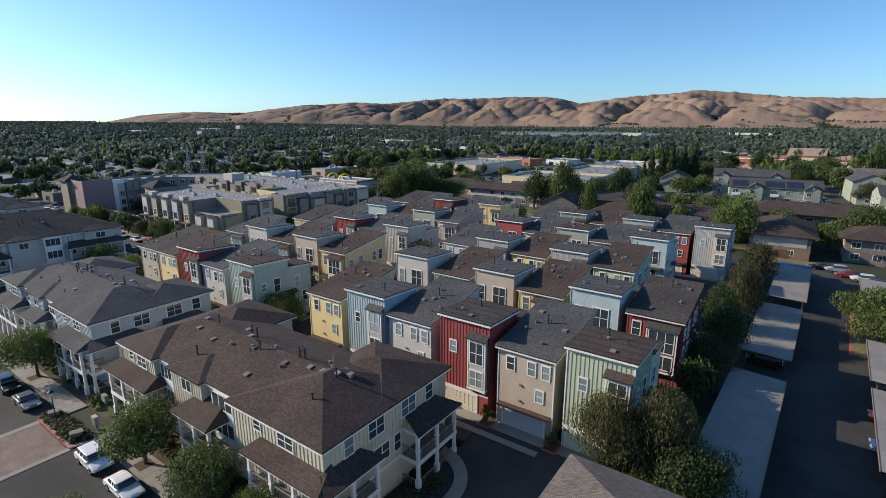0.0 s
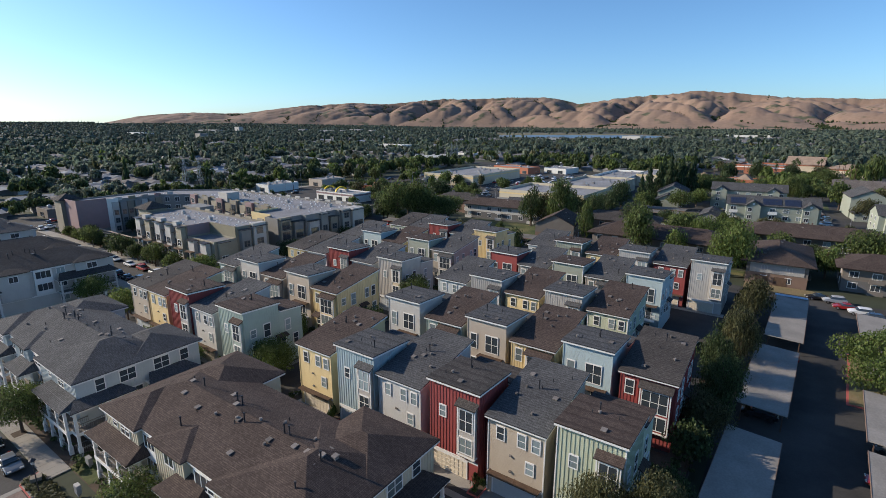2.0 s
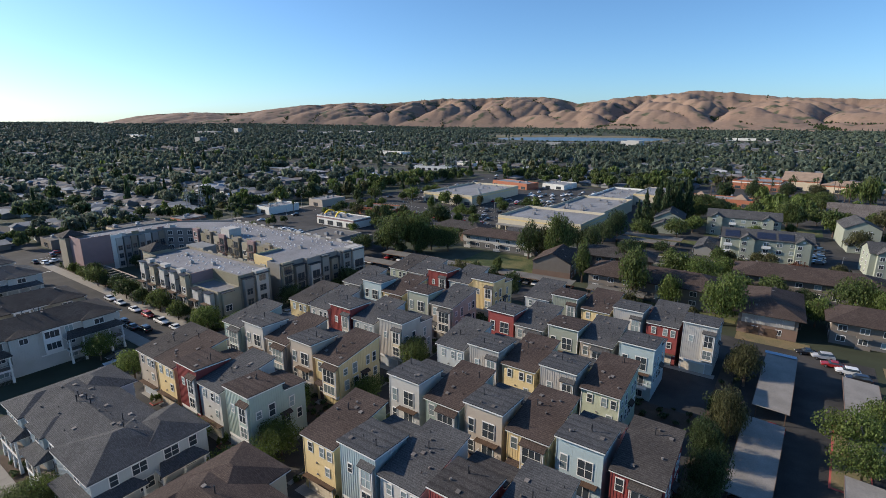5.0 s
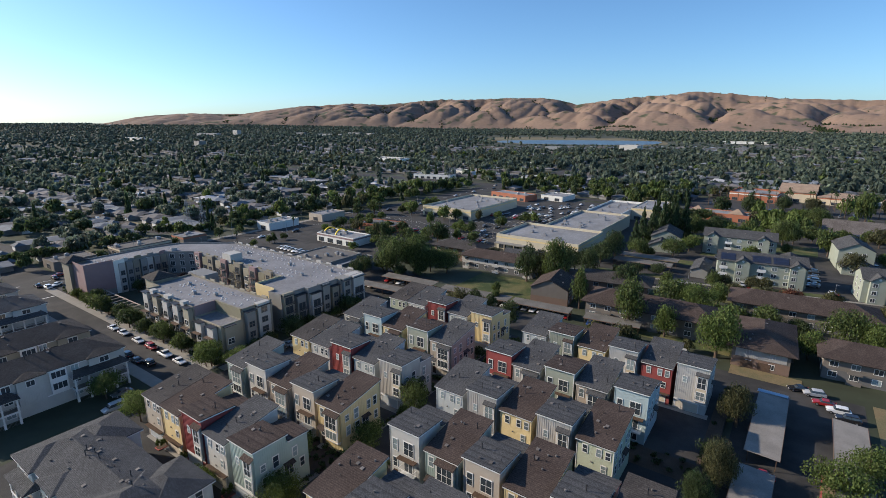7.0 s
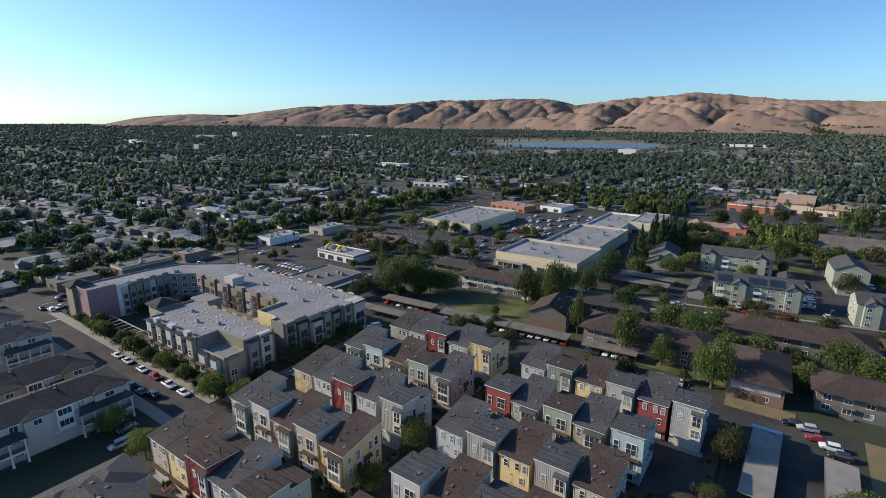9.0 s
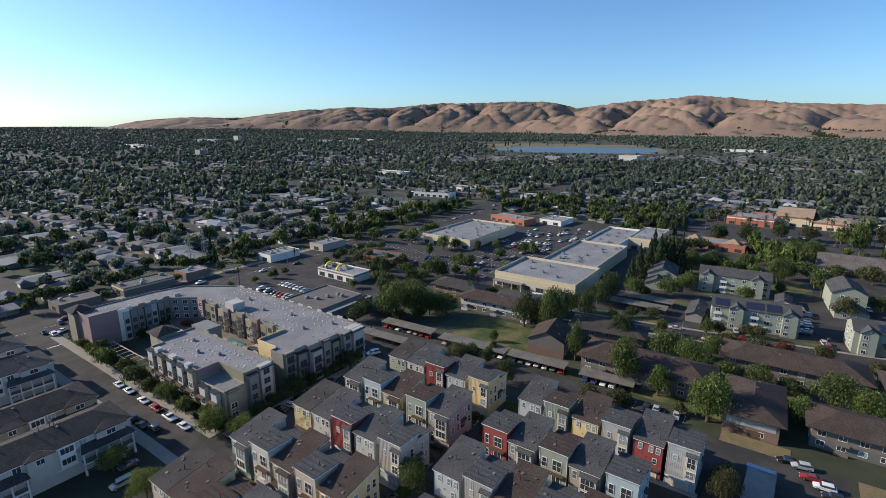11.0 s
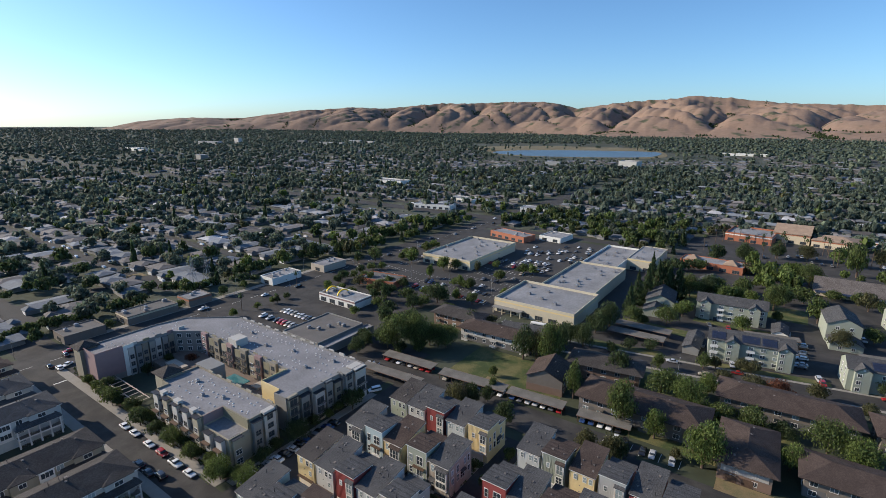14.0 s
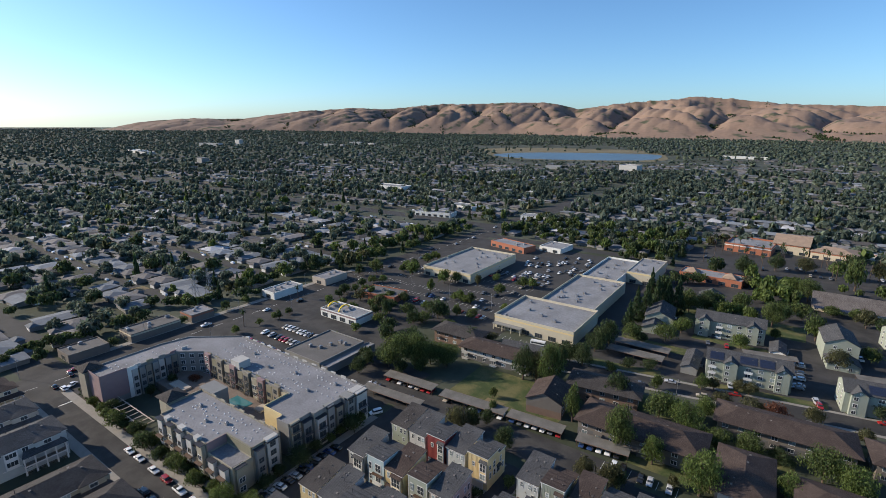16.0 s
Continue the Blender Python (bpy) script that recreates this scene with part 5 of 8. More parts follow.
# ---- shops ----
BUFF = mat("buff_roof_tiles", (0.30, 0.22, 0.16), 0.85, 0.2, (0.3, 3.0))
def shop(m, L, Dp, h, wall, label, seed, roofm=MEMBRANE_L, band=None, canopy=None, gear=5, piers=0):
    t = flat_block("shop", m, [(0, 0), (L, 0), (L, Dp), (0, Dp)], h + (0.8 if L * Dp > 900 else 0), wall, roofm, label, None, 1.3 if L * Dp > 900 else 0.5, "shops")
    rng = random.Random(seed)
    if band:
        part("sign_band", B().box(-0.06, L + 0.06, -0.07, 0, h - 1.3, h - 0.5).box(L, L + 0.07, 0, Dp, h - 1.3, h - 0.5), PAINT[band], t)
    if canopy:
        part("canopy", B().box(canopy[0], canopy[1], -3.2, 0, 3.2, 3.7), PAINT["dgrey"], t)
        for i in range(4):
            x = canopy[0] + 0.4 + (canopy[1] - canopy[0] - 0.8) * i / 3
            part("column", B().box(x - 0.2, x + 0.2, -3.0, -2.6, 0, 3.2), PAINT[wall], t)
    for i in range(piers):
        x = (i + 0.5) * L / piers
        part("pier", B().box(x - 0.3, x + 0.3, -0.3, 0, 0, h + 0.2), PAINT["cream"], t)
    n = max(1, int(L / 7))
    for i in range(n):
        if not piers and math.hypot(m.translation.x, m.translation.y) < 900:
            window(t, (i + 0.5) * L / n, 0, 0.4, min(4.0, L / n * 0.6), 2.1, 0, 3, 1, DARK_TRIM)
    for i in range(gear):
        x, y = rng.uniform(1.5, L - 2), rng.uniform(1.5, Dp - 2)
        b = B().box(-0.9, 0.9, -0.7, 0.7, 0, 1.1).box(-0.5, 0.5, -0.5, 0.5, 1.1, 1.35)
        part("air_handler", b, METAL, t, "", pose(x, y, h - 0.46, 0, 0, rng.choice((0, 90))))
    return t


SHOPS = []
SHOPS += [
    (-125.4, 228, 0, 44, 36, 7.0, "cream", "yellow", (0.5, 17), 6, 0, "long cream supermarket with a flat grey roof", 1),
    (-115.5, 264.2, 0, 31.5, 60, 6.6, "cream", None, None, 12, 0, "cream shop row with a pale flat roof", 2),
    (-113.5, 324.4, 0, 23.3, 58, 6.2, "white", None, None, 10, 0, "white shop row with a pale flat roof", 3),
    (-90, 348, 0, 17, 42, 8.0, "cream", "yellow", None, 5, 0, "tall cream shop with a pale flat roof", 4),
    (-215, 282, 0, 40, 66, 6.2, "cream", "yellow", (24, 31), 16, 0, "cream store with a pale flat roof", 5),
    (-218, 384, -14, 38, 15, 5.2, "clay", "clay", None, 3, 0, "terracotta strip of shops", 6),
    (-275.5, 78, 0, 13, 17, 4.2, "drab", None, None, 2, 0, "drab brown low shop with a flat roof", 7),
    (-276, 105, 0, 13, 25, 4.6, "drab", "beige", None, 6, 0, "brown low shop with a flat roof", 8),
    (-275, 136, 0, 12, 13, 4.6, "drab", "clay", None, 2, 0, "low shop with a maroon awning", 9),
    (-269.5, 185.5, 0, 12, 22, 4.6, "white", None, None, 4, 0, "white low shop with a flat roof", 10)]
SHOPS += [
    (-265.5, 222.5, 0, 13, 20, 4.8, "taupe", None, None, 2, 0, "taupe brick shop with a pale roof", 11),
    (-217.8, 219.5, 8, 26, 15, 4.3, "clay", "clay", None, 4, 0, "low brick restaurant with a flat roof", 12),
    (-62.5, 379.8, -5, 39, 16, 5.0, "clay", None, None, 0, 0, "brick-red shop with two small buff pyramid roofs", 13),
    (-47, 486, -6, 34, 34, 6.5, "clay", "white", None, 4, 0, "white and terracotta shopping arcade", 14),
    (-13, 503, -4, 25, 34, 8.0, "beige", "clay", None, 0, 0, "tall beige arcade hall", 15),
    (13, 498, -8, 30, 26, 6.0, "beige", "clay", None, 2, 0, "beige shopping arcade with terracotta front", 16),
    (46, 518, -2, 30, 18, 5.0, "white", "clay", None, 2, 0, "white shop with a terracotta band", 17),
    (-176, 394, -6, 20, 22, 4.4, "white", None, None, 2, 0, "small white shop with a flat roof", 18),
    (-187, 139, 0, 24, 28, 4.6, "dgrey", None, None, 5, 0, "low dark shop with rooftop units", 19),
    (-162, 139, 0, 4, 30, 3.8, "ash", None, None, 0, 0, "pale canopy over a loading lane", 20)]
for _u, _v, _turn, _L, _D, _h, _w, _bd, _cn, _gr, _pr, _lb, _s in SHOPS:
    _t = shop(at(_u, _v, 0, _turn), _L, _D, _h, _w, _lb, _s, {7: MEMBRANE_D, 8: MEMBRANE_D, 9: MEMBRANE, 11: MEMBRANE, 12: MEMBRANE_D, 15: MEMBRANE, 19: MEMBRANE_D, 20: MEMBRANE}.get(_s, MEMBRANE_L), _bd, _cn, _gr, _pr)

    if _s in (15, 16):
        _b = B()
        (gable if _s == 15 else hip)(_b, 0.3, _L - 0.3, 0.3, _D - 0.3, _h + 0.1, _h + (5.5 if _s == 15 else 3.0), 0.9)
        part("tiled_roof", _b, BUFF, _t)
    if _s == 13:
        for _x in (3.0, 27.0):
            _b = B()
            hip(_b, _x, _x + 8.0, 2.0, 10.0, _h + 0.1, _h + 3.0, 0.5)
            part("pyramid_roof", _b, BUFF, _t)
# restaurant with two yellow arches
_t = shop(at(-214.5, 185.0), 28, 13, 4.8, "white", "white drive-in restaurant with two yellow arches on the roof", 31, MEMBRANE_L, "mauve", None, 6)
_arch = mat("yellow_enamel", (0.75, 0.52, 0.03), 0.4, 0.05)
for _k in (0, 1):
    _b = B()
    for _i in range(16):
        _a0, _a1 = math.pi * _i / 16, math.pi * (_i + 1) / 16
        for _s in (0,):
            _y0, _z0, _y1, _z1 = 6.5 - 4.5 * math.cos(_a0), 3.6 + 3.6 * math.sin(_a0), 6.5 - 4.5 * math.cos(_a1), 3.6 + 3.6 * math.sin(_a1)
            _r0, _r1 = 0.86, 0.86
            _yi0, _zi0, _yi1, _zi1 = 6.5 - 3.9 * math.cos(_a0), 3.6 + 3.0 * math.sin(_a0), 6.5 - 3.9 * math.cos(_a1), 3.6 + 3.0 * math.sin(_a1)
            _n = len(_b.v)
            _b.v += [(0, _y0, _z0), (0.7, _y0, _z0), (0.7, _y1, _z1), (0, _y1, _z1), (0, _yi0, _zi0), (0.7, _yi0, _zi0), (0.7, _yi1, _zi1), (0, _yi1, _zi1)]
            _b.f += [tuple(_n + q for q in f) for f in ((0, 3, 2, 1), (4, 5, 6, 7), (0, 4, 7, 3), (1, 2, 6, 5))]
            _b.m += [0] * 4
    part("arch", _b, _arch, _t, "curved yellow arch", pose(3.0 + 9.0 * _k, 0, 0))


# ---- lattice power towers ----
def pylon(u, v, h=34):
    t = thing("power_pylon", at(u, v, 0, 20), "grey steel lattice power pylon", "pylon", "power pylons")
    t.scale = (0.6, 0.6, 0.6)
    b = B()

    def strut(p, q, r=0.09):
        d = Vector(q) - Vector(p)
        x = d.orthogonal().normalized() * r
        y = d.cross(x).normalized() * r
        n = len(b.v)
        b.v.extend(tuple(Vector(e) + s) for e in (p, q) for s in (x, y, -x, -y))
        for i in range(4):
            j = (i + 1) % 4
            b.f.append((n + i, n + j, n + 4 + j, n + 4 + i))
            b.m.append(0)

    lv = [(0, 3.6), (8, 2.6), (15, 1.8), (21, 1.2), (27, 0.9), (h, 0.5)]
    for (z0, r0), (z1, r1) in zip(lv, lv[1:]):
        for i in range(4):
            a = [(1, 1), (-1, 1), (-1, -1), (1, -1)][i]
            c = [(1, 1), (-1, 1), (-1, -1), (1, -1)][(i + 1) % 4]
            strut((a[0] * r0, a[1] * r0, z0), (a[0] * r1, a[1] * r1, z1), 0.12)
            strut((a[0] * r0, a[1] * r0, z0), (c[0] * r1, c[1] * r1, z1), 0.07)
            strut((c[0] * r0, c[1] * r0, z0), (a[0] * r1, a[1] * r1, z1), 0.07)
            strut((a[0] * r1, a[1] * r1, z1), (c[0] * r1, c[1] * r1, z1), 0.07)
    tagged(part("mast", b, METAL, t), kind="stuff")
    for z in (20, 25, 30):
        b = B()
        for s in (-1, 1):
            strut((0, 0.6, z + 1.2), (s * 5.5, 0, z), 0.08)
            strut((0, -0.6, z), (s * 5.5, 0, z), 0.08)
            strut((s * 5.5, 0, z), (s * 5.5, 0, z - 1.4), 0.06)
        part("crossarm", b, METAL, t)


for _u, _v in ((-290.5, 154), (-291, 163), (-287, 420), (-288, 431)):
    pylon(_u, _v)


# ---- street lamps and poles ----
def street_lamp(u, v, h=8.0, turn=0.0):
    t = thing("street_lamp", at(u, v, 0, turn), "grey steel street lamp beside the road", "street lamp", "street lamps")
    part("pole", B().tube(0, 0, 0, h, 0.10, 0.06), METAL, t)
    part("arm", B().slab([(0, -0.05, h), (2.0, -0.04, h + 0.35), (2.0, 0.04, h + 0.35), (0, 0.05, h)], 0.09), METAL, t)
    part("lamp_head", B().box(1.7, 2.5, -0.15, 0.15, h + 0.22, h + 0.38), DARKM, t)


for _u, _v, _h, _tn in ((-234, 78, 9, 180), (-264, 60, 9, 0), (-234, 130, 9, 180), (-264, 112, 9, 0), (-234, 180, 9, 180), (-264, 165, 9, 0), (-264, 215, 9, 0), (-234, 232, 9, 180), (-30, 206, 9, -70), (15, 219, 9, -70), (-85, 197, 9, -70), (-152, 68, 5, 90), (-190, 68, 5, 90), (-234, 300, 9, 180), (-264, 270, 9, 0), (-200, 250, 10, 0), (-170, 250, 10, 0), (-140, 250, 10, 0), (-200, 300, 10, 0), (-165, 300, 10, 0), (-140, 300, 10, 0)):
    street_lamp(_u, _v, _h, _tn)


# ---- small things before the porches ----
def lantern_post(u, v):
    t = thing("lantern_post", at(u, v, 0.15), "black lantern on a post in the planted bulb-out", "street lamp", "street lamps")
    part("pole", B().tube(0, 0, 0, 0.5, 0.13, 0.09, 10).tube(0, 0, 0.5, 3.7, 0.06, 0.05, 10), DARKM, t)
    part("lantern", B().tube(0, 0, 3.75, 4.2, 0.16, 0.24, 8), LAMPG, t)
    part("cap", B().tube(0, 0, 4.2, 4.26, 0.36, 0.34, 10).tube(0, 0, 4.26, 4.5, 0.32, 0.05, 10), DARKM, t)


lantern_post(-65.0, 15.7)
lantern_post(-112.5, 68.2)
for _u, _v, _w in ((-67.4, 16.2, 1.0), (-60.6, 16.1, 1.1)):
    _b = B().box(-_w / 2, _w / 2, -0.4, 0.4, 0, 0.62).box(-_w / 2 - 0.05, _w / 2 + 0.05, -0.45, 0.45, 0.62, 0.74)
    tagged(part("bench_block", _b, mat("rough_stone", (0.20, 0.175, 0.14), 0.9, 0.3, (0.8, 8.0), 0.6, 12), None, "", at(_u, _v, 0.19, 70)), "rough stone seat block in the planting", "stone block", "stone seat blocks")
_t = thing("mailbox", at(-60.9, 18.1, 0.15), "pale grey cluster mailbox on a pedestal by the path", "mailbox")
part("cabinet", B().box(-0.4, 0.4, -0.23, 0.23, 0.42, 1.5), PAINT["chalk"], _t)
part("pedestal", B().box(-0.12, 0.12, -0.12, 0.12, 0, 0.42), METAL, _t)
for _k in range(6):
    part("door", B().box(-0.36 + 0.24 * (_k % 3), -0.15 + 0.24 * (_k % 3), -0.245, -0.23, 0.5 + 0.48 * (_k // 3), 0.92 + 0.48 * (_k // 3)), METAL, _t)
_t = thing("mailbox", at(-65.6, 20.9, 0.05), "dark grey cluster mailbox on the small lawn", "mailbox")
part("cabinet", B().box(-0.5, 0.5, -0.23, 0.23, 0.42, 1.35), PAINT["ash"], _t)
part("pedestal", B().box(-0.1, 0.1, -0.1, 0.1, 0, 0.42), METAL, _t)
_b = B()
sheet(_b, -67.6, -62.2, 19.5, 22.4, 0.045)
structure("lawn_small", _b, GRASS, "small green lawn between the row houses", "lawn")
# joints and tree wells of the front pavement
_b = B()
for _i in range(60):
    sheet(_b, -120 + 1.5 * _i, -119.97 + 1.5 * _i, 17.02, 19.38, 0.154)
structure("pavement_joint", _b, ASPHALT_L, "joints of the concrete pavement", "pavement")
for _u, _v in ((-50, 18.2), (-80.8, 18.2), (-40, 18.6), (-33, 18.6)):
    structure("tree_well", B().box(_u - 0.8, _u + 0.8, _v - 0.75, _v + 0.75, 0.1, 0.158), SOIL, "square tree well in the pavement", "pavement")
# rounded kerb beside the end of the brown row house, and the gutters before the garages
_b = B()
_arc = [(-26.4 + 5.0 * math.sin(a), 32.6 + 4.8 * math.cos(a)) for a in (0.15 * i for i in range(12))]
_in = [(-26.4 + 3.7 * math.sin(a), 32.6 + 3.5 * math.cos(a)) for a in (0.15 * i for i in range(12))]
for _i in range(11):
    _b.prism([_in[_i + 1], _arc[_i + 1], _arc[_i], _in[_i]], 0.0, lambda x, y: 0.2 + 0.97 * min(1.0, max(0.0, (y - 31.0) / 9.0)))
_b.prism([(-22.7, 20.0), (-21.4, 20.0), (-21.4, 32.3), (-22.7, 32.3)], 0.0, lambda x, y: 0.18 + 0.97 * min(1.0, max(0.0, (y - 31.0) / 9.0)))
structure("pavement_corner", _b, CONCRETE, "curved concrete path and kerb at the corner", "pavement")


# ---- cars ----
_car = {}
CAR_SHAPES = {
    # length, width, side profile of the body, glasshouse profile
    "sedan": (4.7, 1.82, [(0, 0.35), (0.05, 0.7), (0.9, 0.88), (1.25, 0.95), (3.75, 0.98), (4.55, 0.92), (4.7, 0.6), (4.65, 0.33)], [(1.15, 0.93), (1.95, 1.42), (3.25, 1.44), (4.1, 0.97)]),
    "suv": (4.7, 1.88, [(0, 0.4), (0.04, 0.85), (0.85, 1.02), (1.15, 1.08), (4.45, 1.12), (4.68, 1.0), (4.7, 0.55), (4.62, 0.38)], [(1.05, 1.06), (1.75, 1.66), (4.0, 1.70), (4.55, 1.12)]),
    "van": (5.1, 1.95, [(0, 0.4), (0.03, 0.85), (0.7, 1.08), (1.0, 1.15), (4.9, 1.2), (5.08, 1.1), (5.1, 0.5), (5.0, 0.38)], [(0.8, 1.12), (1.6, 1.85), (4.75, 1.9), (5.0, 1.2)]),
    "pickup": (5.6, 1.95, [(0, 0.45), (0.05, 0.9), (1.1, 1.08), (1.4, 1.12), (5.5, 1.1), (5.58, 1.0), (5.6, 0.6), (5.5, 0.42)], [(1.35, 1.1), (2.0, 1.75), (3.2, 1.78), (3.5, 1.12)]),
}


def car(kind, paint, u, v, turn, z=0.03, fine=False):
    """fine: with rims and lamps of their own."""
    far = v > 138 and u < 0 or u < -205
    near = v < 20
    key = (kind, paint, fine, far, near)
    m = at(u, v, z, turn)
    if key in _car:
        return copy_thing(_car[key], m)
    L, W, body, top = CAR_SHAPES[kind]
    word = {"sedan": "saloon car", "suv": "sport utility car", "van": "van", "pickup": "pickup truck"}[kind]
    t = thing("car" if kind in ("sedan", "suv") else word.split()[0], m, f"{paint} {word} parked on the asphalt", "car", "cars")

    def loft(prof, rows, lean=0.0):
        """Extrudes a side profile across the width; rows: half width and how far the profile is drawn in there; lean: inwards with height."""
        b = B()
        low, high = min(q[1] for q in prof), max(q[1] for q in prof)
        for _ in range(2 if fine else 1):                # round the corners of the profile
            prof = [(a[0] + (c[0] - a[0]) * f, a[1] + (c[1] - a[1]) * f) for a, c in zip(prof, prof[1:] + prof[:1]) for f in (0.22, 0.78)]
        mid, xm, n = (low + high) / 2, sum(q[0] for q in prof) / len(prof), len(prof)
        full = [(-w, e) for w, e in rows] + [(w, e) for w, e in reversed(rows)]
        for w, e in full:
            b.v += [(xm + (x - xm) * (1 - e) - L / 2, w * (1 - lean * (z - low) / (high - low)), mid + (z - mid) * (1 - 1.6 * e)) for x, z in prof]
        for i in range(len(full) - 1):
            for j in range(n):
                q = (j + 1) % n
                b.f.append((i * n + j, (i + 1) * n + j, (i + 1) * n + q, i * n + q))
        b.f += [tuple(range(n)), tuple((len(full) - 1) * n + j for j in reversed(range(n)))]
        b.m = [0] * len(b.f)
        me = b.mesh("body", CARP[paint])
        me.polygons.foreach_set("use_smooth", [True] * (len(b.f) - 2) + [False] * 2)
        return me

    h = W / 2
    part("body", loft(body, ((h - 0.03, 0.07), (h, 0.035), (h - 0.12, 0.008), (h * 0.5, 0.0))), None, t)
    cabin = loft(top, ((h - 0.10, 0.05), (h - 0.17, 0.012), (h * 0.5, 0.0)), 0.20)
    cabin.materials[0] = GLASS
    part("glasshouse", cabin, None, t)
    (ax, az), (bx, bz), (cx, cz), (dx, dz) = top
    shell = [(ax + 0.86 * (bx - ax), az + 0.9 * (bz - az)), (bx + 0.04, bz + 0.035), (cx - 0.04, cz + 0.035), (cx + 0.16 * (dx - cx), cz - 0.12 * (cz - dz))]
    part("roof", loft(shell, ((h * 0.80, 0.03), (h * 0.74, 0.0), (h * 0.4, 0.0)), 0.03), None, t)
    if near:
        for y in (-1, 1):
            for x in (bx * 0.62 + cx * 0.38, bx * 0.28 + cx * 0.72):
                w0, w1 = y * (h - 0.09), y * (h - 0.10) * 0.8
                p = B().prism([(x - 0.05 - L / 2, min(w0, w1)), (x + 0.05 - L / 2, min(w0, w1)), (x + 0.05 - L / 2, max(w0, w1)), (x - 0.05 - L / 2, max(w0, w1))], lambda q, r: az + 0.02 if abs(r) > h * 0.8 else bz, lambda q, r: az + 0.08 if abs(r) > h * 0.8 else bz + 0.03)
                part("pillar", p, CARP[paint], t)
            part("mirror", B().box(ax + 0.35 - L / 2, ax + 0.55 - L / 2, y * h - 0.1, y * h + 0.1, az - 0.02, az + 0.14), CARP[paint], t)
    if kind == "pickup":
        part("load_bed", B().box(0.9, 2.6, -0.75, 0.75, 1.08, 1.12), TYRE, t)
    if far:
        part("underbody", B().box(0.6 - L / 2, 1.25 - L / 2, -W / 2 + 0.02, W / 2 - 0.02, 0, 0.5).box(L / 2 - 1.3, L / 2 - 0.65, -W / 2 + 0.02, W / 2 - 0.02, 0, 0.5), TYRE, t)
    for x in () if far else (0.92, L - 0.95):
        for y in (-W / 2 + 0.075, W / 2 - 0.075):
            w = part("tyre", B().tube(0, 0, -0.11, 0.11, 0.34, None, 14), TYRE, t, "", pose(x - L / 2, y, 0.34, 90, 0, 0))
            if fine:
                part("rim", B().tube(0, 0, -0.118, 0.118, 0.21, None, 10), RIM, w)
    for y in (-W / 2 + 0.32, W / 2 - 0.32) if fine else ():
        zl = 0.68 if kind == "sedan" else 0.8
        part("headlight", B().box(-L / 2 - 0.01, -L / 2 + 0.12, y - 0.2, y + 0.2, zl - 0.07, zl + 0.08), LAMPG, t)
        part("tail_light", B().box(L / 2 - 0.1, L / 2 + 0.012, y - 0.18, y + 0.18, zl, zl + 0.18), LAMPR, t)
    _car[key] = t
    return t


for _k, _p, _u, _v, _tn in (("suv", "black", -80.3, 15.2, 180), ("sedan", "grey", -73.4, 15.3, 180), ("suv", "white", -54.2, 15.4, 180), ("sedan", "white", -47.6, 15.4, 180),
                            ("sedan", "white", -172.5, 64.6, 180), ("sedan", "white", -165.8, 64.7, 180), ("sedan", "white", -156.0, 64.6, 180), ("suv", "red", -148.2, 64.7, 180), ("pickup", "white", -140.2, 64.6, 180), ("sedan", "white", -132.6, 64.7, 180),
                            ("suv", "black", -138.4, 59.4, 0), ("suv", "black", -148.5, 58.2, 0), ("sedan", "black", -142.8, 58.1, 0), ("sedan", "grey", -127.5, 48.0, 90), ("van", "silver", -121.8, 44.0, 90),
                            ("sedan", "white", -239, 71, 120), ("sedan", "black", -243, 66, 0), ("suv", "white", -238, 67.8, 0), ("sedan", "black", -250, 74, 0), ("suv", "grey", -241, 84, 90),
                            ("suv", "silver", 9.4, 144.0, 12), ("sedan", "black", 6.2, 144.8, 20), ("sedan", "red", 11.2, 140.3, 5), ("suv", "white", 13.8, 138.0, 5), ("suv", "black", 15.4, 135.0, 5), ("suv", "blue", 12.0, 64, 0),
                            ("sedan", "red", 1.0, 103.0, 0), ("suv", "silver", 13, 74.2, 0), ("sedan", "red", 12.4, 71.4, 0),
                            ("van", "white", -120.8, 129.5, 60), ("van", "blue", -117.6, 93.5, 8)):
    car(_k, _p, _u, _v, _tn, fine=True)
_r = random.Random(11)
_cols = ("white", "silver", "grey", "black", "white", "silver", "blue", "red", "beige", "black", "grey")
for _i in range(11):                                     # bays along the side street
    car(_r.choice(("sedan", "suv", "sedan")), _r.choice(("black", "white", "grey", "black", "silver", "blue")), -117.4, 74.5 + 2.9 * _i + (2.5 if _i > 6 else 0), 8)
for _u0, _n, _v in ((-133.5, 8, 152.4), (-104, 9, 152.8), (-76, 7, 155.6), (-50, 5, 156.4)):   # under the long carports
    for _i in range(_n):
        if _r.random() < 0.75:
            car(_r.choice(("sedan", "suv")), _r.choice(_cols), _u0 + 2.9 * _i, _v + 0.09 * 2.9 * _i, 94)
for _i in range(7):
    if _i not in (2, 5):
        car(_r.choice(("sedan", "suv", "van")), ("white", "black", "grey", "black", "silver", "grey", "silver")[_i], -37.5 + 2.8 * _i, 150.2, 94)
for _v in (47, 53, 60, 80, 86, 92, 109, 116, 122):
    if _r.random() < 0.7:
        car(_r.choice(("sedan", "suv")), _r.choice(_cols), -1.4 + 0.05 * (_v - 70), _v, 0)
    if _r.random() < 0.7:
        car(_r.choice(("sedan", "suv")), _r.choice(_cols), 13.2 + 0.05 * (_v - 70), _v, 0)
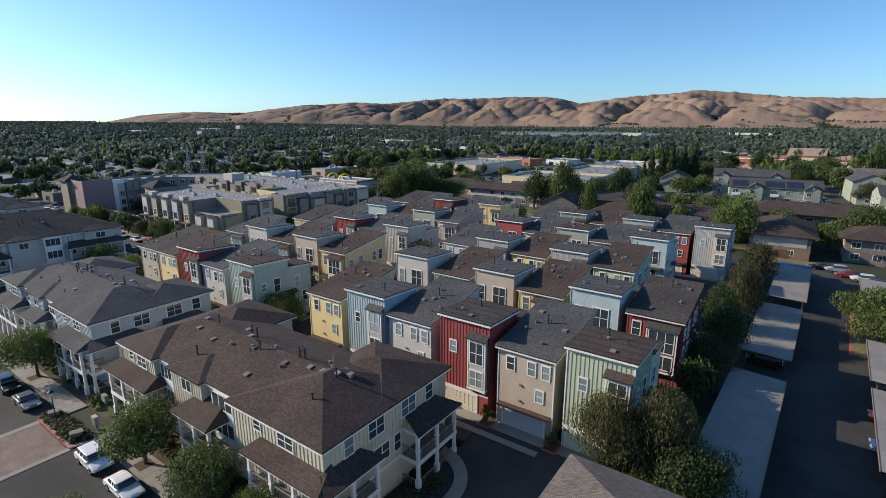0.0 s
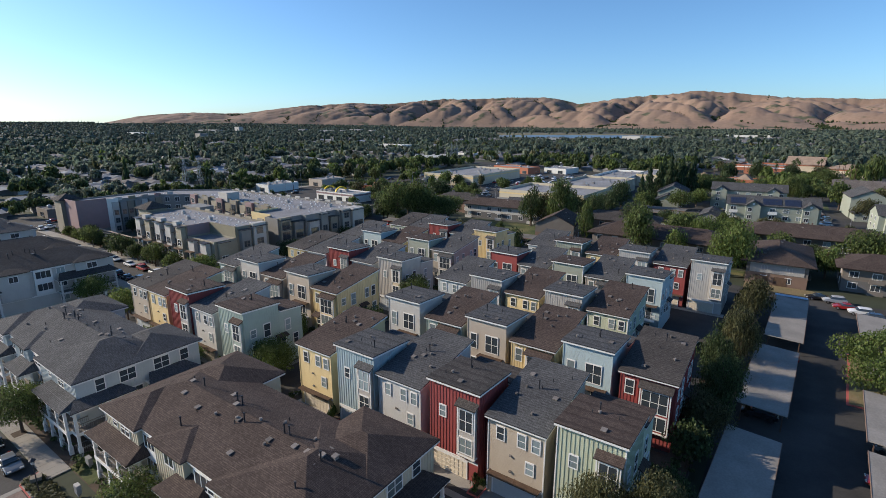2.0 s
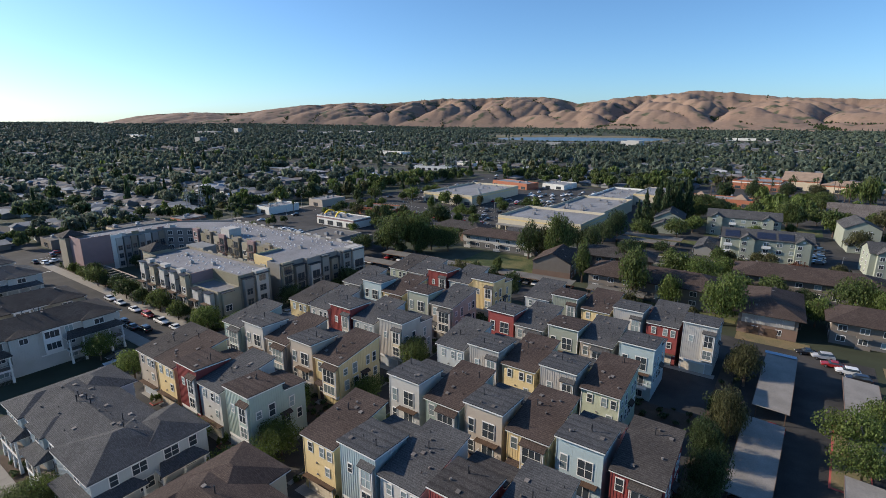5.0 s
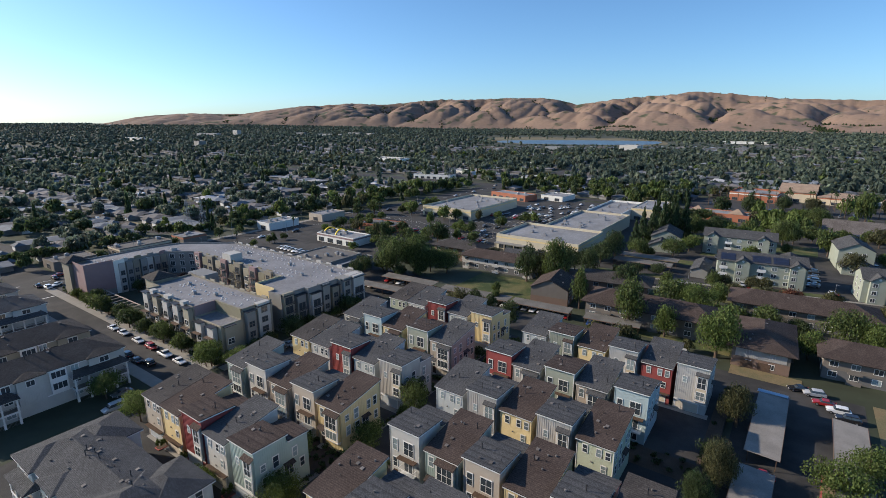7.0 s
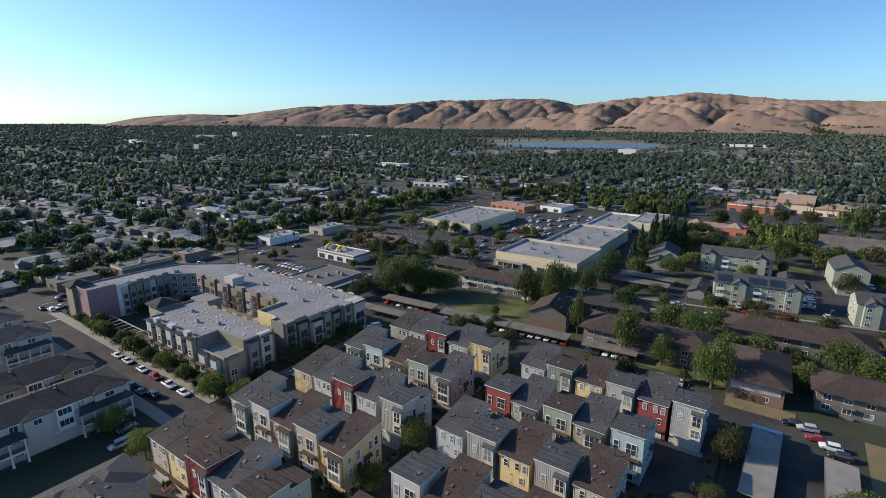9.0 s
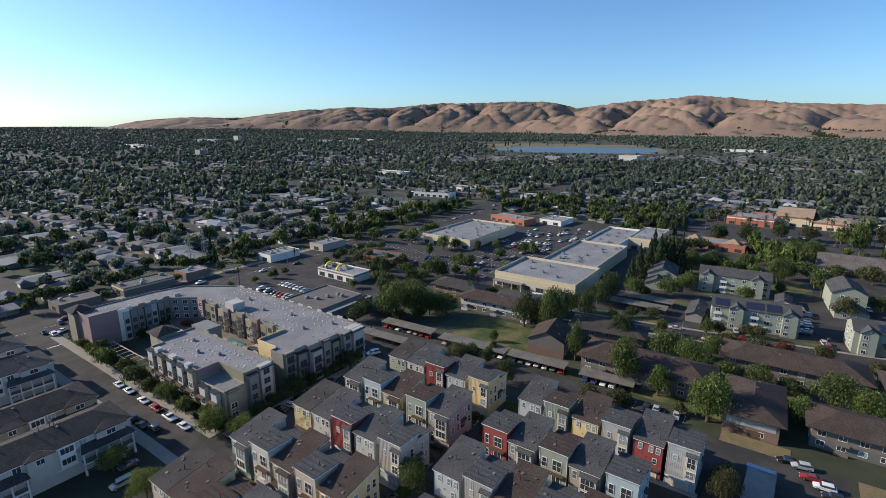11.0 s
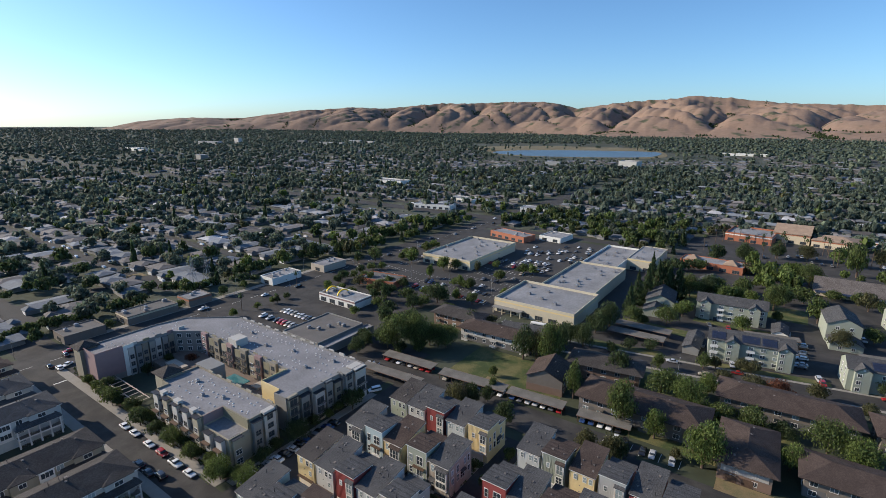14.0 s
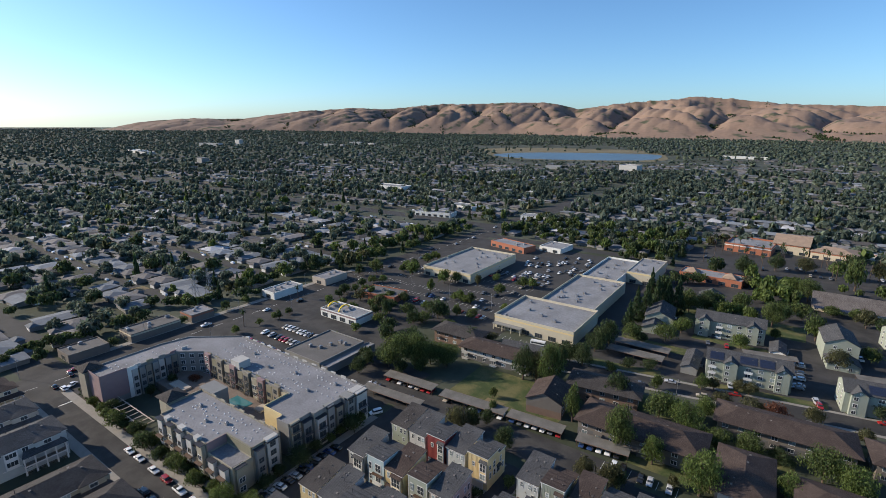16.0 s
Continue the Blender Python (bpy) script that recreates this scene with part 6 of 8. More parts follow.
for _rr in range(8):                                     # shopping centre
    for _i in range(32):
        _p = 0.03 if _i < 14 else 0.2
        if _r.random() < _p * (1.2 if _rr > 3 else 0.55) and not (-218 < -226.5 + 3.0 * _i < -173 and _rr > 2):
            car(_r.choice(("sedan", "suv", "sedan", "van", "pickup")), _r.choice(_cols), -226.5 + 3.0 * _i, 234.5 + 12 * _rr, 90)
for _rr, _n in enumerate((7, 9, 12, 12, 10, 6)):          # car park behind the shop rows
    for _i in range(16):
        if _r.random() < _n / 27:
            car(_r.choice(("sedan", "suv", "sedan")), _r.choice(("white", "silver", "white", "grey", "black")), -167 + 2.9 * _i, 313 + 13.5 * _rr + (5.4 if _r.random() < 0.4 else 0), 90)
for _rr in range(3):                                     # restaurant
    for _i in range(14):
        if _r.random() < 0.8:
            car(_r.choice(("sedan", "suv")), _r.choice(_cols), -219 + 2.9 * _i, 140 + 11 * _rr, 90)
for _i in range(10):
    if _r.random() < 0.7:
        car(_r.choice(("sedan", "suv", "pickup")), _r.choice(_cols), -137 + 2.9 * _i, 143.6, 94)
for _i in range(16):                                     # along the street of the flats
    if _r.random() < 0.5:
        _s = 62 + 12 * _i
        _c, _d = math.cos(radians(10)), math.sin(radians(10))
        car(_r.choice(("sedan", "suv", "pickup")), _r.choice(_cols), -118 + _s * _c - (1.2 if _i % 2 else 8.3) * _d, 196 + _s * _d + (1.2 if _i % 2 else 8.3) * _c, 10)
for _i in range(18):
    car(_r.choice(("sedan", "suv", "pickup")), _r.choice(_cols), _r.choice((-253.5, -246, -242.5)), 20 + 29 * _i + _r.uniform(-8, 8), 90)
for _i in range(8):
    car(_r.choice(("sedan", "suv")), _r.choice(_cols), _r.uniform(-40, 45), 225 + 3.2 * _i + _r.uniform(0, 60), 102)
for _i in range(9):
    if _i not in (2, 6):
        car(_r.choice(("sedan", "suv")), _r.choice(("white", "silver", "grey", "black")), 9.5 + (0.3 if _i % 2 else 0.0), 244 + 3.1 * _i, 4)
for _i in range(40):
    if _r.random() < 0.36:
        car(_r.choice(("sedan", "suv")), _r.choice(_cols), -56 + 2.9 * _i, _r.choice((436, 448, 452)), 90)
_bus = thing("minibus", at(-96, 219.5, 0.03, 8), "white minibus parked by the supermarket", "bus")
part("body", B().box(-3.6, 3.6, -1.1, 1.1, 0.45, 2.9), CARP["white"], _bus)
part("glasshouse", B().box(-3.3, 3.62, -1.12, 1.12, 1.6, 2.35), GLASS, _bus)
for _x in (-2.4, 2.3):
    for _y in (-1.0, 1.0):
        part("tyre", B().tube(0, 0, -0.13, 0.13, 0.45, None, 12), TYRE, _bus, "", pose(_x, _y, 0.45, 90, 0, 0))


# ---- trees ----
def leaf_cloud(rng, n, kind, size):
    """Leaf sprays in a crown of unit radius and height: arrays of corners (n*4, 3)."""
    rs = np.random.RandomState(rng)
    if kind == "cone":
        h = rs.rand(n) ** 0.8
        h = 1 - h
        h = np.sort(h)
        rad = (1 - h) * (0.75 + 0.25 * np.sin(h * 40)) * np.sqrt(rs.rand(n) * 0.6 + 0.4)
        a = rs.rand(n) * 2 * np.pi
        p = np.stack([rad * np.cos(a), rad * np.sin(a), h], -1)
        out = np.stack([np.cos(a), np.sin(a), np.full(n, 0.35)], -1)
    else:
        k = 22 if n >= 1500 else 14 if n > 200 else 6
        c = rs.normal(size=(k, 3))
        c /= np.linalg.norm(c, axis=1, keepdims=True)
        c[:, 2] = np.abs(c[:, 2]) * 1.25 - 0.45
        c *= (rs.rand(k, 1) * 0.42 + 0.33) * np.array([1, 1, 0.9]) * (0.72 if k == 6 else 1.0)
        r = rs.rand(k) * 0.17 + (0.21 if k == 22 else 0.24 if k == 14 else 0.36)
        pick = rs.choice(k, n, p=r ** 2 / (r ** 2).sum())
        d = rs.normal(size=(n, 3))
        d /= np.linalg.norm(d, axis=1, keepdims=True)
        p = c[pick] + d * r[pick][:, None] * (rs.rand(n, 1) ** (0.26 if n > 200 else 0.15))
        out = d + np.array([0, 0, 0.35])
        if n > 200:
            m = rs.rand(n) < 0.36
            e = d * (0.30 + 0.34 * rs.rand(n, 1))
            p[m] = e[m]
        p[:, 2] = p[:, 2] * 0.5 + 0.5
        p[:, 2] = np.maximum(p[:, 2], 0.03)
        if n > 800:
            # lean and stretch, so that no crown is a ball
            p[:, 0] *= 0.84 + 0.36 * rs.rand()
            p[:, :2] += (p[:, 2:3] - 0.3) * rs.uniform(-0.3, 0.3, 2)
        if kind == "tall":
            p[:, :2] *= (1.0 - 0.45 * np.abs(p[:, 2:3] - 0.4))
    out += rs.normal(size=(n, 3)) * (0.55 if n > 200 else 0.35)
    out /= np.linalg.norm(out, axis=1, keepdims=True)
    t = np.cross(out, rs.normal(size=(n, 3)))
    t /= np.linalg.norm(t, axis=1, keepdims=True)
    s = np.cross(out, t)
    z = size * (0.6 + 0.8 * rs.rand(n, 1))
    q = np.stack([p - t * z - s * z * 0.7, p + t * z * 0.8 - s * z * 0.5, p + t * z + s * z * 0.7, p - t * z * 0.7 + s * z * 0.6], 1)
    return q.reshape(-1, 3)


def quads(name, pts, material, c=4):
    """A mesh of loose facets of c corners each."""
    me = bpy.data.meshes.new(name)
    n = len(pts) // c
    me.vertices.add(c * n)
    me.loops.add(c * n)
    me.polygons.add(n)
    me.vertices.foreach_set("co", np.ascontiguousarray(pts, dtype=np.float32).ravel())
    me.loops.foreach_set("vertex_index", np.arange(c * n, dtype=np.int32))
    me.polygons.foreach_set("loop_start", np.arange(0, c * n, c, dtype=np.int32))
    me.materials.append(material)
    me.update(calc_edges=True)
    me.validate()
    return me


_crown, _trunk = {}, {}


def trunk_mesh(seed):
    if seed not in _trunk:
        rng = random.Random(seed)
        b = B()
        b.tube(0, 0, 0, 0.32, 0.030, 0.022, 8)
        b.tube(0, 0, 0.32, 0.62, 0.022, 0.010, 7, 0, 0.02, 0.01)
        for i in range(7):
            a = i * 2.4 + rng.random()
            z = 0.28 + 0.05 * i
            l = rng.uniform(0.12, 0.2)
            b.tube(0, 0, z, z + rng.uniform(0.12, 0.22), 0.012, 0.004, 5, 0, l * math.cos(a), l * math.sin(a))
        _trunk[seed] = b.mesh("trunk", BARK)
    return _trunk[seed]


# the two far entries name greens with haze mixed in, round crowns and bushes too
WORDS = {"green": "leafy green", "dark": "dark green", "bright": "bright green", "rust": "brownish olive", "conifer": "dark conifer", "red": "reddish-leaved", "far": "grey-green", "hazed_dark": "dark conifer"}


def tree(u, v, h, r, leaf="green", shape="round", n=900, seed=0, low=0.02):
    t = thing("tree", at(u, v, 1.0 if -105 < u < -6.6 and 42 < v < 132 else 0.0, seed * 47 % 360), f"{WORDS[leaf]} tree with an uneven crown", "tree", "trees of the quarter")
    key = (leaf, shape, n, seed % 6)
    if key not in _crown:
        _crown[key] = quads("crown", leaf_cloud(seed % 6 + 7, n, {"round": "round", "tall": "tall", "cone": "cone"}[shape], 0.9 / math.sqrt(n) * (1.7 if shape == "cone" else (1.45 if shape == "tall" else 1.55) if n >= 2000 else 1.65)), LEAF[leaf])
    low = -0.10 if shape == "tall" else -0.07 if v > 134 else low
    tr = part("trunk", trunk_mesh(seed % 3), None, t)
    tr.scale = (h * 0.8, h * 0.8, h)
    c = part("crown", _crown[key], None, t)
    c.location = (0, 0, h * low)
    c.scale = (r * 1.15, r * 1.15, h * (1 - low))
    return t


NEAR_TREES = []                                          # u, v, height, radius, leaf, shape, sprays
NEAR_TREES += [(-50, 18.4, 8.2, 4.9, "green", "round", 11500), (-80.8, 18.6, 8.6, 4.8, "green", "round", 11500), (-39.4, 18.6, 7.0, 4.3, "green", "round", 11500), (-43.0, 9.0, 6.6, 2.6, "bright", "round", 9000), (-64.3, 46.8, 8.0, 4.2, "bright", "round", 9000), (-112.0, 45.2, 8.4, 4.0, "bright", "round", 4200), (-33, 19.5, 5.2, 2.2, "bright", "round", 9000), (-11.2, 42.4, 11.6, 4, "rust", "tall", 13000), (-7.2, 43.5, 12.6, 4.4, "rust", "tall", 13000), (-4, 42, 9, 4, "dark", "round", 9000), (-7, 38.5, 5.6, 2.8, "green", "round", 9000), (-10.6, 40.2, 5.2, 2.8, "dark", "round", 4200), (-4.2, 39, 5, 2.6, "dark", "round", 4200), (-6.8, 84, 11, 3.8, "dark", "tall", 9000), (-5.0, 93, 14.5, 4.2, "rust", "tall", 9000), (-6.4, 97.5, 9.5, 3.4, "dark", "round", 4200), (-4.6, 118.6, 12.5, 3.6, "rust", "tall", 4200), (-5.6, 75.5, 12.6, 3.8, "dark", "tall", 9000)]
NEAR_TREES += [(-7.2, 102, 4.5, 2.2, "dark", "round", 1500), (-6.4, 68, 8.6, 3.8, "rust", "round", 9000), (-7, 61, 6.6, 3, "dark", "round", 1500), (-6, 125, 8, 3, "dark", "round", 1500), (-7.2, 52, 6, 2.6, "dark", "round", 4200), (12.6, 104, 9.6, 5.4, "bright", "round", 4200), (13.4, 95, 8.2, 4.4, "bright", "round", 4200), (17, 112, 9, 4.6, "bright", "round", 4200), (-71, 55.8, 7.6, 3.4, "bright", "round", 4200), (-79, 40.6, 7, 3.2, "bright", "round", 4200), (-63.2, 41, 7.8, 3.6, "bright", "round", 4200), (-66.8, 39.5, 7, 3.2, "bright", "round", 4200), (-128.6, 45, 8, 4.2, "bright", "round", 4200), (-115, 47, 7, 3.8, "bright", "round", 4200)]
NEAR_TREES += [(-114, 72, 5.2, 3, "bright", "round", 4200), (-124.4, 67.6, 7, 3.4, "green", "round", 4200), (-119, 71.5, 6, 2.6, "green", "round", 4200), (-152, 69, 6, 2.8, "dark", "round", 1500), (-199, 68.5, 6, 3.2, "green", "round", 1500), (-174, 68.8, 6, 2.8, "dark", "round", 1500), (-187, 69, 5, 2.2, "dark", "round", 1500), (-162, 70, 4.6, 2.2, "dark", "round", 1500), (-137, 70, 5, 2.4, "dark", "round", 1500), (-63.4, 66, 7.4, 3.6, "bright", "round", 4200), (-63.8, 81.6, 10, 4.6, "green", "round", 4200), (-63.6, 78, 4.6, 2.2, "green", "round", 1500), (-58.4, 57.6, 7.8, 3.4, "bright", "round", 4200), (-104.8, 60, 3.4, 1.4, "green", "round", 1500)]
NEAR_TREES += [(-122, 95, 5.6, 2.6, "dark", "round", 1500), (-121.5, 112, 5.2, 2.2, "green", "round", 1500), (-120.6, 121, 6, 2.6, "green", "round", 1500), (-70.5, 124.6, 4.2, 2.2, "rust", "round", 900), (-66, 113, 4.2, 2, "dark", "round", 900), (-60.5, 108, 4.6, 2.2, "green", "round", 900), (-60, 122, 5, 2.4, "green", "round", 900), (-155, 70.8, 5.6, 2.6, "dark", "round", 1500), (-168, 70.6, 5.4, 2.6, "green", "round", 1500), (-145, 70.8, 5, 2.4, "dark", "round", 1500), (-131.5, 70.6, 5.6, 2.6, "green", "round", 1500), (-181, 70.6, 5, 2.4, "rust", "round", 1500), (-193, 70.6, 5.6, 2.6, "green", "round", 1500), (-206, 69.6, 5.2, 2.4, "green", "round", 1500)]
NEAR_TREES += [(-214, 69.4, 5, 2.4, "green", "round", 1500), (-121.4, 86, 5.4, 2.4, "dark", "round", 1500), (-121, 101, 6, 2.6, "dark", "round", 1500), (-121, 107, 5, 2.2, "green", "round", 1500), (-123.4, 68.6, 9, 4.6, "bright", "round", 4200), (-114.6, 71, 8, 4.2, "bright", "round", 4200), (-148.8, 68.4, 8.5, 4, "green", "round", 4200), (-169.2, 68, 8, 4.2, "dark", "round", 1500), (-190.7, 68.2, 8, 4.4, "green", "round", 1500), (-120, 92.8, 9, 4.6, "dark", "round", 4200), (-118.6, 115.8, 9, 4.6, "dark", "round", 1500), (-120.2, 80.4, 6, 3, "dark", "round", 1500), (-159.5, 68.4, 6.4, 3, "dark", "round", 1500), (-138.5, 68.4, 7, 3.2, "green", "round", 1500)]
NEAR_TREES += [(-180, 70, 6.6, 3.4, "dark", "round", 1500), (-203, 72, 7, 3.4, "dark", "round", 1500), (-232.6, 92, 7, 3.6, "bright", "round", 1500), (-231, 102, 7, 3.6, "bright", "round", 1500), (-230, 114, 7, 3.6, "bright", "round", 1500), (-224, 124, 7.4, 3.8, "bright", "round", 1500), (-212, 131, 7.4, 4, "bright", "round", 1500), (-198, 130.5, 6.4, 3.4, "green", "round", 1500), (-204, 95, 7, 2.6, "dark", "round", 1500), (-196, 101, 7, 2.8, "red", "round", 1500), (-203, 86, 6.4, 2.6, "dark", "round", 1500), (-229, 96, 5.5, 2.4, "bright", "round", 1500), (-228, 108, 6, 2.8, "bright", "round", 1500), (-222, 120, 6, 2.8, "bright", "round", 1500)]
NEAR_TREES += [(-208, 128.5, 6, 3, "bright", "round", 1500), (-230, 84, 5, 2.2, "dark", "round", 1500)]
# trees round the flats, the carports and the shops
NEAR_TREES += [(-136.7, 161.3, 19.6, 7.7, "green", "round", 4200), (-130.7, 166.8, 20.5, 7.2, "green", "round", 4200), (-141.6, 160.4, 13.8, 5.3, "dark", "round", 2600), (-127.8, 173.5, 13.1, 6.4, "green", "round", 2600), (-120.3, 175.5, 12.5, 6.6, "green", "round", 2600), (-145.5, 178.9, 14.1, 5.2, "dark", "round", 2600), (-151.4, 156.8, 7.6, 3.4, "dark", "round", 1500), (-149.1, 148.6, 8.7, 3.3, "dark", "round", 1500), (-142.6, 209.9, 6.7, 4.6, "green", "round", 1500), (-124.3, 203.3, 10.6, 4.2, "dark", "tall", 1500), (-160.2, 209.7, 7.3, 4.2, "green", "round", 1500), (-117.7, 210.4, 5.8, 2.9, "rust", "round", 1500), (-103.4, 205.7, 7.6, 2.8, "dark", "round", 1500), (-87.1, 185.3, 18.2, 4.3, "dark", "tall", 4200)]
NEAR_TREES += [(-81.7, 186.7, 16.0, 3.8, "rust", "tall", 2600), (-75.5, 186.6, 24.0, 5.2, "green", "tall", 4200), (-76.6, 200.1, 16.2, 3.2, "dark", "tall", 2600), (-89.2, 138.9, 11.8, 3.5, "rust", "tall", 2600), (-85.6, 142.3, 10.5, 2.5, "dark", "tall", 2600), (-82.7, 147.8, 7.4, 2.2, "dark", "tall", 2600), (-71, 138.5, 10.4, 3.5, "dark", "tall", 2600), (-43.4, 139.8, 9.7, 2.9, "rust", "tall", 2600), (-36.3, 140.6, 10.3, 3.3, "rust", "tall", 2600), (-34, 141.6, 9.5, 2.5, "dark", "tall", 2600), (-84.9, 156.1, 6.0, 1.6, "green", "round", 1500), (-90.3, 165.1, 5.5, 1.5, "green", "round", 900), (-66.6, 270.4, 14.6, 3.1, "conifer", "cone", 1500), (-66, 282.5, 18.6, 4.1, "conifer", "cone", 1500)]
NEAR_TREES += [(-62.9, 290.9, 20.3, 4.5, "conifer", "cone", 1500), (-59, 297.8, 21.8, 4.9, "conifer", "cone", 1500), (-53.7, 301.6, 20.5, 4.9, "conifer", "cone", 1500), (-49.2, 304.8, 22.5, 4.2, "conifer", "cone", 1500), (-65.4, 311.3, 22.1, 4.1, "conifer", "cone", 1500), (-59.7, 317.6, 22.2, 4.3, "dark", "tall", 1500), (-66.9, 237.7, 17.2, 4.9, "dark", "tall", 2600), (-71.2, 230, 12.9, 4.3, "dark", "tall", 2600), (-70.7, 212, 12.8, 4.8, "dark", "round", 2600), (-77, 213, 11.3, 3.5, "dark", "round", 2600), (-72.9, 241.4, 9.5, 3.2, "dark", "round", 1500), (-59.7, 254, 10.5, 4.4, "green", "round", 2600), (-45.8, 260.6, 11.0, 4.8, "green", "round", 2600), (-41.6, 277.2, 10.7, 3.6, "bright", "round", 1500)]
NEAR_TREES += [(-55.5, 253.7, 6.1, 2.5, "dark", "round", 1500), (-44.3, 312.6, 15.2, 6.3, "green", "round", 1500), (-36.8, 317.9, 15.2, 6.3, "dark", "round", 1500), (-33.1, 325, 12.6, 5.7, "green", "round", 1500), (-27.3, 312, 12.1, 5.1, "bright", "round", 1500), (-21.5, 320.3, 10.2, 4.3, "bright", "round", 1500), (-13.9, 313.5, 10.6, 4.5, "bright", "round", 1500), (-19.5, 334.7, 11.9, 4.8, "green", "round", 1500), (-3.4, 313.4, 18.0, 6.4, "green", "round", 1500), (1.2, 326.2, 11.6, 4.5, "dark", "round", 1500), (12, 373.3, 16.7, 6.3, "green", "round", 1500), (9.6, 336.1, 11.1, 6.0, "green", "round", 1500), (15.6, 305.8, 15.5, 5.4, "green", "round", 1500), (-14.1, 273.6, 8.9, 3.7, "bright", "round", 1500)]
NEAR_TREES += [(-1, 295.7, 7.4, 2.5, "green", "round", 1500), (22.9, 274.5, 11.5, 4.6, "rust", "round", 2600), (36.4, 290.7, 9.0, 3.9, "green", "round", 1500), (37.9, 340.8, 11.9, 4.8, "rust", "round", 1500), (34.4, 349.8, 8.3, 3.6, "green", "round", 1500), (23.1, 351.9, 6.8, 4.6, "green", "round", 1500), (45.2, 330.2, 12.3, 4.1, "dark", "round", 1500), (-58.1, 213.2, 6.0, 1.9, "green", "round", 900), (-53, 222, 5.6, 2.2, "dark", "round", 900), (-45.3, 225.5, 6.3, 2.7, "dark", "round", 1500), (-38.5, 209.5, 7.7, 2.5, "green", "round", 1500), (-23.2, 220.3, 8.2, 2.7, "green", "round", 1500), (-19, 223.3, 6.7, 2.0, "rust", "round", 900), (-17.2, 239.1, 5.4, 1.9, "dark", "round", 900)]
NEAR_TREES += [(-10.5, 226.6, 6.4, 2.4, "rust", "round", 1500), (-6.6, 226.7, 7.1, 2.2, "rust", "round", 1500), (-48.5, 190.7, 14.7, 4.0, "dark", "tall", 2600), (-58.2, 167.8, 17.6, 2.4, "green", "tall", 2600), (-39.4, 160.9, 19.3, 5.2, "green", "tall", 4200), (-28.1, 159.7, 12.3, 3.0, "bright", "tall", 2600), (-32.6, 188.6, 12.2, 5.6, "green", "round", 2600), (-22.9, 186.8, 12.5, 6.6, "bright", "round", 4200), (-18.4, 198.7, 9.9, 3.0, "bright", "round", 2600), (-13.1, 153, 17.7, 6.3, "bright", "tall", 4200), (-12.6, 182.2, 8.3, 3.9, "green", "round", 2600), (-3.6, 182.7, 9.8, 4.5, "green", "round", 2600), (-14.3, 211, 7.3, 3.1, "rust", "round", 1500), (-3.9, 211.3, 7.6, 3.4, "rust", "round", 1500)]
NEAR_TREES += [(3.2, 211.8, 7.8, 3.4, "red", "round", 1500), (14.9, 217, 7.9, 2.9, "rust", "round", 1500), (29.3, 211.9, 7.5, 2.9, "rust", "round", 1500), (16.9, 180.7, 13.9, 5.6, "green", "round", 4200), (24.5, 178, 12.0, 5.4, "bright", "round", 4200), (7.9, 166.2, 10.1, 3.1, "bright", "round", 2600), (5.5, 183.6, 6.3, 2.9, "dark", "round", 2600), (-20.3, 152.5, 4.8, 1.6, "rust", "round", 900), (35.4, 234.7, 7.1, 3.2, "dark", "round", 1500), (-61.4, 363.1, 10.0, 4.8, "dark", "round", 900), (-54.8, 367.8, 9.2, 4.8, "dark", "round", 900), (-48.4, 373.8, 9.7, 4.8, "green", "round", 900), (-42.8, 403.4, 16.1, 5.4, "dark", "round", 900), (-24.9, 409.4, 17.5, 7.3, "dark", "round", 900)]
NEAR_TREES += [(-7.9, 438.5, 13.8, 6.7, "dark", "round", 900), (10.9, 444.9, 13.7, 6.6, "rust", "round", 900), (28.5, 440.8, 14.8, 4.9, "bright", "round", 900), (37.1, 414.4, 25.9, 5.2, "green", "round", 900), (38.6, 468, 15.9, 5.1, "dark", "round", 900), (-20.9, 384.5, 8.7, 5.0, "rust", "round", 900), (52, 448.2, 16.1, 4.5, "rust", "round", 900), (-11.3, 374.7, 9.5, 3.4, "green", "round", 900), (-157.2, 219.8, 13.8, 7.2, "dark", "round", 1500), (-219.4, 274.6, 12.6, 5.4, "bright", "round", 900), (-190.5, 273, 12.1, 4.8, "bright", "round", 900), (-187.6, 253.6, 11.1, 2.8, "bright", "round", 900), (-185.6, 279.5, 8.9, 4.1, "green", "round", 900), (-193.4, 211.2, 9.9, 3.1, "rust", "round", 900)]
NEAR_TREES += [(-181.9, 204.3, 12.5, 3.6, "dark", "round", 900), (-199.6, 210.2, 7.1, 2.8, "green", "round", 900), (-244.4, 263.6, 13.2, 4.7, "green", "round", 900), (-250.2, 252.7, 11.0, 4.3, "dark", "round", 900), (-169.4, 282.1, 9.6, 2.8, "rust", "round", 900), (-228.4, 167.2, 7.1, 1.8, "dark", "round", 900)]
for _i, (_u, _v, _h, _rr, _lf, _sh, _n) in enumerate(NEAR_TREES):
    tree(_u, _v, _h * (1.06 if _v > 134 else 1.0), _rr * ((1.4 if _rr < 4.5 else 1.22 if _rr < 6.5 else 1.08) if _v > 134 and _u > -168 else 1.0), _lf, _sh, 2000 if _n == 1500 and 145 < _v < 310 else 6000 if _rr > 6.2 else _n, _i)

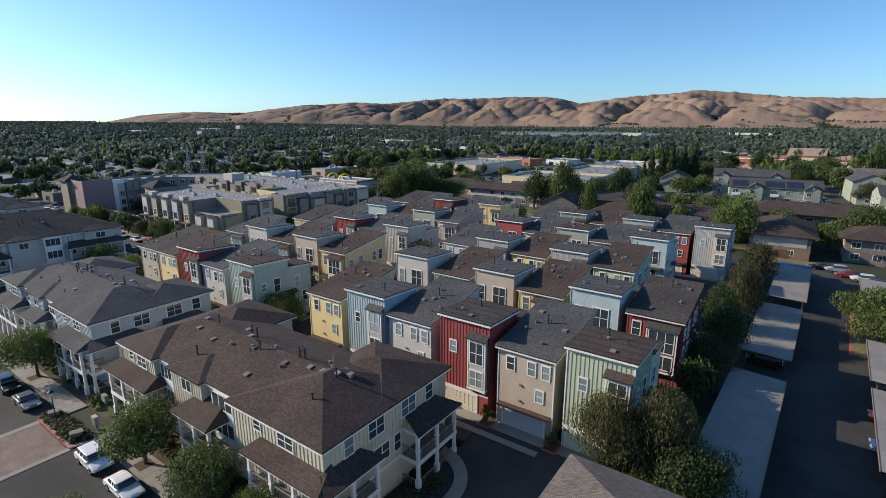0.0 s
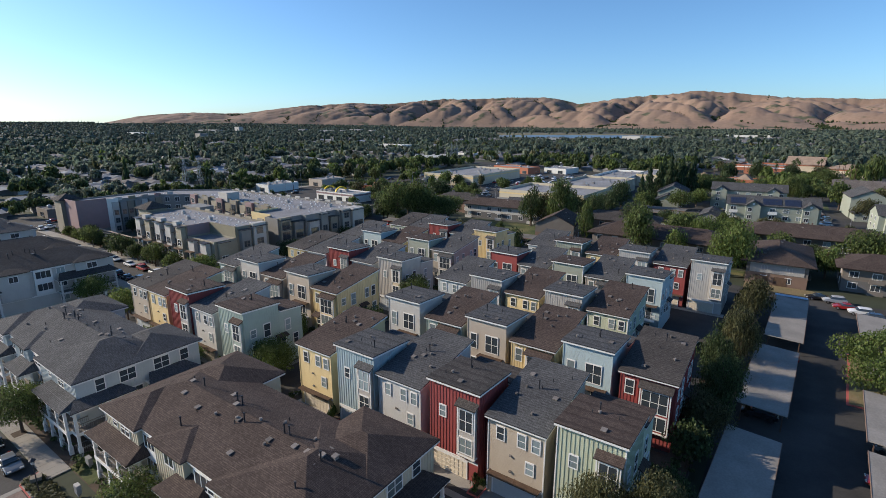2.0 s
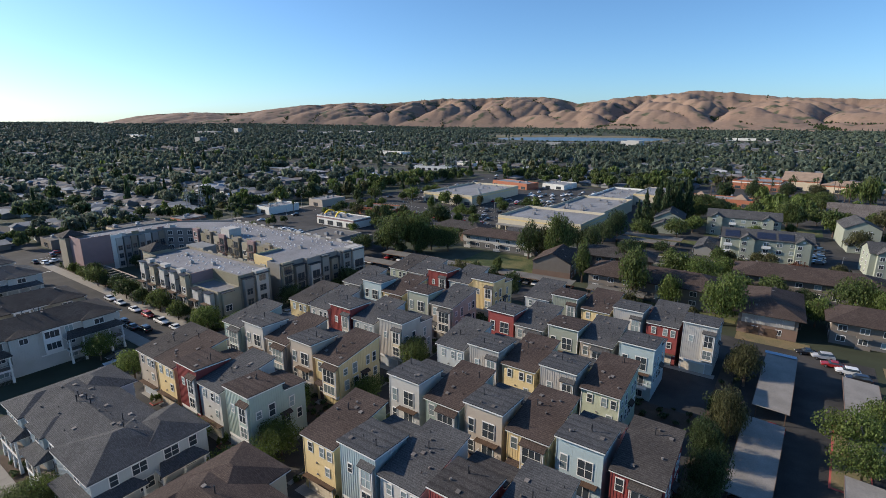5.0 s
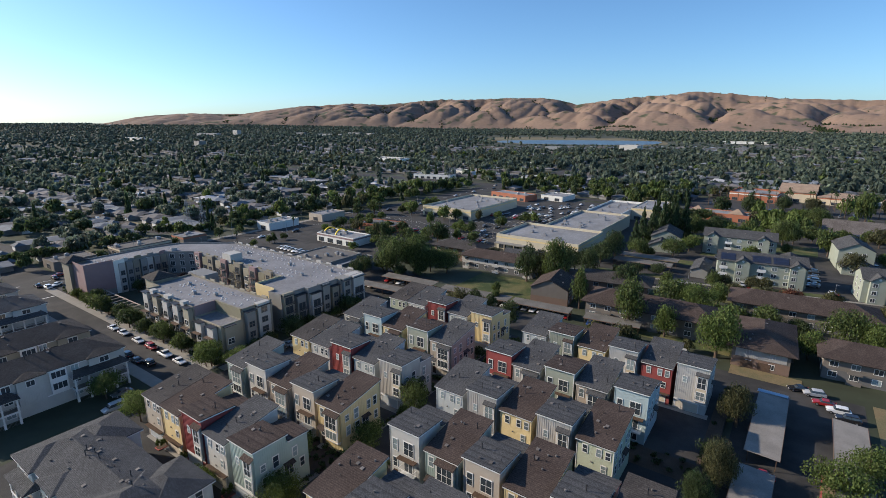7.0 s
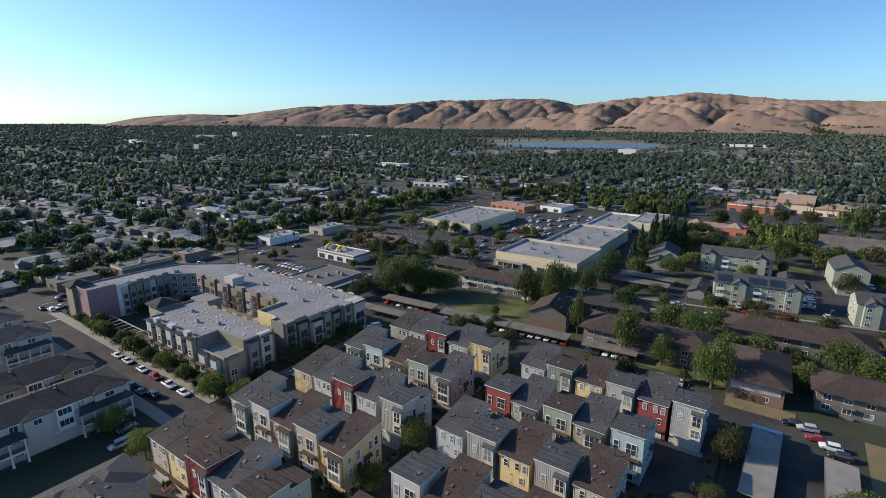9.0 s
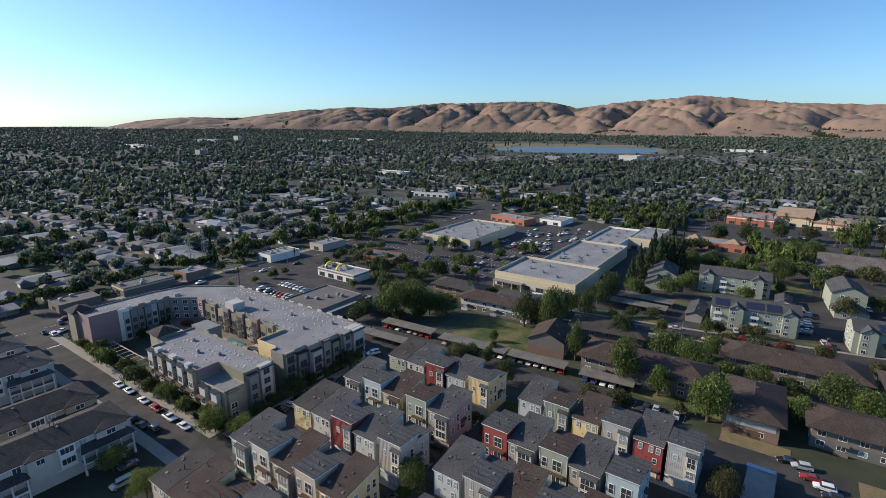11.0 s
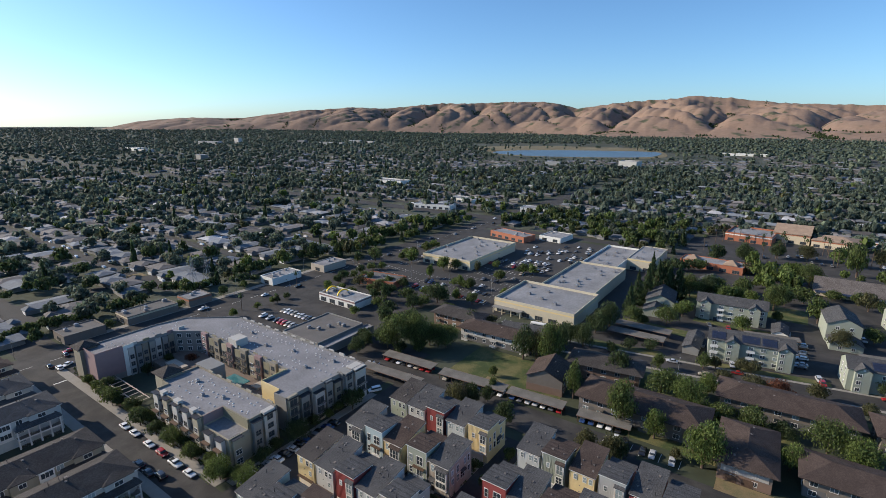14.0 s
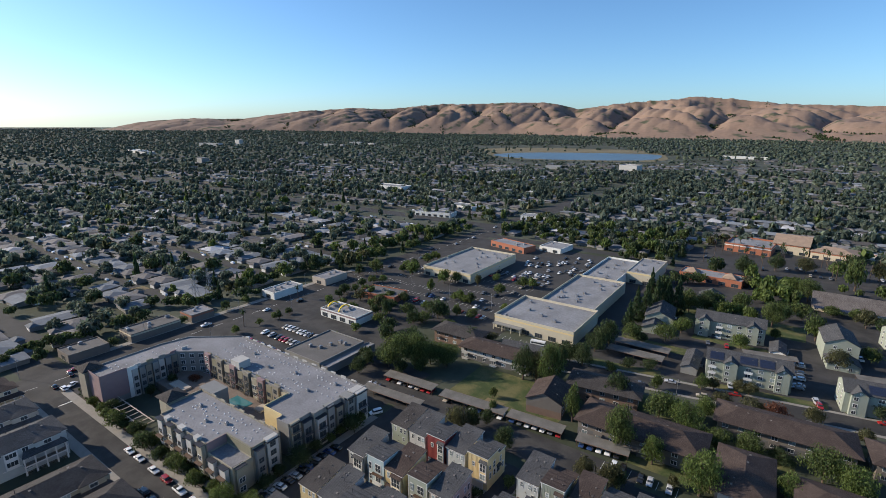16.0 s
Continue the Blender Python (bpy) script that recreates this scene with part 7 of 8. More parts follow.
# what may not be built over or planted: u0, u1, v0, v1
CLEAR = [(-262, -118, 0, 72), (-232, -118, 68, 132), (-118, -2, 15, 134), (-12, 19, 10, 146), (-264, -234, -300, 900), (-232, -118, 132, 400), (-141, -26, 135, 158), (-80, -58, 162, 182), (-56, -13, 160, 178), (-12, 6, 146, 178), (8, 56, 154, 171),
         (-126, -76, 216, 300), (-124, -64, 300, 400), (-20, 30, 230, 256), (-34, 0, 280, 302), (12, 40, 292, 315), (-280, -260, 75, 250), (-66, -20, 366, 392), (-56, 95, 484, 530), (-15, 28, 188, 206), (-124, -84, 184, 202), (18, 60, 244, 268), (-1500, -236, 443, 470), (-236, 200, 414, 426), (-70, -22, 392, 414), (8, 66, 340, 396), (-64, -30, 264, 342), (-40, 0, 276, 300), (14, 36, 268, 306), (-236, -120, 370, 412), (-70, 70, 402, 484), (-72, -16, 335, 366)]


def free(u, v, pad=0.0):
    if any(a - pad < u < b + pad and c - pad < v < d + pad for a, b, c, d in CLEAR):
        return False
    s, w = (u + 118) * math.cos(radians(10)) + (v - 196) * math.sin(radians(10)), -(u + 118) * math.sin(radians(10)) + (v - 196) * math.cos(radians(10))
    return not (0 < s < 330 and -2 - pad < w < 12.5 + pad)


def in_view(x, y, pad=6.0):
    return y > 20 and abs(math.degrees(math.atan2(x, y))) < 43 + pad


# large yard trees behind the avenue: u, v, height, radius
YARD_TREES = [(-415, 99, 17.1, 9.3), (-423, 130, 14.7, 10.1), (-350, 100, 17.5, 10.0), (-376, 127, 10.2, 7.5), (-340, 118, 9.8, 6.9), (-380, 171, 14.6, 8.3), (-345, 196, 12.5, 9.1), (-274, 71, 9.0, 4.2), (-306, 135, 8.2, 6.1), (-297, 141, 7.5, 6.1), (-363, 94, 8.9, 5.0), (-357, 82, 6.8, 4.8), (-465, 197, 17.6, 8.9), (-337, 288, 17.6, 6.9), (-275, 175, 8.2, 8.5), (-272, 183, 5.7, 4.3), (-575, 275, 25.4, 8.8), (-507, 366, 21.5, 8.0), (-521, 211, 16.5, 8.6), (-378, 194, 11.2, 5.2)]
# trees over the grounds of the flats and shops
_r = random.Random(21)
_spots, _grove = [], {}
for _ in range(6000):
    _u, _v = _r.uniform(-300, 130), _r.uniform(135, 505)
    _x, _y = xy(_u, _v)
    if (_u < -262 or _u < -70 and _v > 430) and _r.random() < 0.72:
        continue
    if not free(_u, _v, 1.5) or not in_view(_x, _y, 1) or -150 < _u < 60 and 130 < _v < 345 or any((_u - a) ** 2 + (_v - b) ** 2 < (17 if 285 < _v < 400 else 24) for a, b in _spots):
        continue
    _spots.append((_u, _v))
    if len(_spots) > 340:
        break
    _lf = _r.choice(("green", "green", "dark", "dark", "bright", "conifer", "green", "rust"))
    if _u > -70 and _v < 405:
        _lf = _r.choice(("green", "bright", "bright"))
    _h = _r.uniform(6.5, 14.5)
    _q = _h * _r.uniform(0.40, 0.56)
    if 285 < _v < 400 and _lf == "rust":
        _lf = "green"
    if _v < 232 and -170 < _u < 90:
        tree(_u, _v, _h, _q, _lf, "cone" if _lf == "conifer" else "round", 2600, _r.randrange(999))
    else:
        _grove.setdefault(_lf, []).append((_x, _y, _h, _q * (0.6 if _lf == "conifer" else 1.0)))
for _ in range(36):                                      # street trees of the car park and the avenue
    _u, _v = _r.choice(((-232 + _r.uniform(0, 2), _r.uniform(200, 330)), (_r.uniform(-225, -130), 330 - _r.uniform(100, 108)), (_r.uniform(-168, -125), _r.choice((250, 274, 298)))))
    tree(_u, _v, _r.uniform(6, 9.5), _r.uniform(2.6, 4.2), _r.choice(("green", "dark", "bright")), "round", 900, _r.randrange(999))


for _u, _v, _h, _q in YARD_TREES:
    _grove["dark"].append((*xy(_u, _v), min(_h, 13.0), min(_q, 8.0)))
for _i in range(84):                                     # hedge trees behind the shops of the avenue
    if _i > 22 and math.sin(_i * 0.55) < 0.1:
        continue
    _grove[_r.choice(("dark", "green", "dark"))].append((*xy(-288 + _r.uniform(-5, 5), 20 + 3.7 * _i), _r.uniform(5, 8.5), _r.uniform(3.4, 5.4)))


for _u, _v, _h, _q, _lf in ((-224, 200, 7, 3.4, "bright"), (-216, 203, 6, 3, "green"), (-205, 202, 6.5, 3.2, "green"), (-190, 204, 7.5, 3.6, "dark"), (-180, 196, 7, 3.4, "green"), (-182, 180, 6, 3, "bright"), (-186, 168, 5, 2.4, "green"), (-231, 176, 5, 2.4, "dark"), (-231, 166, 5.5, 2.6, "green"), (-231, 156, 5, 2.4, "green"), (-231, 142, 6, 2.8, "bright"), (-228, 212, 7, 3.2, "dark"), (-214, 216, 8, 4.0, "rust"), (-200, 217, 8, 4, "green"), (-188, 216, 8, 4.4, "dark"), (-174, 214, 9, 4.6, "green"), (-164, 206, 9, 4.8, "dark"), (-168, 190, 10, 5, "dark"), (-160, 180, 11, 5.4, "dark"), (-228, 226, 6, 3, "green"), (-156, 160, 7, 3.6, "dark"), (-146, 163, 8, 4.2, "green"), (-134, 160, 6.5, 3.4, "dark"), (-128, 166, 7.5, 3.8, "green"), (-153, 134, 5, 2.4, "dark"), (-143, 133, 5.5, 2.6, "green"), (-266, 98, 6, 3, "dark"), (-266, 132, 6, 3, "green"), (-266, 158, 7, 3.4, "dark"), (-267, 172, 6.5, 3.2, "green"), (-232, 118, 6, 3.2, "green"), (-226, 250, 7, 3.4, "bright")):
    tree(_u, _v, _h, _q, _lf, "round", 900, int(-_u + _v))


def palm(u, v, h):
    t = thing("palm_tree", at(u, v), "tall palm tree with a tuft of fronds", "palm tree", "palm trees")
    part("trunk", B().tube(0, 0, 0, h, 0.22, 0.16, 7), BARK, t)
    b = B()
    for i in range(18):
        a, e = i * 2.4, 0.9 - 0.11 * i
        p0 = Vector((0, 0, h))
        for s in range(3):
            l = 0.85
            d = Vector((math.cos(a) * math.cos(e), math.sin(a) * math.cos(e), math.sin(e)))
            p1 = p0 + d * l
            w = Vector((-math.sin(a), math.cos(a), 0)) * 0.22
            b.face([p0 - w, p0 + w, p1 + w * 0.8, p1 - w * 0.8])
            p0, e = p1, e - 0.55
    part("fronds", b, LEAF["dark"], t)


for _i in range(34):
    palm(_r.uniform(-60, 90), _r.choice((434, 446, 462, 476)) + _r.uniform(-3, 3), _r.uniform(11, 16))
palm(-248, 196, 8), palm(-236, 150, 9), palm(-238, 262, 9)

# low hedges and shrubs
_pts, _bush = [], []
for _i in range(700):
    _u, _v = _r.choice(((_r.uniform(-104, -66), 55.8 + _r.random() * 6), (_r.uniform(-57, -9), 55.8 + _r.random() * 6), (_r.uniform(-57, -9), 92.4 + _r.random() * 6), (_r.uniform(-104, -66), 92.4 + _r.random() * 6),
                        (_r.uniform(-102, -26), 19.6 + _r.random() * 2.6), (-8.6 + _r.random() * 3, _r.uniform(44, 130)), (_r.uniform(-232, -122), 69.4 + _r.random() * 2.6),
                        (-57.6 + _r.random(), _r.uniform(44, 130)), (-66.6 + _r.random(), _r.uniform(44, 130))))
    _q = leaf_cloud(_i, 44, "round", 0.18)
    _s = _r.uniform(0.5, 1.1)
    _q = _q * np.array([_s, _s, _s * 1.2]) + np.array([_u, _v, 1.0 if _v > 42 and _v < 131 and _u > -105 else 0.02])
    _pts.append(_q)
for _i in range(170):
    _s = _r.uniform(0.7, 1.5)
    _pts.append(leaf_cloud(_i, 60, "round", 0.17) * np.array([_s, _s, _s * 1.2]) + np.array([_r.uniform(-226, -122), 69.5 + _r.random() * 2.4 if _i % 3 else 71.6, 0.05 if _i % 3 else 1.6]))
for _v0, _us in ((44.35, (-48.0, -40.45, -32.65, -24.95, -17.25, -9.85)), (43.65, (-97.7, -89.9, -82.3, -74.5, -67.0)), (80.85, (-50.1, -42.5, -34.9, -27.2, -19.8))):
    for _u in _us:
        for _k in range(3):
            _s = _r.uniform(0.45, 1.0)
            _bush.append(leaf_cloud(_k, 260, "tall", 0.085) * np.array([0.65, 0.65, 2.6 * _s]) + np.array([_u + _r.uniform(-0.3, 0.3), _v0 - 0.3 - 0.6 * _k, 1.1]))
tagged(part("garage_bushes", quads("garage_bushes", np.concatenate(_bush), LEAF["bright"]), None, None, "", G), "bright green bushes in the garage planting strips", "shrubs", "", "stuff")
tagged(part("shrubs", quads("shrubs", np.concatenate(_pts), LEAF["dark"]), None, None, "", G), "dark green shrubs and hedges in the planting beds", "shrubs", "", "stuff")


# low ground cover in the bulb-out and the narrow beds
_pts = []
for _i in range(260):
    _u, _v = _r.choice(((_r.uniform(-68.4, -59.6), 15.35 + _r.random() * 1.5), (_r.uniform(-68.4, -59.6), 15.35 + _r.random() * 1.5), (_r.uniform(-60, -27), 20.2 + _r.random() * 2), (_r.uniform(-26.8, -23.4), _r.uniform(24, 34))))
    _s = _r.uniform(0.3, 0.6)
    _pts.append(leaf_cloud(_i, 80, "round", 0.15) * np.array([_s * 1.5, _s * 1.5, _s]) + np.array([_u, _v, 0.12]))
tagged(part("ground_cover", quads("ground_cover", np.concatenate(_pts), LEAF["rust"]), None, None, "", G), "low olive ground cover in the kerb beds", "shrubs", "", "stuff")


# ---- the wide suburb ----
# roof and wall colours are cooled towards blue, a bit of haze painted in
HOUSE_ROOFS = [mat(f"suburb_roof_hazed_{n}", c, 0.9, 0.18, (0.3, 3.0), island=0.5) for n, c in (("grey", (0.148, 0.162, 0.180)), ("brown", (0.138, 0.130, 0.128)), ("pale", (0.33, 0.335, 0.35)))]
HOUSE_WALLS = mat("suburb_stucco_hazed", (0.18, 0.175, 0.165), 0.85, 0.15, (0.2, 2.0), island=0.45)


def house_shape(b, w, d, h, z, wing, ox=0.0, oy=0.0, c=1.0, s=0.0, wall=True, roofs=True):
    """A bungalow: walls and a gable or hip roof, and a garage wing; appended at a place and turn."""
    def put(verts, faces, k):
        n = len(b.v)
        b.v += [(ox + c * x - s * y, oy + s * x + c * y, zz) for x, y, zz in verts]
        b.f += [tuple(n + i for i in f) for f in faces]
        b.m += [k] * len(faces)

    for x0, x1, y0, y1 in ((-w / 2, w / 2, -d / 2, d / 2), (w / 2 - wing, w / 2 - 0.01, -d / 2 - 4.0, -d / 2 + 0.2)):
        if wall:
            put([(x0, y0, 0), (x1, y0, 0), (x1, y1, 0), (x0, y1, 0), (x0, y0, h), (x1, y0, h), (x1, y1, h), (x0, y1, h)], [(0, 1, 5, 4), (1, 2, 6, 5), (2, 3, 7, 6), (3, 0, 4, 7)], 0)
        if roofs:
            e = 0.6
            a, bb, cc, dd = x0 - e, x1 + e, y0 - e, y1 + e
            if x1 - x0 > y1 - y0:
                i = (dd - cc) / 2 * 0.8
                put([(a, cc, h), (bb, cc, h), (bb, dd, h), (a, dd, h), (a + i, (cc + dd) / 2, z), (bb - i, (cc + dd) / 2, z)], [(0, 1, 5, 4), (1, 2, 5), (2, 3, 4, 5), (3, 0, 4)], 0)
            else:
                dd += 3.0
                put([(a, cc, h), (bb, cc, h), (bb, dd, h), (a, dd, h), ((a + bb) / 2, cc + 0.01, z - 0.4), ((a + bb) / 2, dd, z - 0.4)], [(0, 1, 4), (1, 2, 5, 4), (2, 3, 5), (3, 0, 4, 5)], 0)


_wallb, _roofb = B(), [B(), B(), B()]
_r = random.Random(33)
_houses = []
_streets = B()
for _row in range(-5, 38):
    _v0 = 9 + _row * 68.5
    sheet(_streets, -1700, -300, _v0 - 4.5, _v0 + 4.5, 0.05)
    if _v0 > 430:
        sheet(_streets, -262, 1700 if _v0 > 500 else -70, _v0 - 4.5, _v0 + 4.5, 0.05)
    for _sd in (-1, 1, 2):
        _u = -1700.0
        while _u < 1500:
            _u += _r.uniform(15.0, 19.0)
            _v = _v0 + (34.25 + _r.uniform(-2, 2) if _sd == 2 else _sd * _r.uniform(13.5, 19.0))
            _x, _y = xy(_u, _v)
            if not in_view(_x, _y) or math.hypot(_x, _y) > 1750 or _r.random() < 0.06 + max(0, (math.hypot(_x, _y) - 620) / 1300):
                continue
            if _sd == 2 and (math.hypot(_x, _y) > 700 or _r.random() < 0.42):
                continue
            if any((_u - a) ** 2 + (_v - b) ** 2 < 80 for a, b, *_ in YARD_TREES):
                continue
            if -283 < _u < 60 and _v < (500 if _u > -75 else 432) or _u >= 60 and _v < 330 or not free(_u, _v, 9) or (120 < _x < 780 and 1280 < _y):
                continue
            _houses.append((math.hypot(_x, _y), _u, _v, (0 if _sd > 0 else 180) + _r.choice((0, 0, 90)) + _r.uniform(-7, 7)))
for _u in (-620, -860, -1120, 140, 420, 700):
    sheet(_streets, _u - 4.5, _u + 4.5, 0 if _u < 0 else 500, 1900, 0.055)
sheet(_streets, -1500, -236, 446, 467, 0.065)
sheet(_streets, -342, -333, 60, 214, 0.06)
sheet(_streets, -236, 200, 412, 424, 0.065)
structure("road_suburb", _streets, ASPHALT_L, "worn asphalt streets of the suburb", "road")
_dry = B()
sheet(_dry, -716, -662, 366, 396, 0.07)
sheet(_dry, -353, -343.5, 143, 151.5, 0.07)
sheet(_dry, -500, -486, 138, 141, 0.07)
structure("vacant_lot", _dry, DRY, "bare dry lots between the houses", "ground")
_houses.sort()
_proto = []
for _k in range(9):
    _w, _d = _r.uniform(13, 17), _r.uniform(12, 15)
    _a, _c = B(), B()
    house_shape(_a, _w, _d, 2.5, 4.0, 6.0, roofs=False)
    house_shape(_c, _w, _d, 2.5, 4.0, 6.0, wall=False)
    _proto.append((_a.mesh("wall", HOUSE_WALLS), _c.mesh("roof", HOUSE_ROOFS[(0, 1, 0, 1, 0, 1, 0, 0, 1)[_k]]), _w, _d))
for _i, (_dist, _u, _v, _tn) in enumerate(_houses):
    if _i < 56:
        _wm, _rm, _w, _d = _proto[_i % 9]
        _t = thing("house", at(_u, _v, 0, _tn), f"single-storey stucco house with a {('grey', 'brown', 'grey', 'brown', 'grey', 'brown', 'grey', 'grey', 'brown')[_i % 9]} low roof", "house", "houses of the suburb")
        part("wall", _wm, None, _t)
        part("roof", _rm, None, _t)
        _g = B().box(_w / 2 - 5.4, _w / 2 - 0.6, -_d / 2 - 4.06, -_d / 2 - 3.98, 0, 2.2)
        part("garage_door", _g, TRIM, _t)
    else:
        _c, _s = math.cos(radians(_tn)), math.sin(radians(_tn))
        _w, _d = _r.uniform(13, 19), _r.uniform(12, 15.5)
        house_shape(_wallb, _w, _d, 2.5, 4.0, 6.0, _u, _v, _c, _s, roofs=False)
        house_shape(_roofb[_r.choice((0, 0, 0, 0, 1, 1, 1, 1, 2 if _dist < 800 else 0))], _w, _d, 2.5, _r.uniform(3.5, 4.5), 6.0, _u, _v, _c, _s, wall=False)
tagged(part("far_house_walls", _wallb, HOUSE_WALLS, None, "", G), "stucco walls of far suburban bungalows", "houses", "", "stuff")
for _k in range(3):
    tagged(part("far_house_roofs", _roofb[_k], HOUSE_ROOFS[_k], None, "", G), f"{('grey', 'brown', 'pale')[_k]} low roofs of far suburban bungalows", "houses", "", "stuff")

# cars along the streets of the suburb
_cb = {"white": B(), "grey": B()}
for _i in range(420):
    _row = _r.randrange(1, 16)
    _uu, _vv = _r.uniform(-1000, -305), 9 + 68.5 * _row + _r.choice((-3.4, 3.4)) + _r.choice((0, 0, 8 * _r.choice((-1, 1))))
    if not in_view(*xy(_uu, _vv)):
        continue
    _p = _cb[_r.choice(("white", "white", "grey"))]
    _p.box(_uu - 2.2, _uu + 2.2, _vv - 0.9, _vv + 0.9, 0.25, 0.95).prism([(_uu - 1.4, _vv - 0.75), (_uu + 1.5, _vv - 0.75), (_uu + 1.5, _vv + 0.75), (_uu - 1.4, _vv + 0.75)], 0.95, 1.5)
for _k, _p in _cb.items():
    tagged(part("far_cars", _p, CARP[_k], None, "", G), f"{_k} cars parked along the suburb's streets", "cars", "", "stuff")

# far larger buildings
for _x, _y, _L, _D, _h, _w in ((-110, 820, 60, 25, 7, "white"), (-630, 1320, 34, 18, 15, "ash"), (-1090, 1780, 90, 30, 9, "white"), (-1000, 1700, 60, 30, 8, "chalk"), (-930, 2320, 34, 20, 24, "chalk"), (-1060, 2250, 120, 24, 12, "chalk"), (-640, 2300, 40, 20, 15, "ash"), (-520, 2200, 120, 20, 10, "chalk"), (-420, 2350, 60, 20, 12, "chalk"), (-330, 2280, 40, 16, 11, "chalk"), (240, 1170, 34, 16, 8, "chalk"),
                              (395, 1130, 40, 30, 12, "lgrey"), (90, 560, 30, 18, 5, "white"), (-30, 590, 46, 18, 5, "white"), (10, 640, 40, 20, 5, "white"), (820, 1500, 120, 20, 6, "white")):
    shop(pose(_x, _y, 0, 0, 0, -35.5 + 10 * math.sin(_x)), _L, _D, _h, _w, f"{'white' if _w == 'white' else 'pale'} flat-roofed building among far trees", int(_x + _y), MEMBRANE_L, None, None, 0)


# ---- far woods ----
def dome_cloud(seed, clumps):
    """Rounded, uneven crowns out of small facets, of unit radius and height: corners (n*3, 3)."""
    rs = np.random.RandomState(seed)
    out = []
    for k in range(clumps):
        c = np.array([0, 0, 0.5]) if clumps == 1 else np.append(rs.uniform(-0.42, 0.42, 2), rs.uniform(0.36, 0.62))
        r = 1.0 if clumps == 1 else rs.uniform(0.5, 0.68)
        rings = []
        for z, w, n in ((-0.30, 0.80, 5), (0.20, 0.90, 5)) if clumps == 1 else ((-0.42, 0.72, 6), (0.08, 1.0, 6), (0.36, 0.66, 5)):
            a = 2 * np.pi * (np.arange(n) + rs.rand()) / n
            w = w * (0.78 + 0.44 * rs.rand(n))
            rings.append(np.stack([w * np.cos(a), w * np.sin(a), z + 0.12 * rs.normal(size=n)], -1))
        top = np.array([[0.2 * rs.normal(), 0.2 * rs.normal(), 0.52]])
        for lo, hi in zip(rings, rings[1:]):
            for i in range(len(lo)):
                j, m = (i + 1) % len(lo), len(hi)
                out += [lo[i], lo[j], hi[i % m]]
                out += [lo[j], hi[j % m], hi[i % m]] if i % m != j % m else []
        for i in range(5):
            out += [rings[-1][i], rings[-1][(i + 1) % 5], top[0]]
        tail = len(out) if k == 0 else len(out) - done
        for i in range(len(out) - tail, len(out)):
            out[i] = c + out[i] * np.array([r, r, r * 0.9])
        done = len(out)
    return np.array(out)


def scatter(name, leaf, spots, sprays, spray, shape, rs, clumps=0):
    """Many trees in one object: spots are rows of x, y, height, radius; crowns of sprays, or of rounded clumps."""
    kinds = [dome_cloud(100 + k, clumps) if clumps else leaf_cloud(100 + k, sprays, shape, spray) for k in range(6)]
    out = []
    for k in range(6):
        s = spots[k::6]
        if not len(s):
            continue
        q = kinds[k][None] * np.stack([s[:, 3], s[:, 3], s[:, 2]], -1)[:, None, :]
        a = rs.rand(len(s)) * 6.28
        c, d = np.cos(a)[:, None], np.sin(a)[:, None]
        x, y = q[..., 0] * c - q[..., 1] * d, q[..., 0] * d + q[..., 1] * c
        z0 = np.array([rise(i, j) for i, j in s[:, :2]])[:, None] + 0.4
        q = np.stack([x + s[:, None, 0], y + s[:, None, 1], q[..., 2] + z0], -1)
        out.append(q.reshape(-1, 3))
    return tagged(part(name, quads(name, np.concatenate(out), LEAF[leaf], 3 if clumps else 4), None), f"{WORDS[leaf]} trees between far houses", "trees", "", "stuff")


_rs = np.random.RandomState(8)


def spots(n, r0, r1, hmin, hmax, near_houses=True):
    a = np.radians(_rs.uniform(-48, 48, n))
    d = np.sqrt(_rs.uniform(r0 ** 2, r1 ** 2, n))
    x, y = d * np.sin(a), d * np.cos(a)
    h = _rs.uniform(hmin, hmax, n)
    r = h * _rs.uniform(0.42, 0.78, n)
    u, v = CA * x - SA * y, SA * x + CA * y
    core = (u > -285) & (u < 60) & (v < np.where(u > -75, 505, 432)) | (u >= 60) & (v < 330) & (u < 130)
    ave = (v > 442) & (v < 470) & (u < -236) | (u > -266) & (u < -232) & (v < 900)
    row = np.abs((v - 9 + 34.25) % 68.5 - 34.25)
    street = (row < 8.0) & (d < 1700) & (_rs.rand(n) < np.where(d < 700, 0.95, 0.75))
    hs = (row > 8.0) & (row < 26) & (d < 1300) & (_rs.rand(n) < np.where(d < 620, 0.84, 0.5))
    lake = (((x - 430) / 285) ** 2 + ((y - 1590) / 225) ** 2 < 1) | (x > 140) & (x < 720) & (y > 1740) & (y < 2230) & (_rs.rand(n) < 0.93)
    rb = np.interp(np.degrees(np.arctan2(x, y)), [-40, -10, 8, 14, 18, 50], [4250, 3950, 3850, 3600, 3250, 3050])
    under = (d > rb + 70) & (x > -0.67 * y)
    low = (x > 80) & (x < 850) & (y > 1050) & (y < 1400)
    h, r = np.where(low, h * np.where(y < 1320, 0.6, 0.38), h), np.where(low, r * 0.7, r)
    keep = ~(under | core | ave | street | hs | lake) & (d > r0)
    return np.stack([x, y, h, r], -1)[keep]


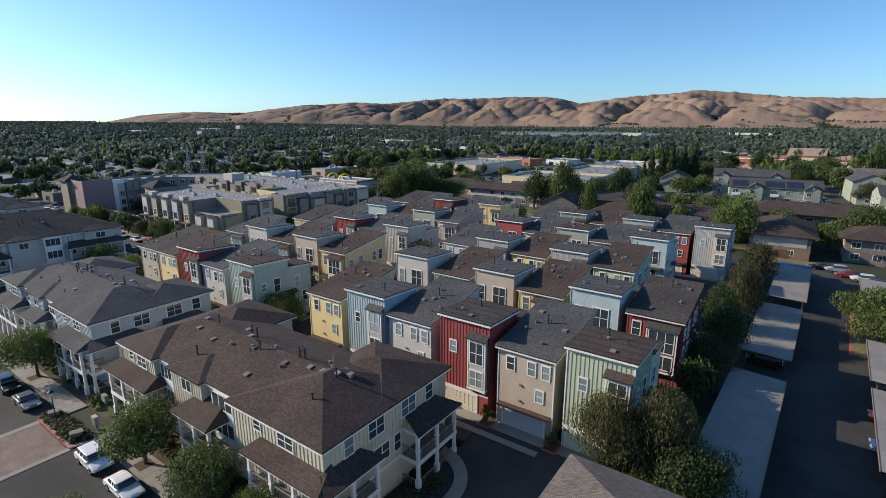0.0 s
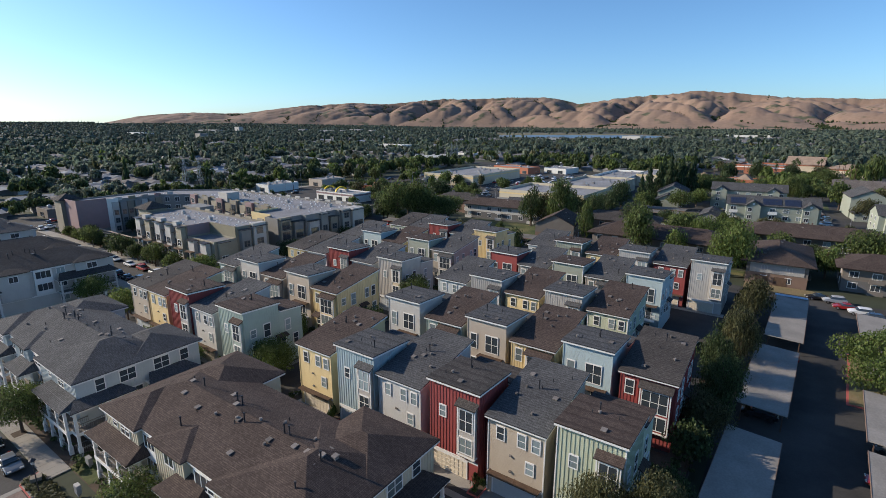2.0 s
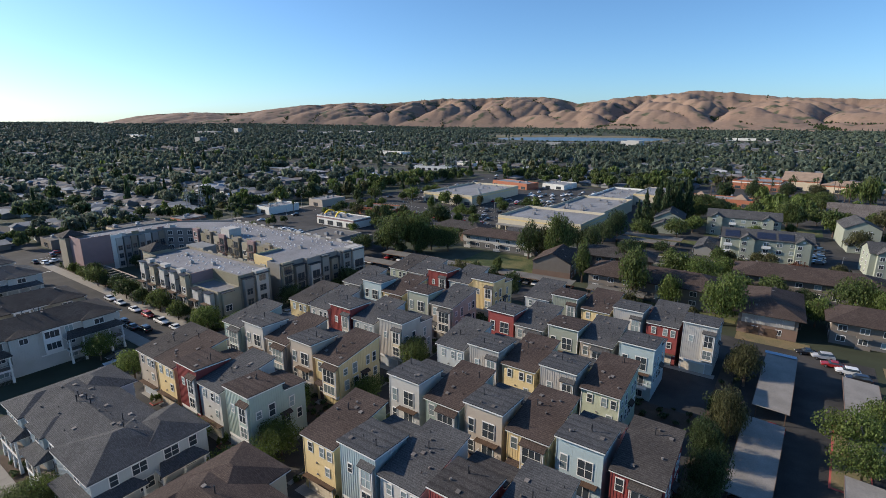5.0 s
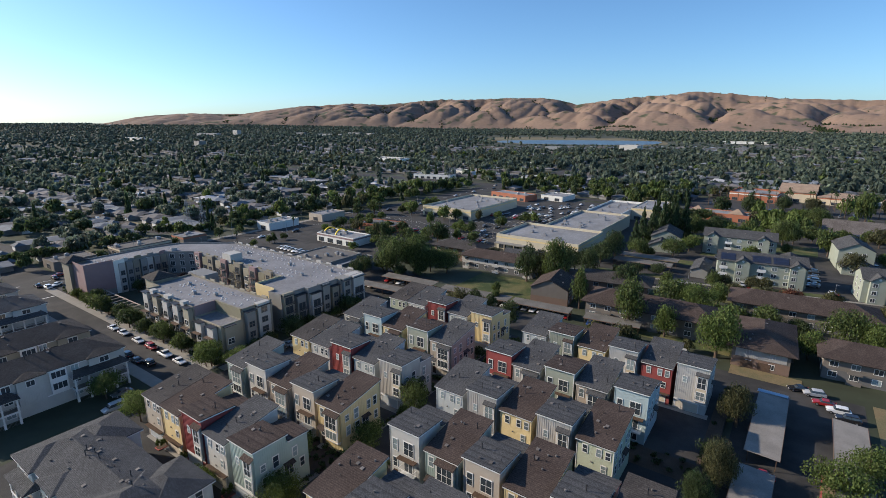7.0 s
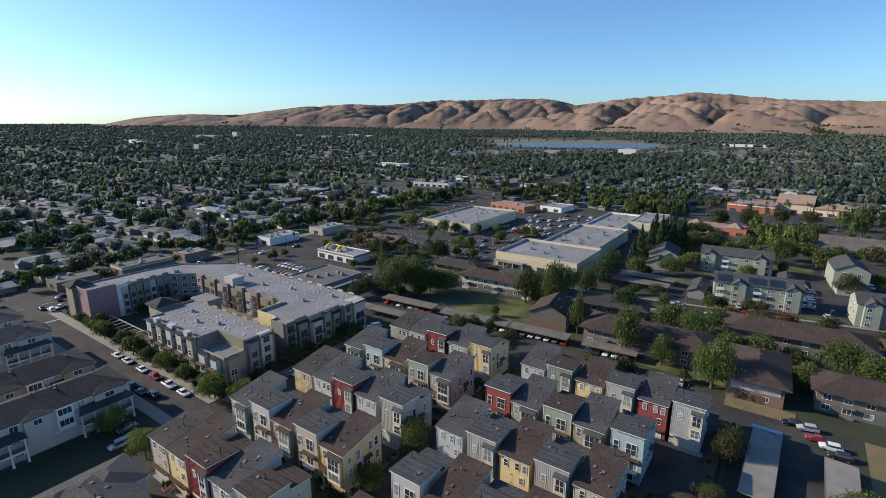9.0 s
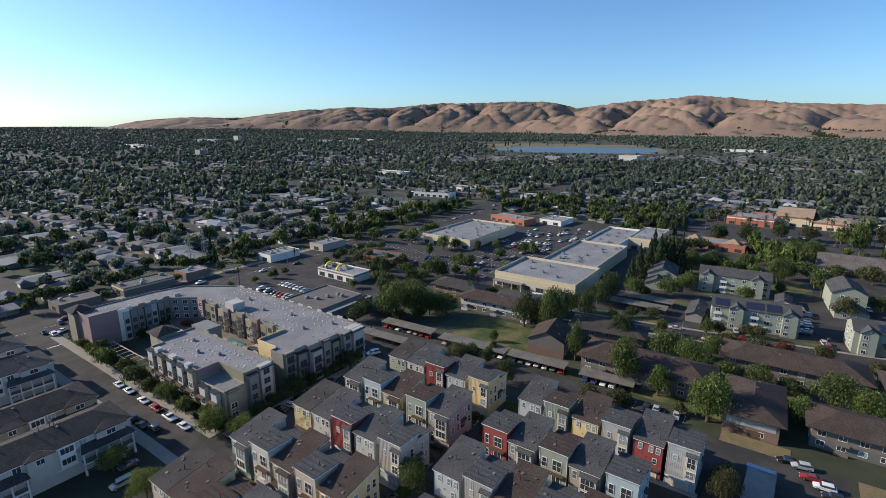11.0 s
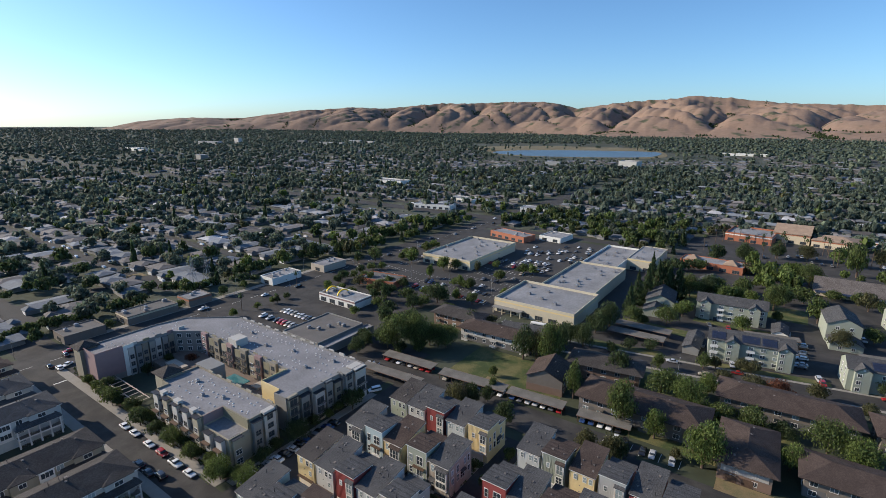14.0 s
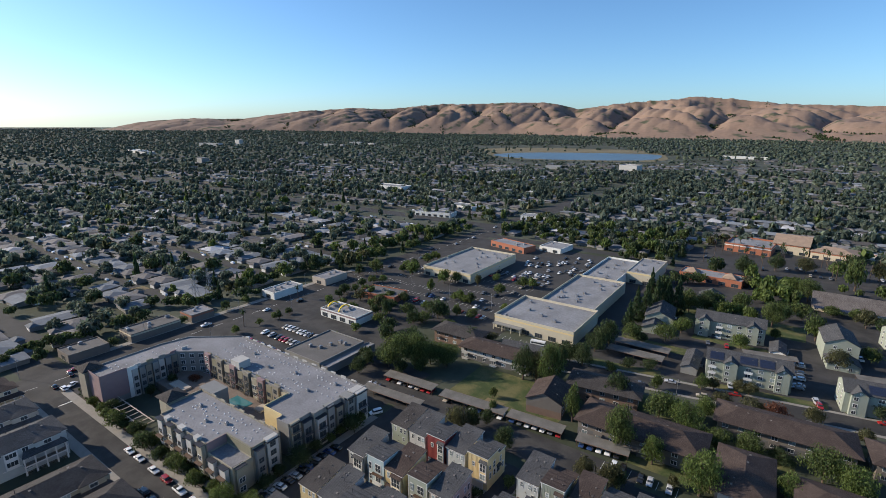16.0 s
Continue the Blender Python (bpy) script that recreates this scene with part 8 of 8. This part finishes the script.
for _lf, _s in _grove.items():
    scatter("grove_trees", _lf, np.array(_s), 330, 0.094, "cone" if _lf == "conifer" else "round", _rs)
# suburb and far woods take the leaf colours that have haze painted in
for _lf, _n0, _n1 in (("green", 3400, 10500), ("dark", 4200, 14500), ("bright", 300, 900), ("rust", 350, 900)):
    _kind = {"green": "far", "dark": "hazed_dark"}.get(_lf, _lf)
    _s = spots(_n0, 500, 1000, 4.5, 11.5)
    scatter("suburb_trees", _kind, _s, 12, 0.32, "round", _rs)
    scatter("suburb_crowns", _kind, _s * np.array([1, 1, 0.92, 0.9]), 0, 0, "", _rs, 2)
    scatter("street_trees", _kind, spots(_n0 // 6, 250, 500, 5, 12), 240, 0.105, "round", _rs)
    scatter("far_woods", "hazed_dark" if _lf == "dark" else "far", spots(_n1, 1000, 4900, 6, 13), 0, 0, "", _rs, 1)
for _a0, _a1, _d0, _d1, _n in ((-45, -18, 620, 1400, 1300), (6, 46, 540, 1250, 2000), (-20, 6, 850, 1500, 700)):
    _s = spots(_n * 4, _d0, _d1, 8, 15)
    _az = np.degrees(np.arctan2(_s[:, 0], _s[:, 1]))
    _clump = np.array([noise.noise(Vector((i / 130, j / 130, 0.7))) for i, j in _s[:, :2]])
    _s = _s[(_az > _a0) & (_az < _a1) & (_clump > -0.02)][:_n]
    _s[:, 3] *= 0.72
    scatter("tall_wood", "hazed_dark", _s, 20, 0.26, "round", _rs)
    scatter("tall_wood_crowns", "hazed_dark", _s * np.array([1, 1, 0.92, 0.88]), 0, 0, "", _rs, 2)
scatter("yard_bushes", "hazed_dark", spots(4200, 240, 600, 1.4, 3.4), 0, 0, "", _rs, 1)
_s = spots(230, 250, 1200, 9, 17)
_s[:, 3] = _s[:, 2] * 0.24
scatter("suburb_conifers", "conifer", _s, 60, 0.22, "cone", _rs)
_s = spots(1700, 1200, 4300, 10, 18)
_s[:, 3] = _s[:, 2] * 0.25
scatter("far_conifers", "hazed_dark", _s, 12, 0.42, "cone", _rs)


# ---- lake ----
WATER = mat("lake_water", (0.085, 0.13, 0.17), 0.35, 0.1, (0.01, 0.1), spec=0.25)
_b = B()
_ring = [(430 + 255 * math.cos(a) * (1 + 0.10 * math.sin(3 * a)), 1585 + 185 * math.sin(a) * (1 + 0.15 * math.cos(2 * a + 1)), 0.6) for a in (2 * math.pi * i / 48 for i in range(48))]
_b.face(_ring)
structure("water", _b, WATER, "calm blue lake before the hills", "lake", Matrix())
_b = B()
_b.face([(420 + (x - 430) * 1.25, 1720 + (y - 1585) * 2.0, 0.3) for x, y, z in _ring])
structure("shore", _b, mat("shore_grass", (0.15, 0.13, 0.075), 0.95, 0.3, (0.01, 0.08)), "dry grass shore round the lake", "shore", Matrix())

# ---- hills ----
RIDGE = [(-52, 0), (-36, 0), (-33.1, 40), (-30.3, 82), (-27.9, 98), (-25.4, 112), (-22.9, 106), (-20.7, 109), (-17.9, 143), (-15.1, 174), (-12.1, 185), (-9.4, 206), (-7.3, 193), (-4.9, 199), (-2.4, 224), (0.1, 240), (3.8, 240), (7.4, 249), (11.1, 253), (13.4, 223), (14.6, 194), (16.9, 217), (19.1, 243), (21.3, 255), (23.4, 267), (24.9, 282), (26.3, 285), (28.9, 268), (31.3, 242), (33.9, 218), (38.8, 202), (43.1, 188), (52, 185)]


def ridge_at(a):
    return float(np.interp(a, [p[0] for p in RIDGE], [p[1] for p in RIDGE]))


HILL = mat("dry_hill_grass", (0.245, 0.168, 0.122), 0.95, 0.16, (0.006, 0.05), col2=(0.205, 0.145, 0.108))
_t = HILL.node_tree
_nz = _t.nodes.new("ShaderNodeTexNoise")
_nz.inputs["Scale"].default_value, _nz.inputs["Detail"].default_value = 0.011, 9
_co = _t.nodes.new("ShaderNodeTexCoord")
_t.links.new(_co.outputs["Object"], _nz.inputs["Vector"])
_mr = _t.nodes.new("ShaderNodeMapRange")
_mr.inputs[1].default_value, _mr.inputs[2].default_value = 0.57, 0.66
_t.links.new(_nz.outputs["Fac"], _mr.inputs[0])
_mx = _t.nodes.new("ShaderNodeMix")
_mx.data_type = "RGBA"
_mx.inputs[7].default_value = (0.07, 0.075, 0.045, 1)
_src = _t.nodes["Principled BSDF"].inputs["Base Color"].links[0].from_socket
_t.links.new(_mr.outputs[0], _mx.inputs[0])
_t.links.new(_src, _mx.inputs[6])
_t.links.new(_mx.outputs[2], _t.nodes["Principled BSDF"].inputs["Base Color"])

_nb = _t.nodes.new("ShaderNodeTexNoise")
_nb.inputs["Scale"].default_value, _nb.inputs["Detail"].default_value = 0.018, 6
_t.links.new(_co.outputs["Object"], _nb.inputs["Vector"])
_bp = _t.nodes.new("ShaderNodeBump")
_bp.inputs["Strength"].default_value, _bp.inputs["Distance"].default_value = 0.7, 5.0
_t.links.new(_nb.outputs["Fac"], _bp.inputs["Height"])
_t.links.new(_bp.outputs[0], _t.nodes["Principled BSDF"].inputs["Normal"])

NA, NR = 640, 90
_verts, _faces = [], []
_wood = []
for _i in range(NA):
    _a = -50 + 100 * _i / (NA - 1)
    _sa, _ca = math.sin(radians(_a)), math.cos(radians(_a))
    _H = ridge_at(_a) * (1 + 0.03 * noise.noise(Vector((_a * 1.7, 0.5, 3.3))) + 0.015 * noise.noise(Vector((_a * 5.1, 1.5, 3.3))))
    _H += float(np.interp(_a, [-34, -29, -10, 10, 20], [0, 13, 13, 9, 6]))
    _rb = float(np.interp(_a, [-40, -10, 8, 14, 18, 50], [4250, 3950, 3850, 3600, 3250, 3050]))
    for _j in range(NR):
        _f = _j / (NR - 1)
        _d = _rb - 150 + (4860 - _rb + 150) * _f
        _q = max(0.0, (_d - _rb) / (4760 - _rb))
        _x, _y = _d * _sa, _d * _ca
        _w = noise.noise(Vector((_x / 1000, _y / 1000, 4.0))) * 330 + noise.noise(Vector((_x / 380, _y / 380, 7.0))) * 110
        _w2 = noise.noise(Vector((_x / 420, _y / 420, 11.0))) * 150 + noise.noise(Vector((_x / 150, _y / 150, 2.0))) * 30
        _n3 = noise.noise(Vector((_x / 60, _y / 90, 2.2)))
        _amp = 0.82 + 0.45 * noise.noise(Vector((_x / 700, _y / 700, 8.3)))
        # spurs that come down to the plain, their side gullies, and fine rills
        _r1 = abs(math.sin(math.pi * (_x - 0.60 * _d + _w) / 560)) ** 0.8
        _r2 = abs(math.sin(math.pi * (_x + 0.10 * _d + 1.3 * _w2) / 260)) ** 0.9
        _r3 = abs(math.sin(math.pi * (_x - 0.80 * _d - 0.7 * _w2) / 120))
        _bil = 1 - _amp * (0.72 * (1 - _r1) + 0.30 * (1 - _r2) * (0.4 + 0.6 * _r1) + 0.07 * (1 - _r3))
        _env = 0.60 * smooth(_q / 0.42) + 0.40 * smooth((_q - 0.25) / 0.75) if _q < 1 else max(0, 1 - (_q - 1) * 4)
        # relief is flattened on the left, so weak shading imitates haze there
        _cut = (1 - _bil) * float(np.interp(_a, [-32, -12, 0, 12, 20], [0.40, 0.70, 0.82, 0.90, 0.98])) * math.sin(math.pi * min(1, 0.10 + _q * 0.90)) ** 0.5 if _q < 0.98 else 0.0
        _z = _H * _env * (1 - _cut) + _n3 * 1.6 * min(1, _q * 4) * min(1, _H / 200)
        if _q <= 0:
            _z = -2.0
        elif (_r1 < 0.26 and _r2 < 0.75 or _r2 < 0.12) and noise.noise(Vector((_x / 320, _y / 320, 3.0))) > (0.30 if _a < -14 else 0.05 if _a < 14 else 0.14) and 0.05 < _q < 0.97 and _H > 100:
            _wood.append((_x, _y, max(_z, 0) - 1.0, 1.0))
        elif _a > -8 and _q > 0.9 and noise.noise(Vector((_a * 1.3, 2.0, 6.0))) > 0.32 and (_i + _j) % 3 == 0 and _H > 150:
            _wood.append((_x, _y, max(_z, 0) - 1.0, 0.8))
        _verts.append((_x, _y, max(_z, rise(_x, _y) - 3.0) if _q > 0 else -2.0))
for _i in range(NA - 1):
    for _j in range(NR - 1):
        _n = _i * NR + _j
        _faces.append((_n, _n + NR, _n + NR + 1, _n + 1))
_me = bpy.data.meshes.new("hills")
_me.from_pydata(_verts, [], _faces)
_me.materials.append(HILL)
_me.polygons.foreach_set("use_smooth", [True] * len(_faces))
_me.update()
tagged(new("hills", _me), "dry golden grass hills with dark wooded ravines", "hills", "", "structure")
# oaks in the ravines
_oak = leaf_cloud(3, 10, "round", 0.5)
_out = []
for _x, _y, _z, _s in _wood:
    for _k in range(1):
        _h = _r.uniform(5, 9) * _s
        _out.append(_oak * np.array([_h * 0.8, _h * 0.8, _h]) + np.array([_x + _r.uniform(-14, 14), _y + _r.uniform(-14, 14), _z]))
tagged(part("ravine_oaks", quads("ravine_oaks", np.concatenate(_out), LEAF["dark"]), None), "dark oaks in the ravines of the hills", "trees", "", "stuff")
_t = thing("radio_mast", pose(4740 * math.sin(radians(26.7)), 4740 * math.cos(radians(26.7)), 280), "thin steel radio mast on the hilltop", "mast")
part("pole", B().tube(0, 0, 0, 26, 1.0, 0.6, 6).tube(0, 0, 26, 32, 0.5, 0.3, 6), METAL, _t)
part("hut", B().box(-9, -3, -3, 3, 0, 6).prism([(-9.5, -3.5), (-2.5, -3.5), (-2.5, 3.5), (-9.5, 3.5)], 6, 6.4), PAINT["chalk"], _t)
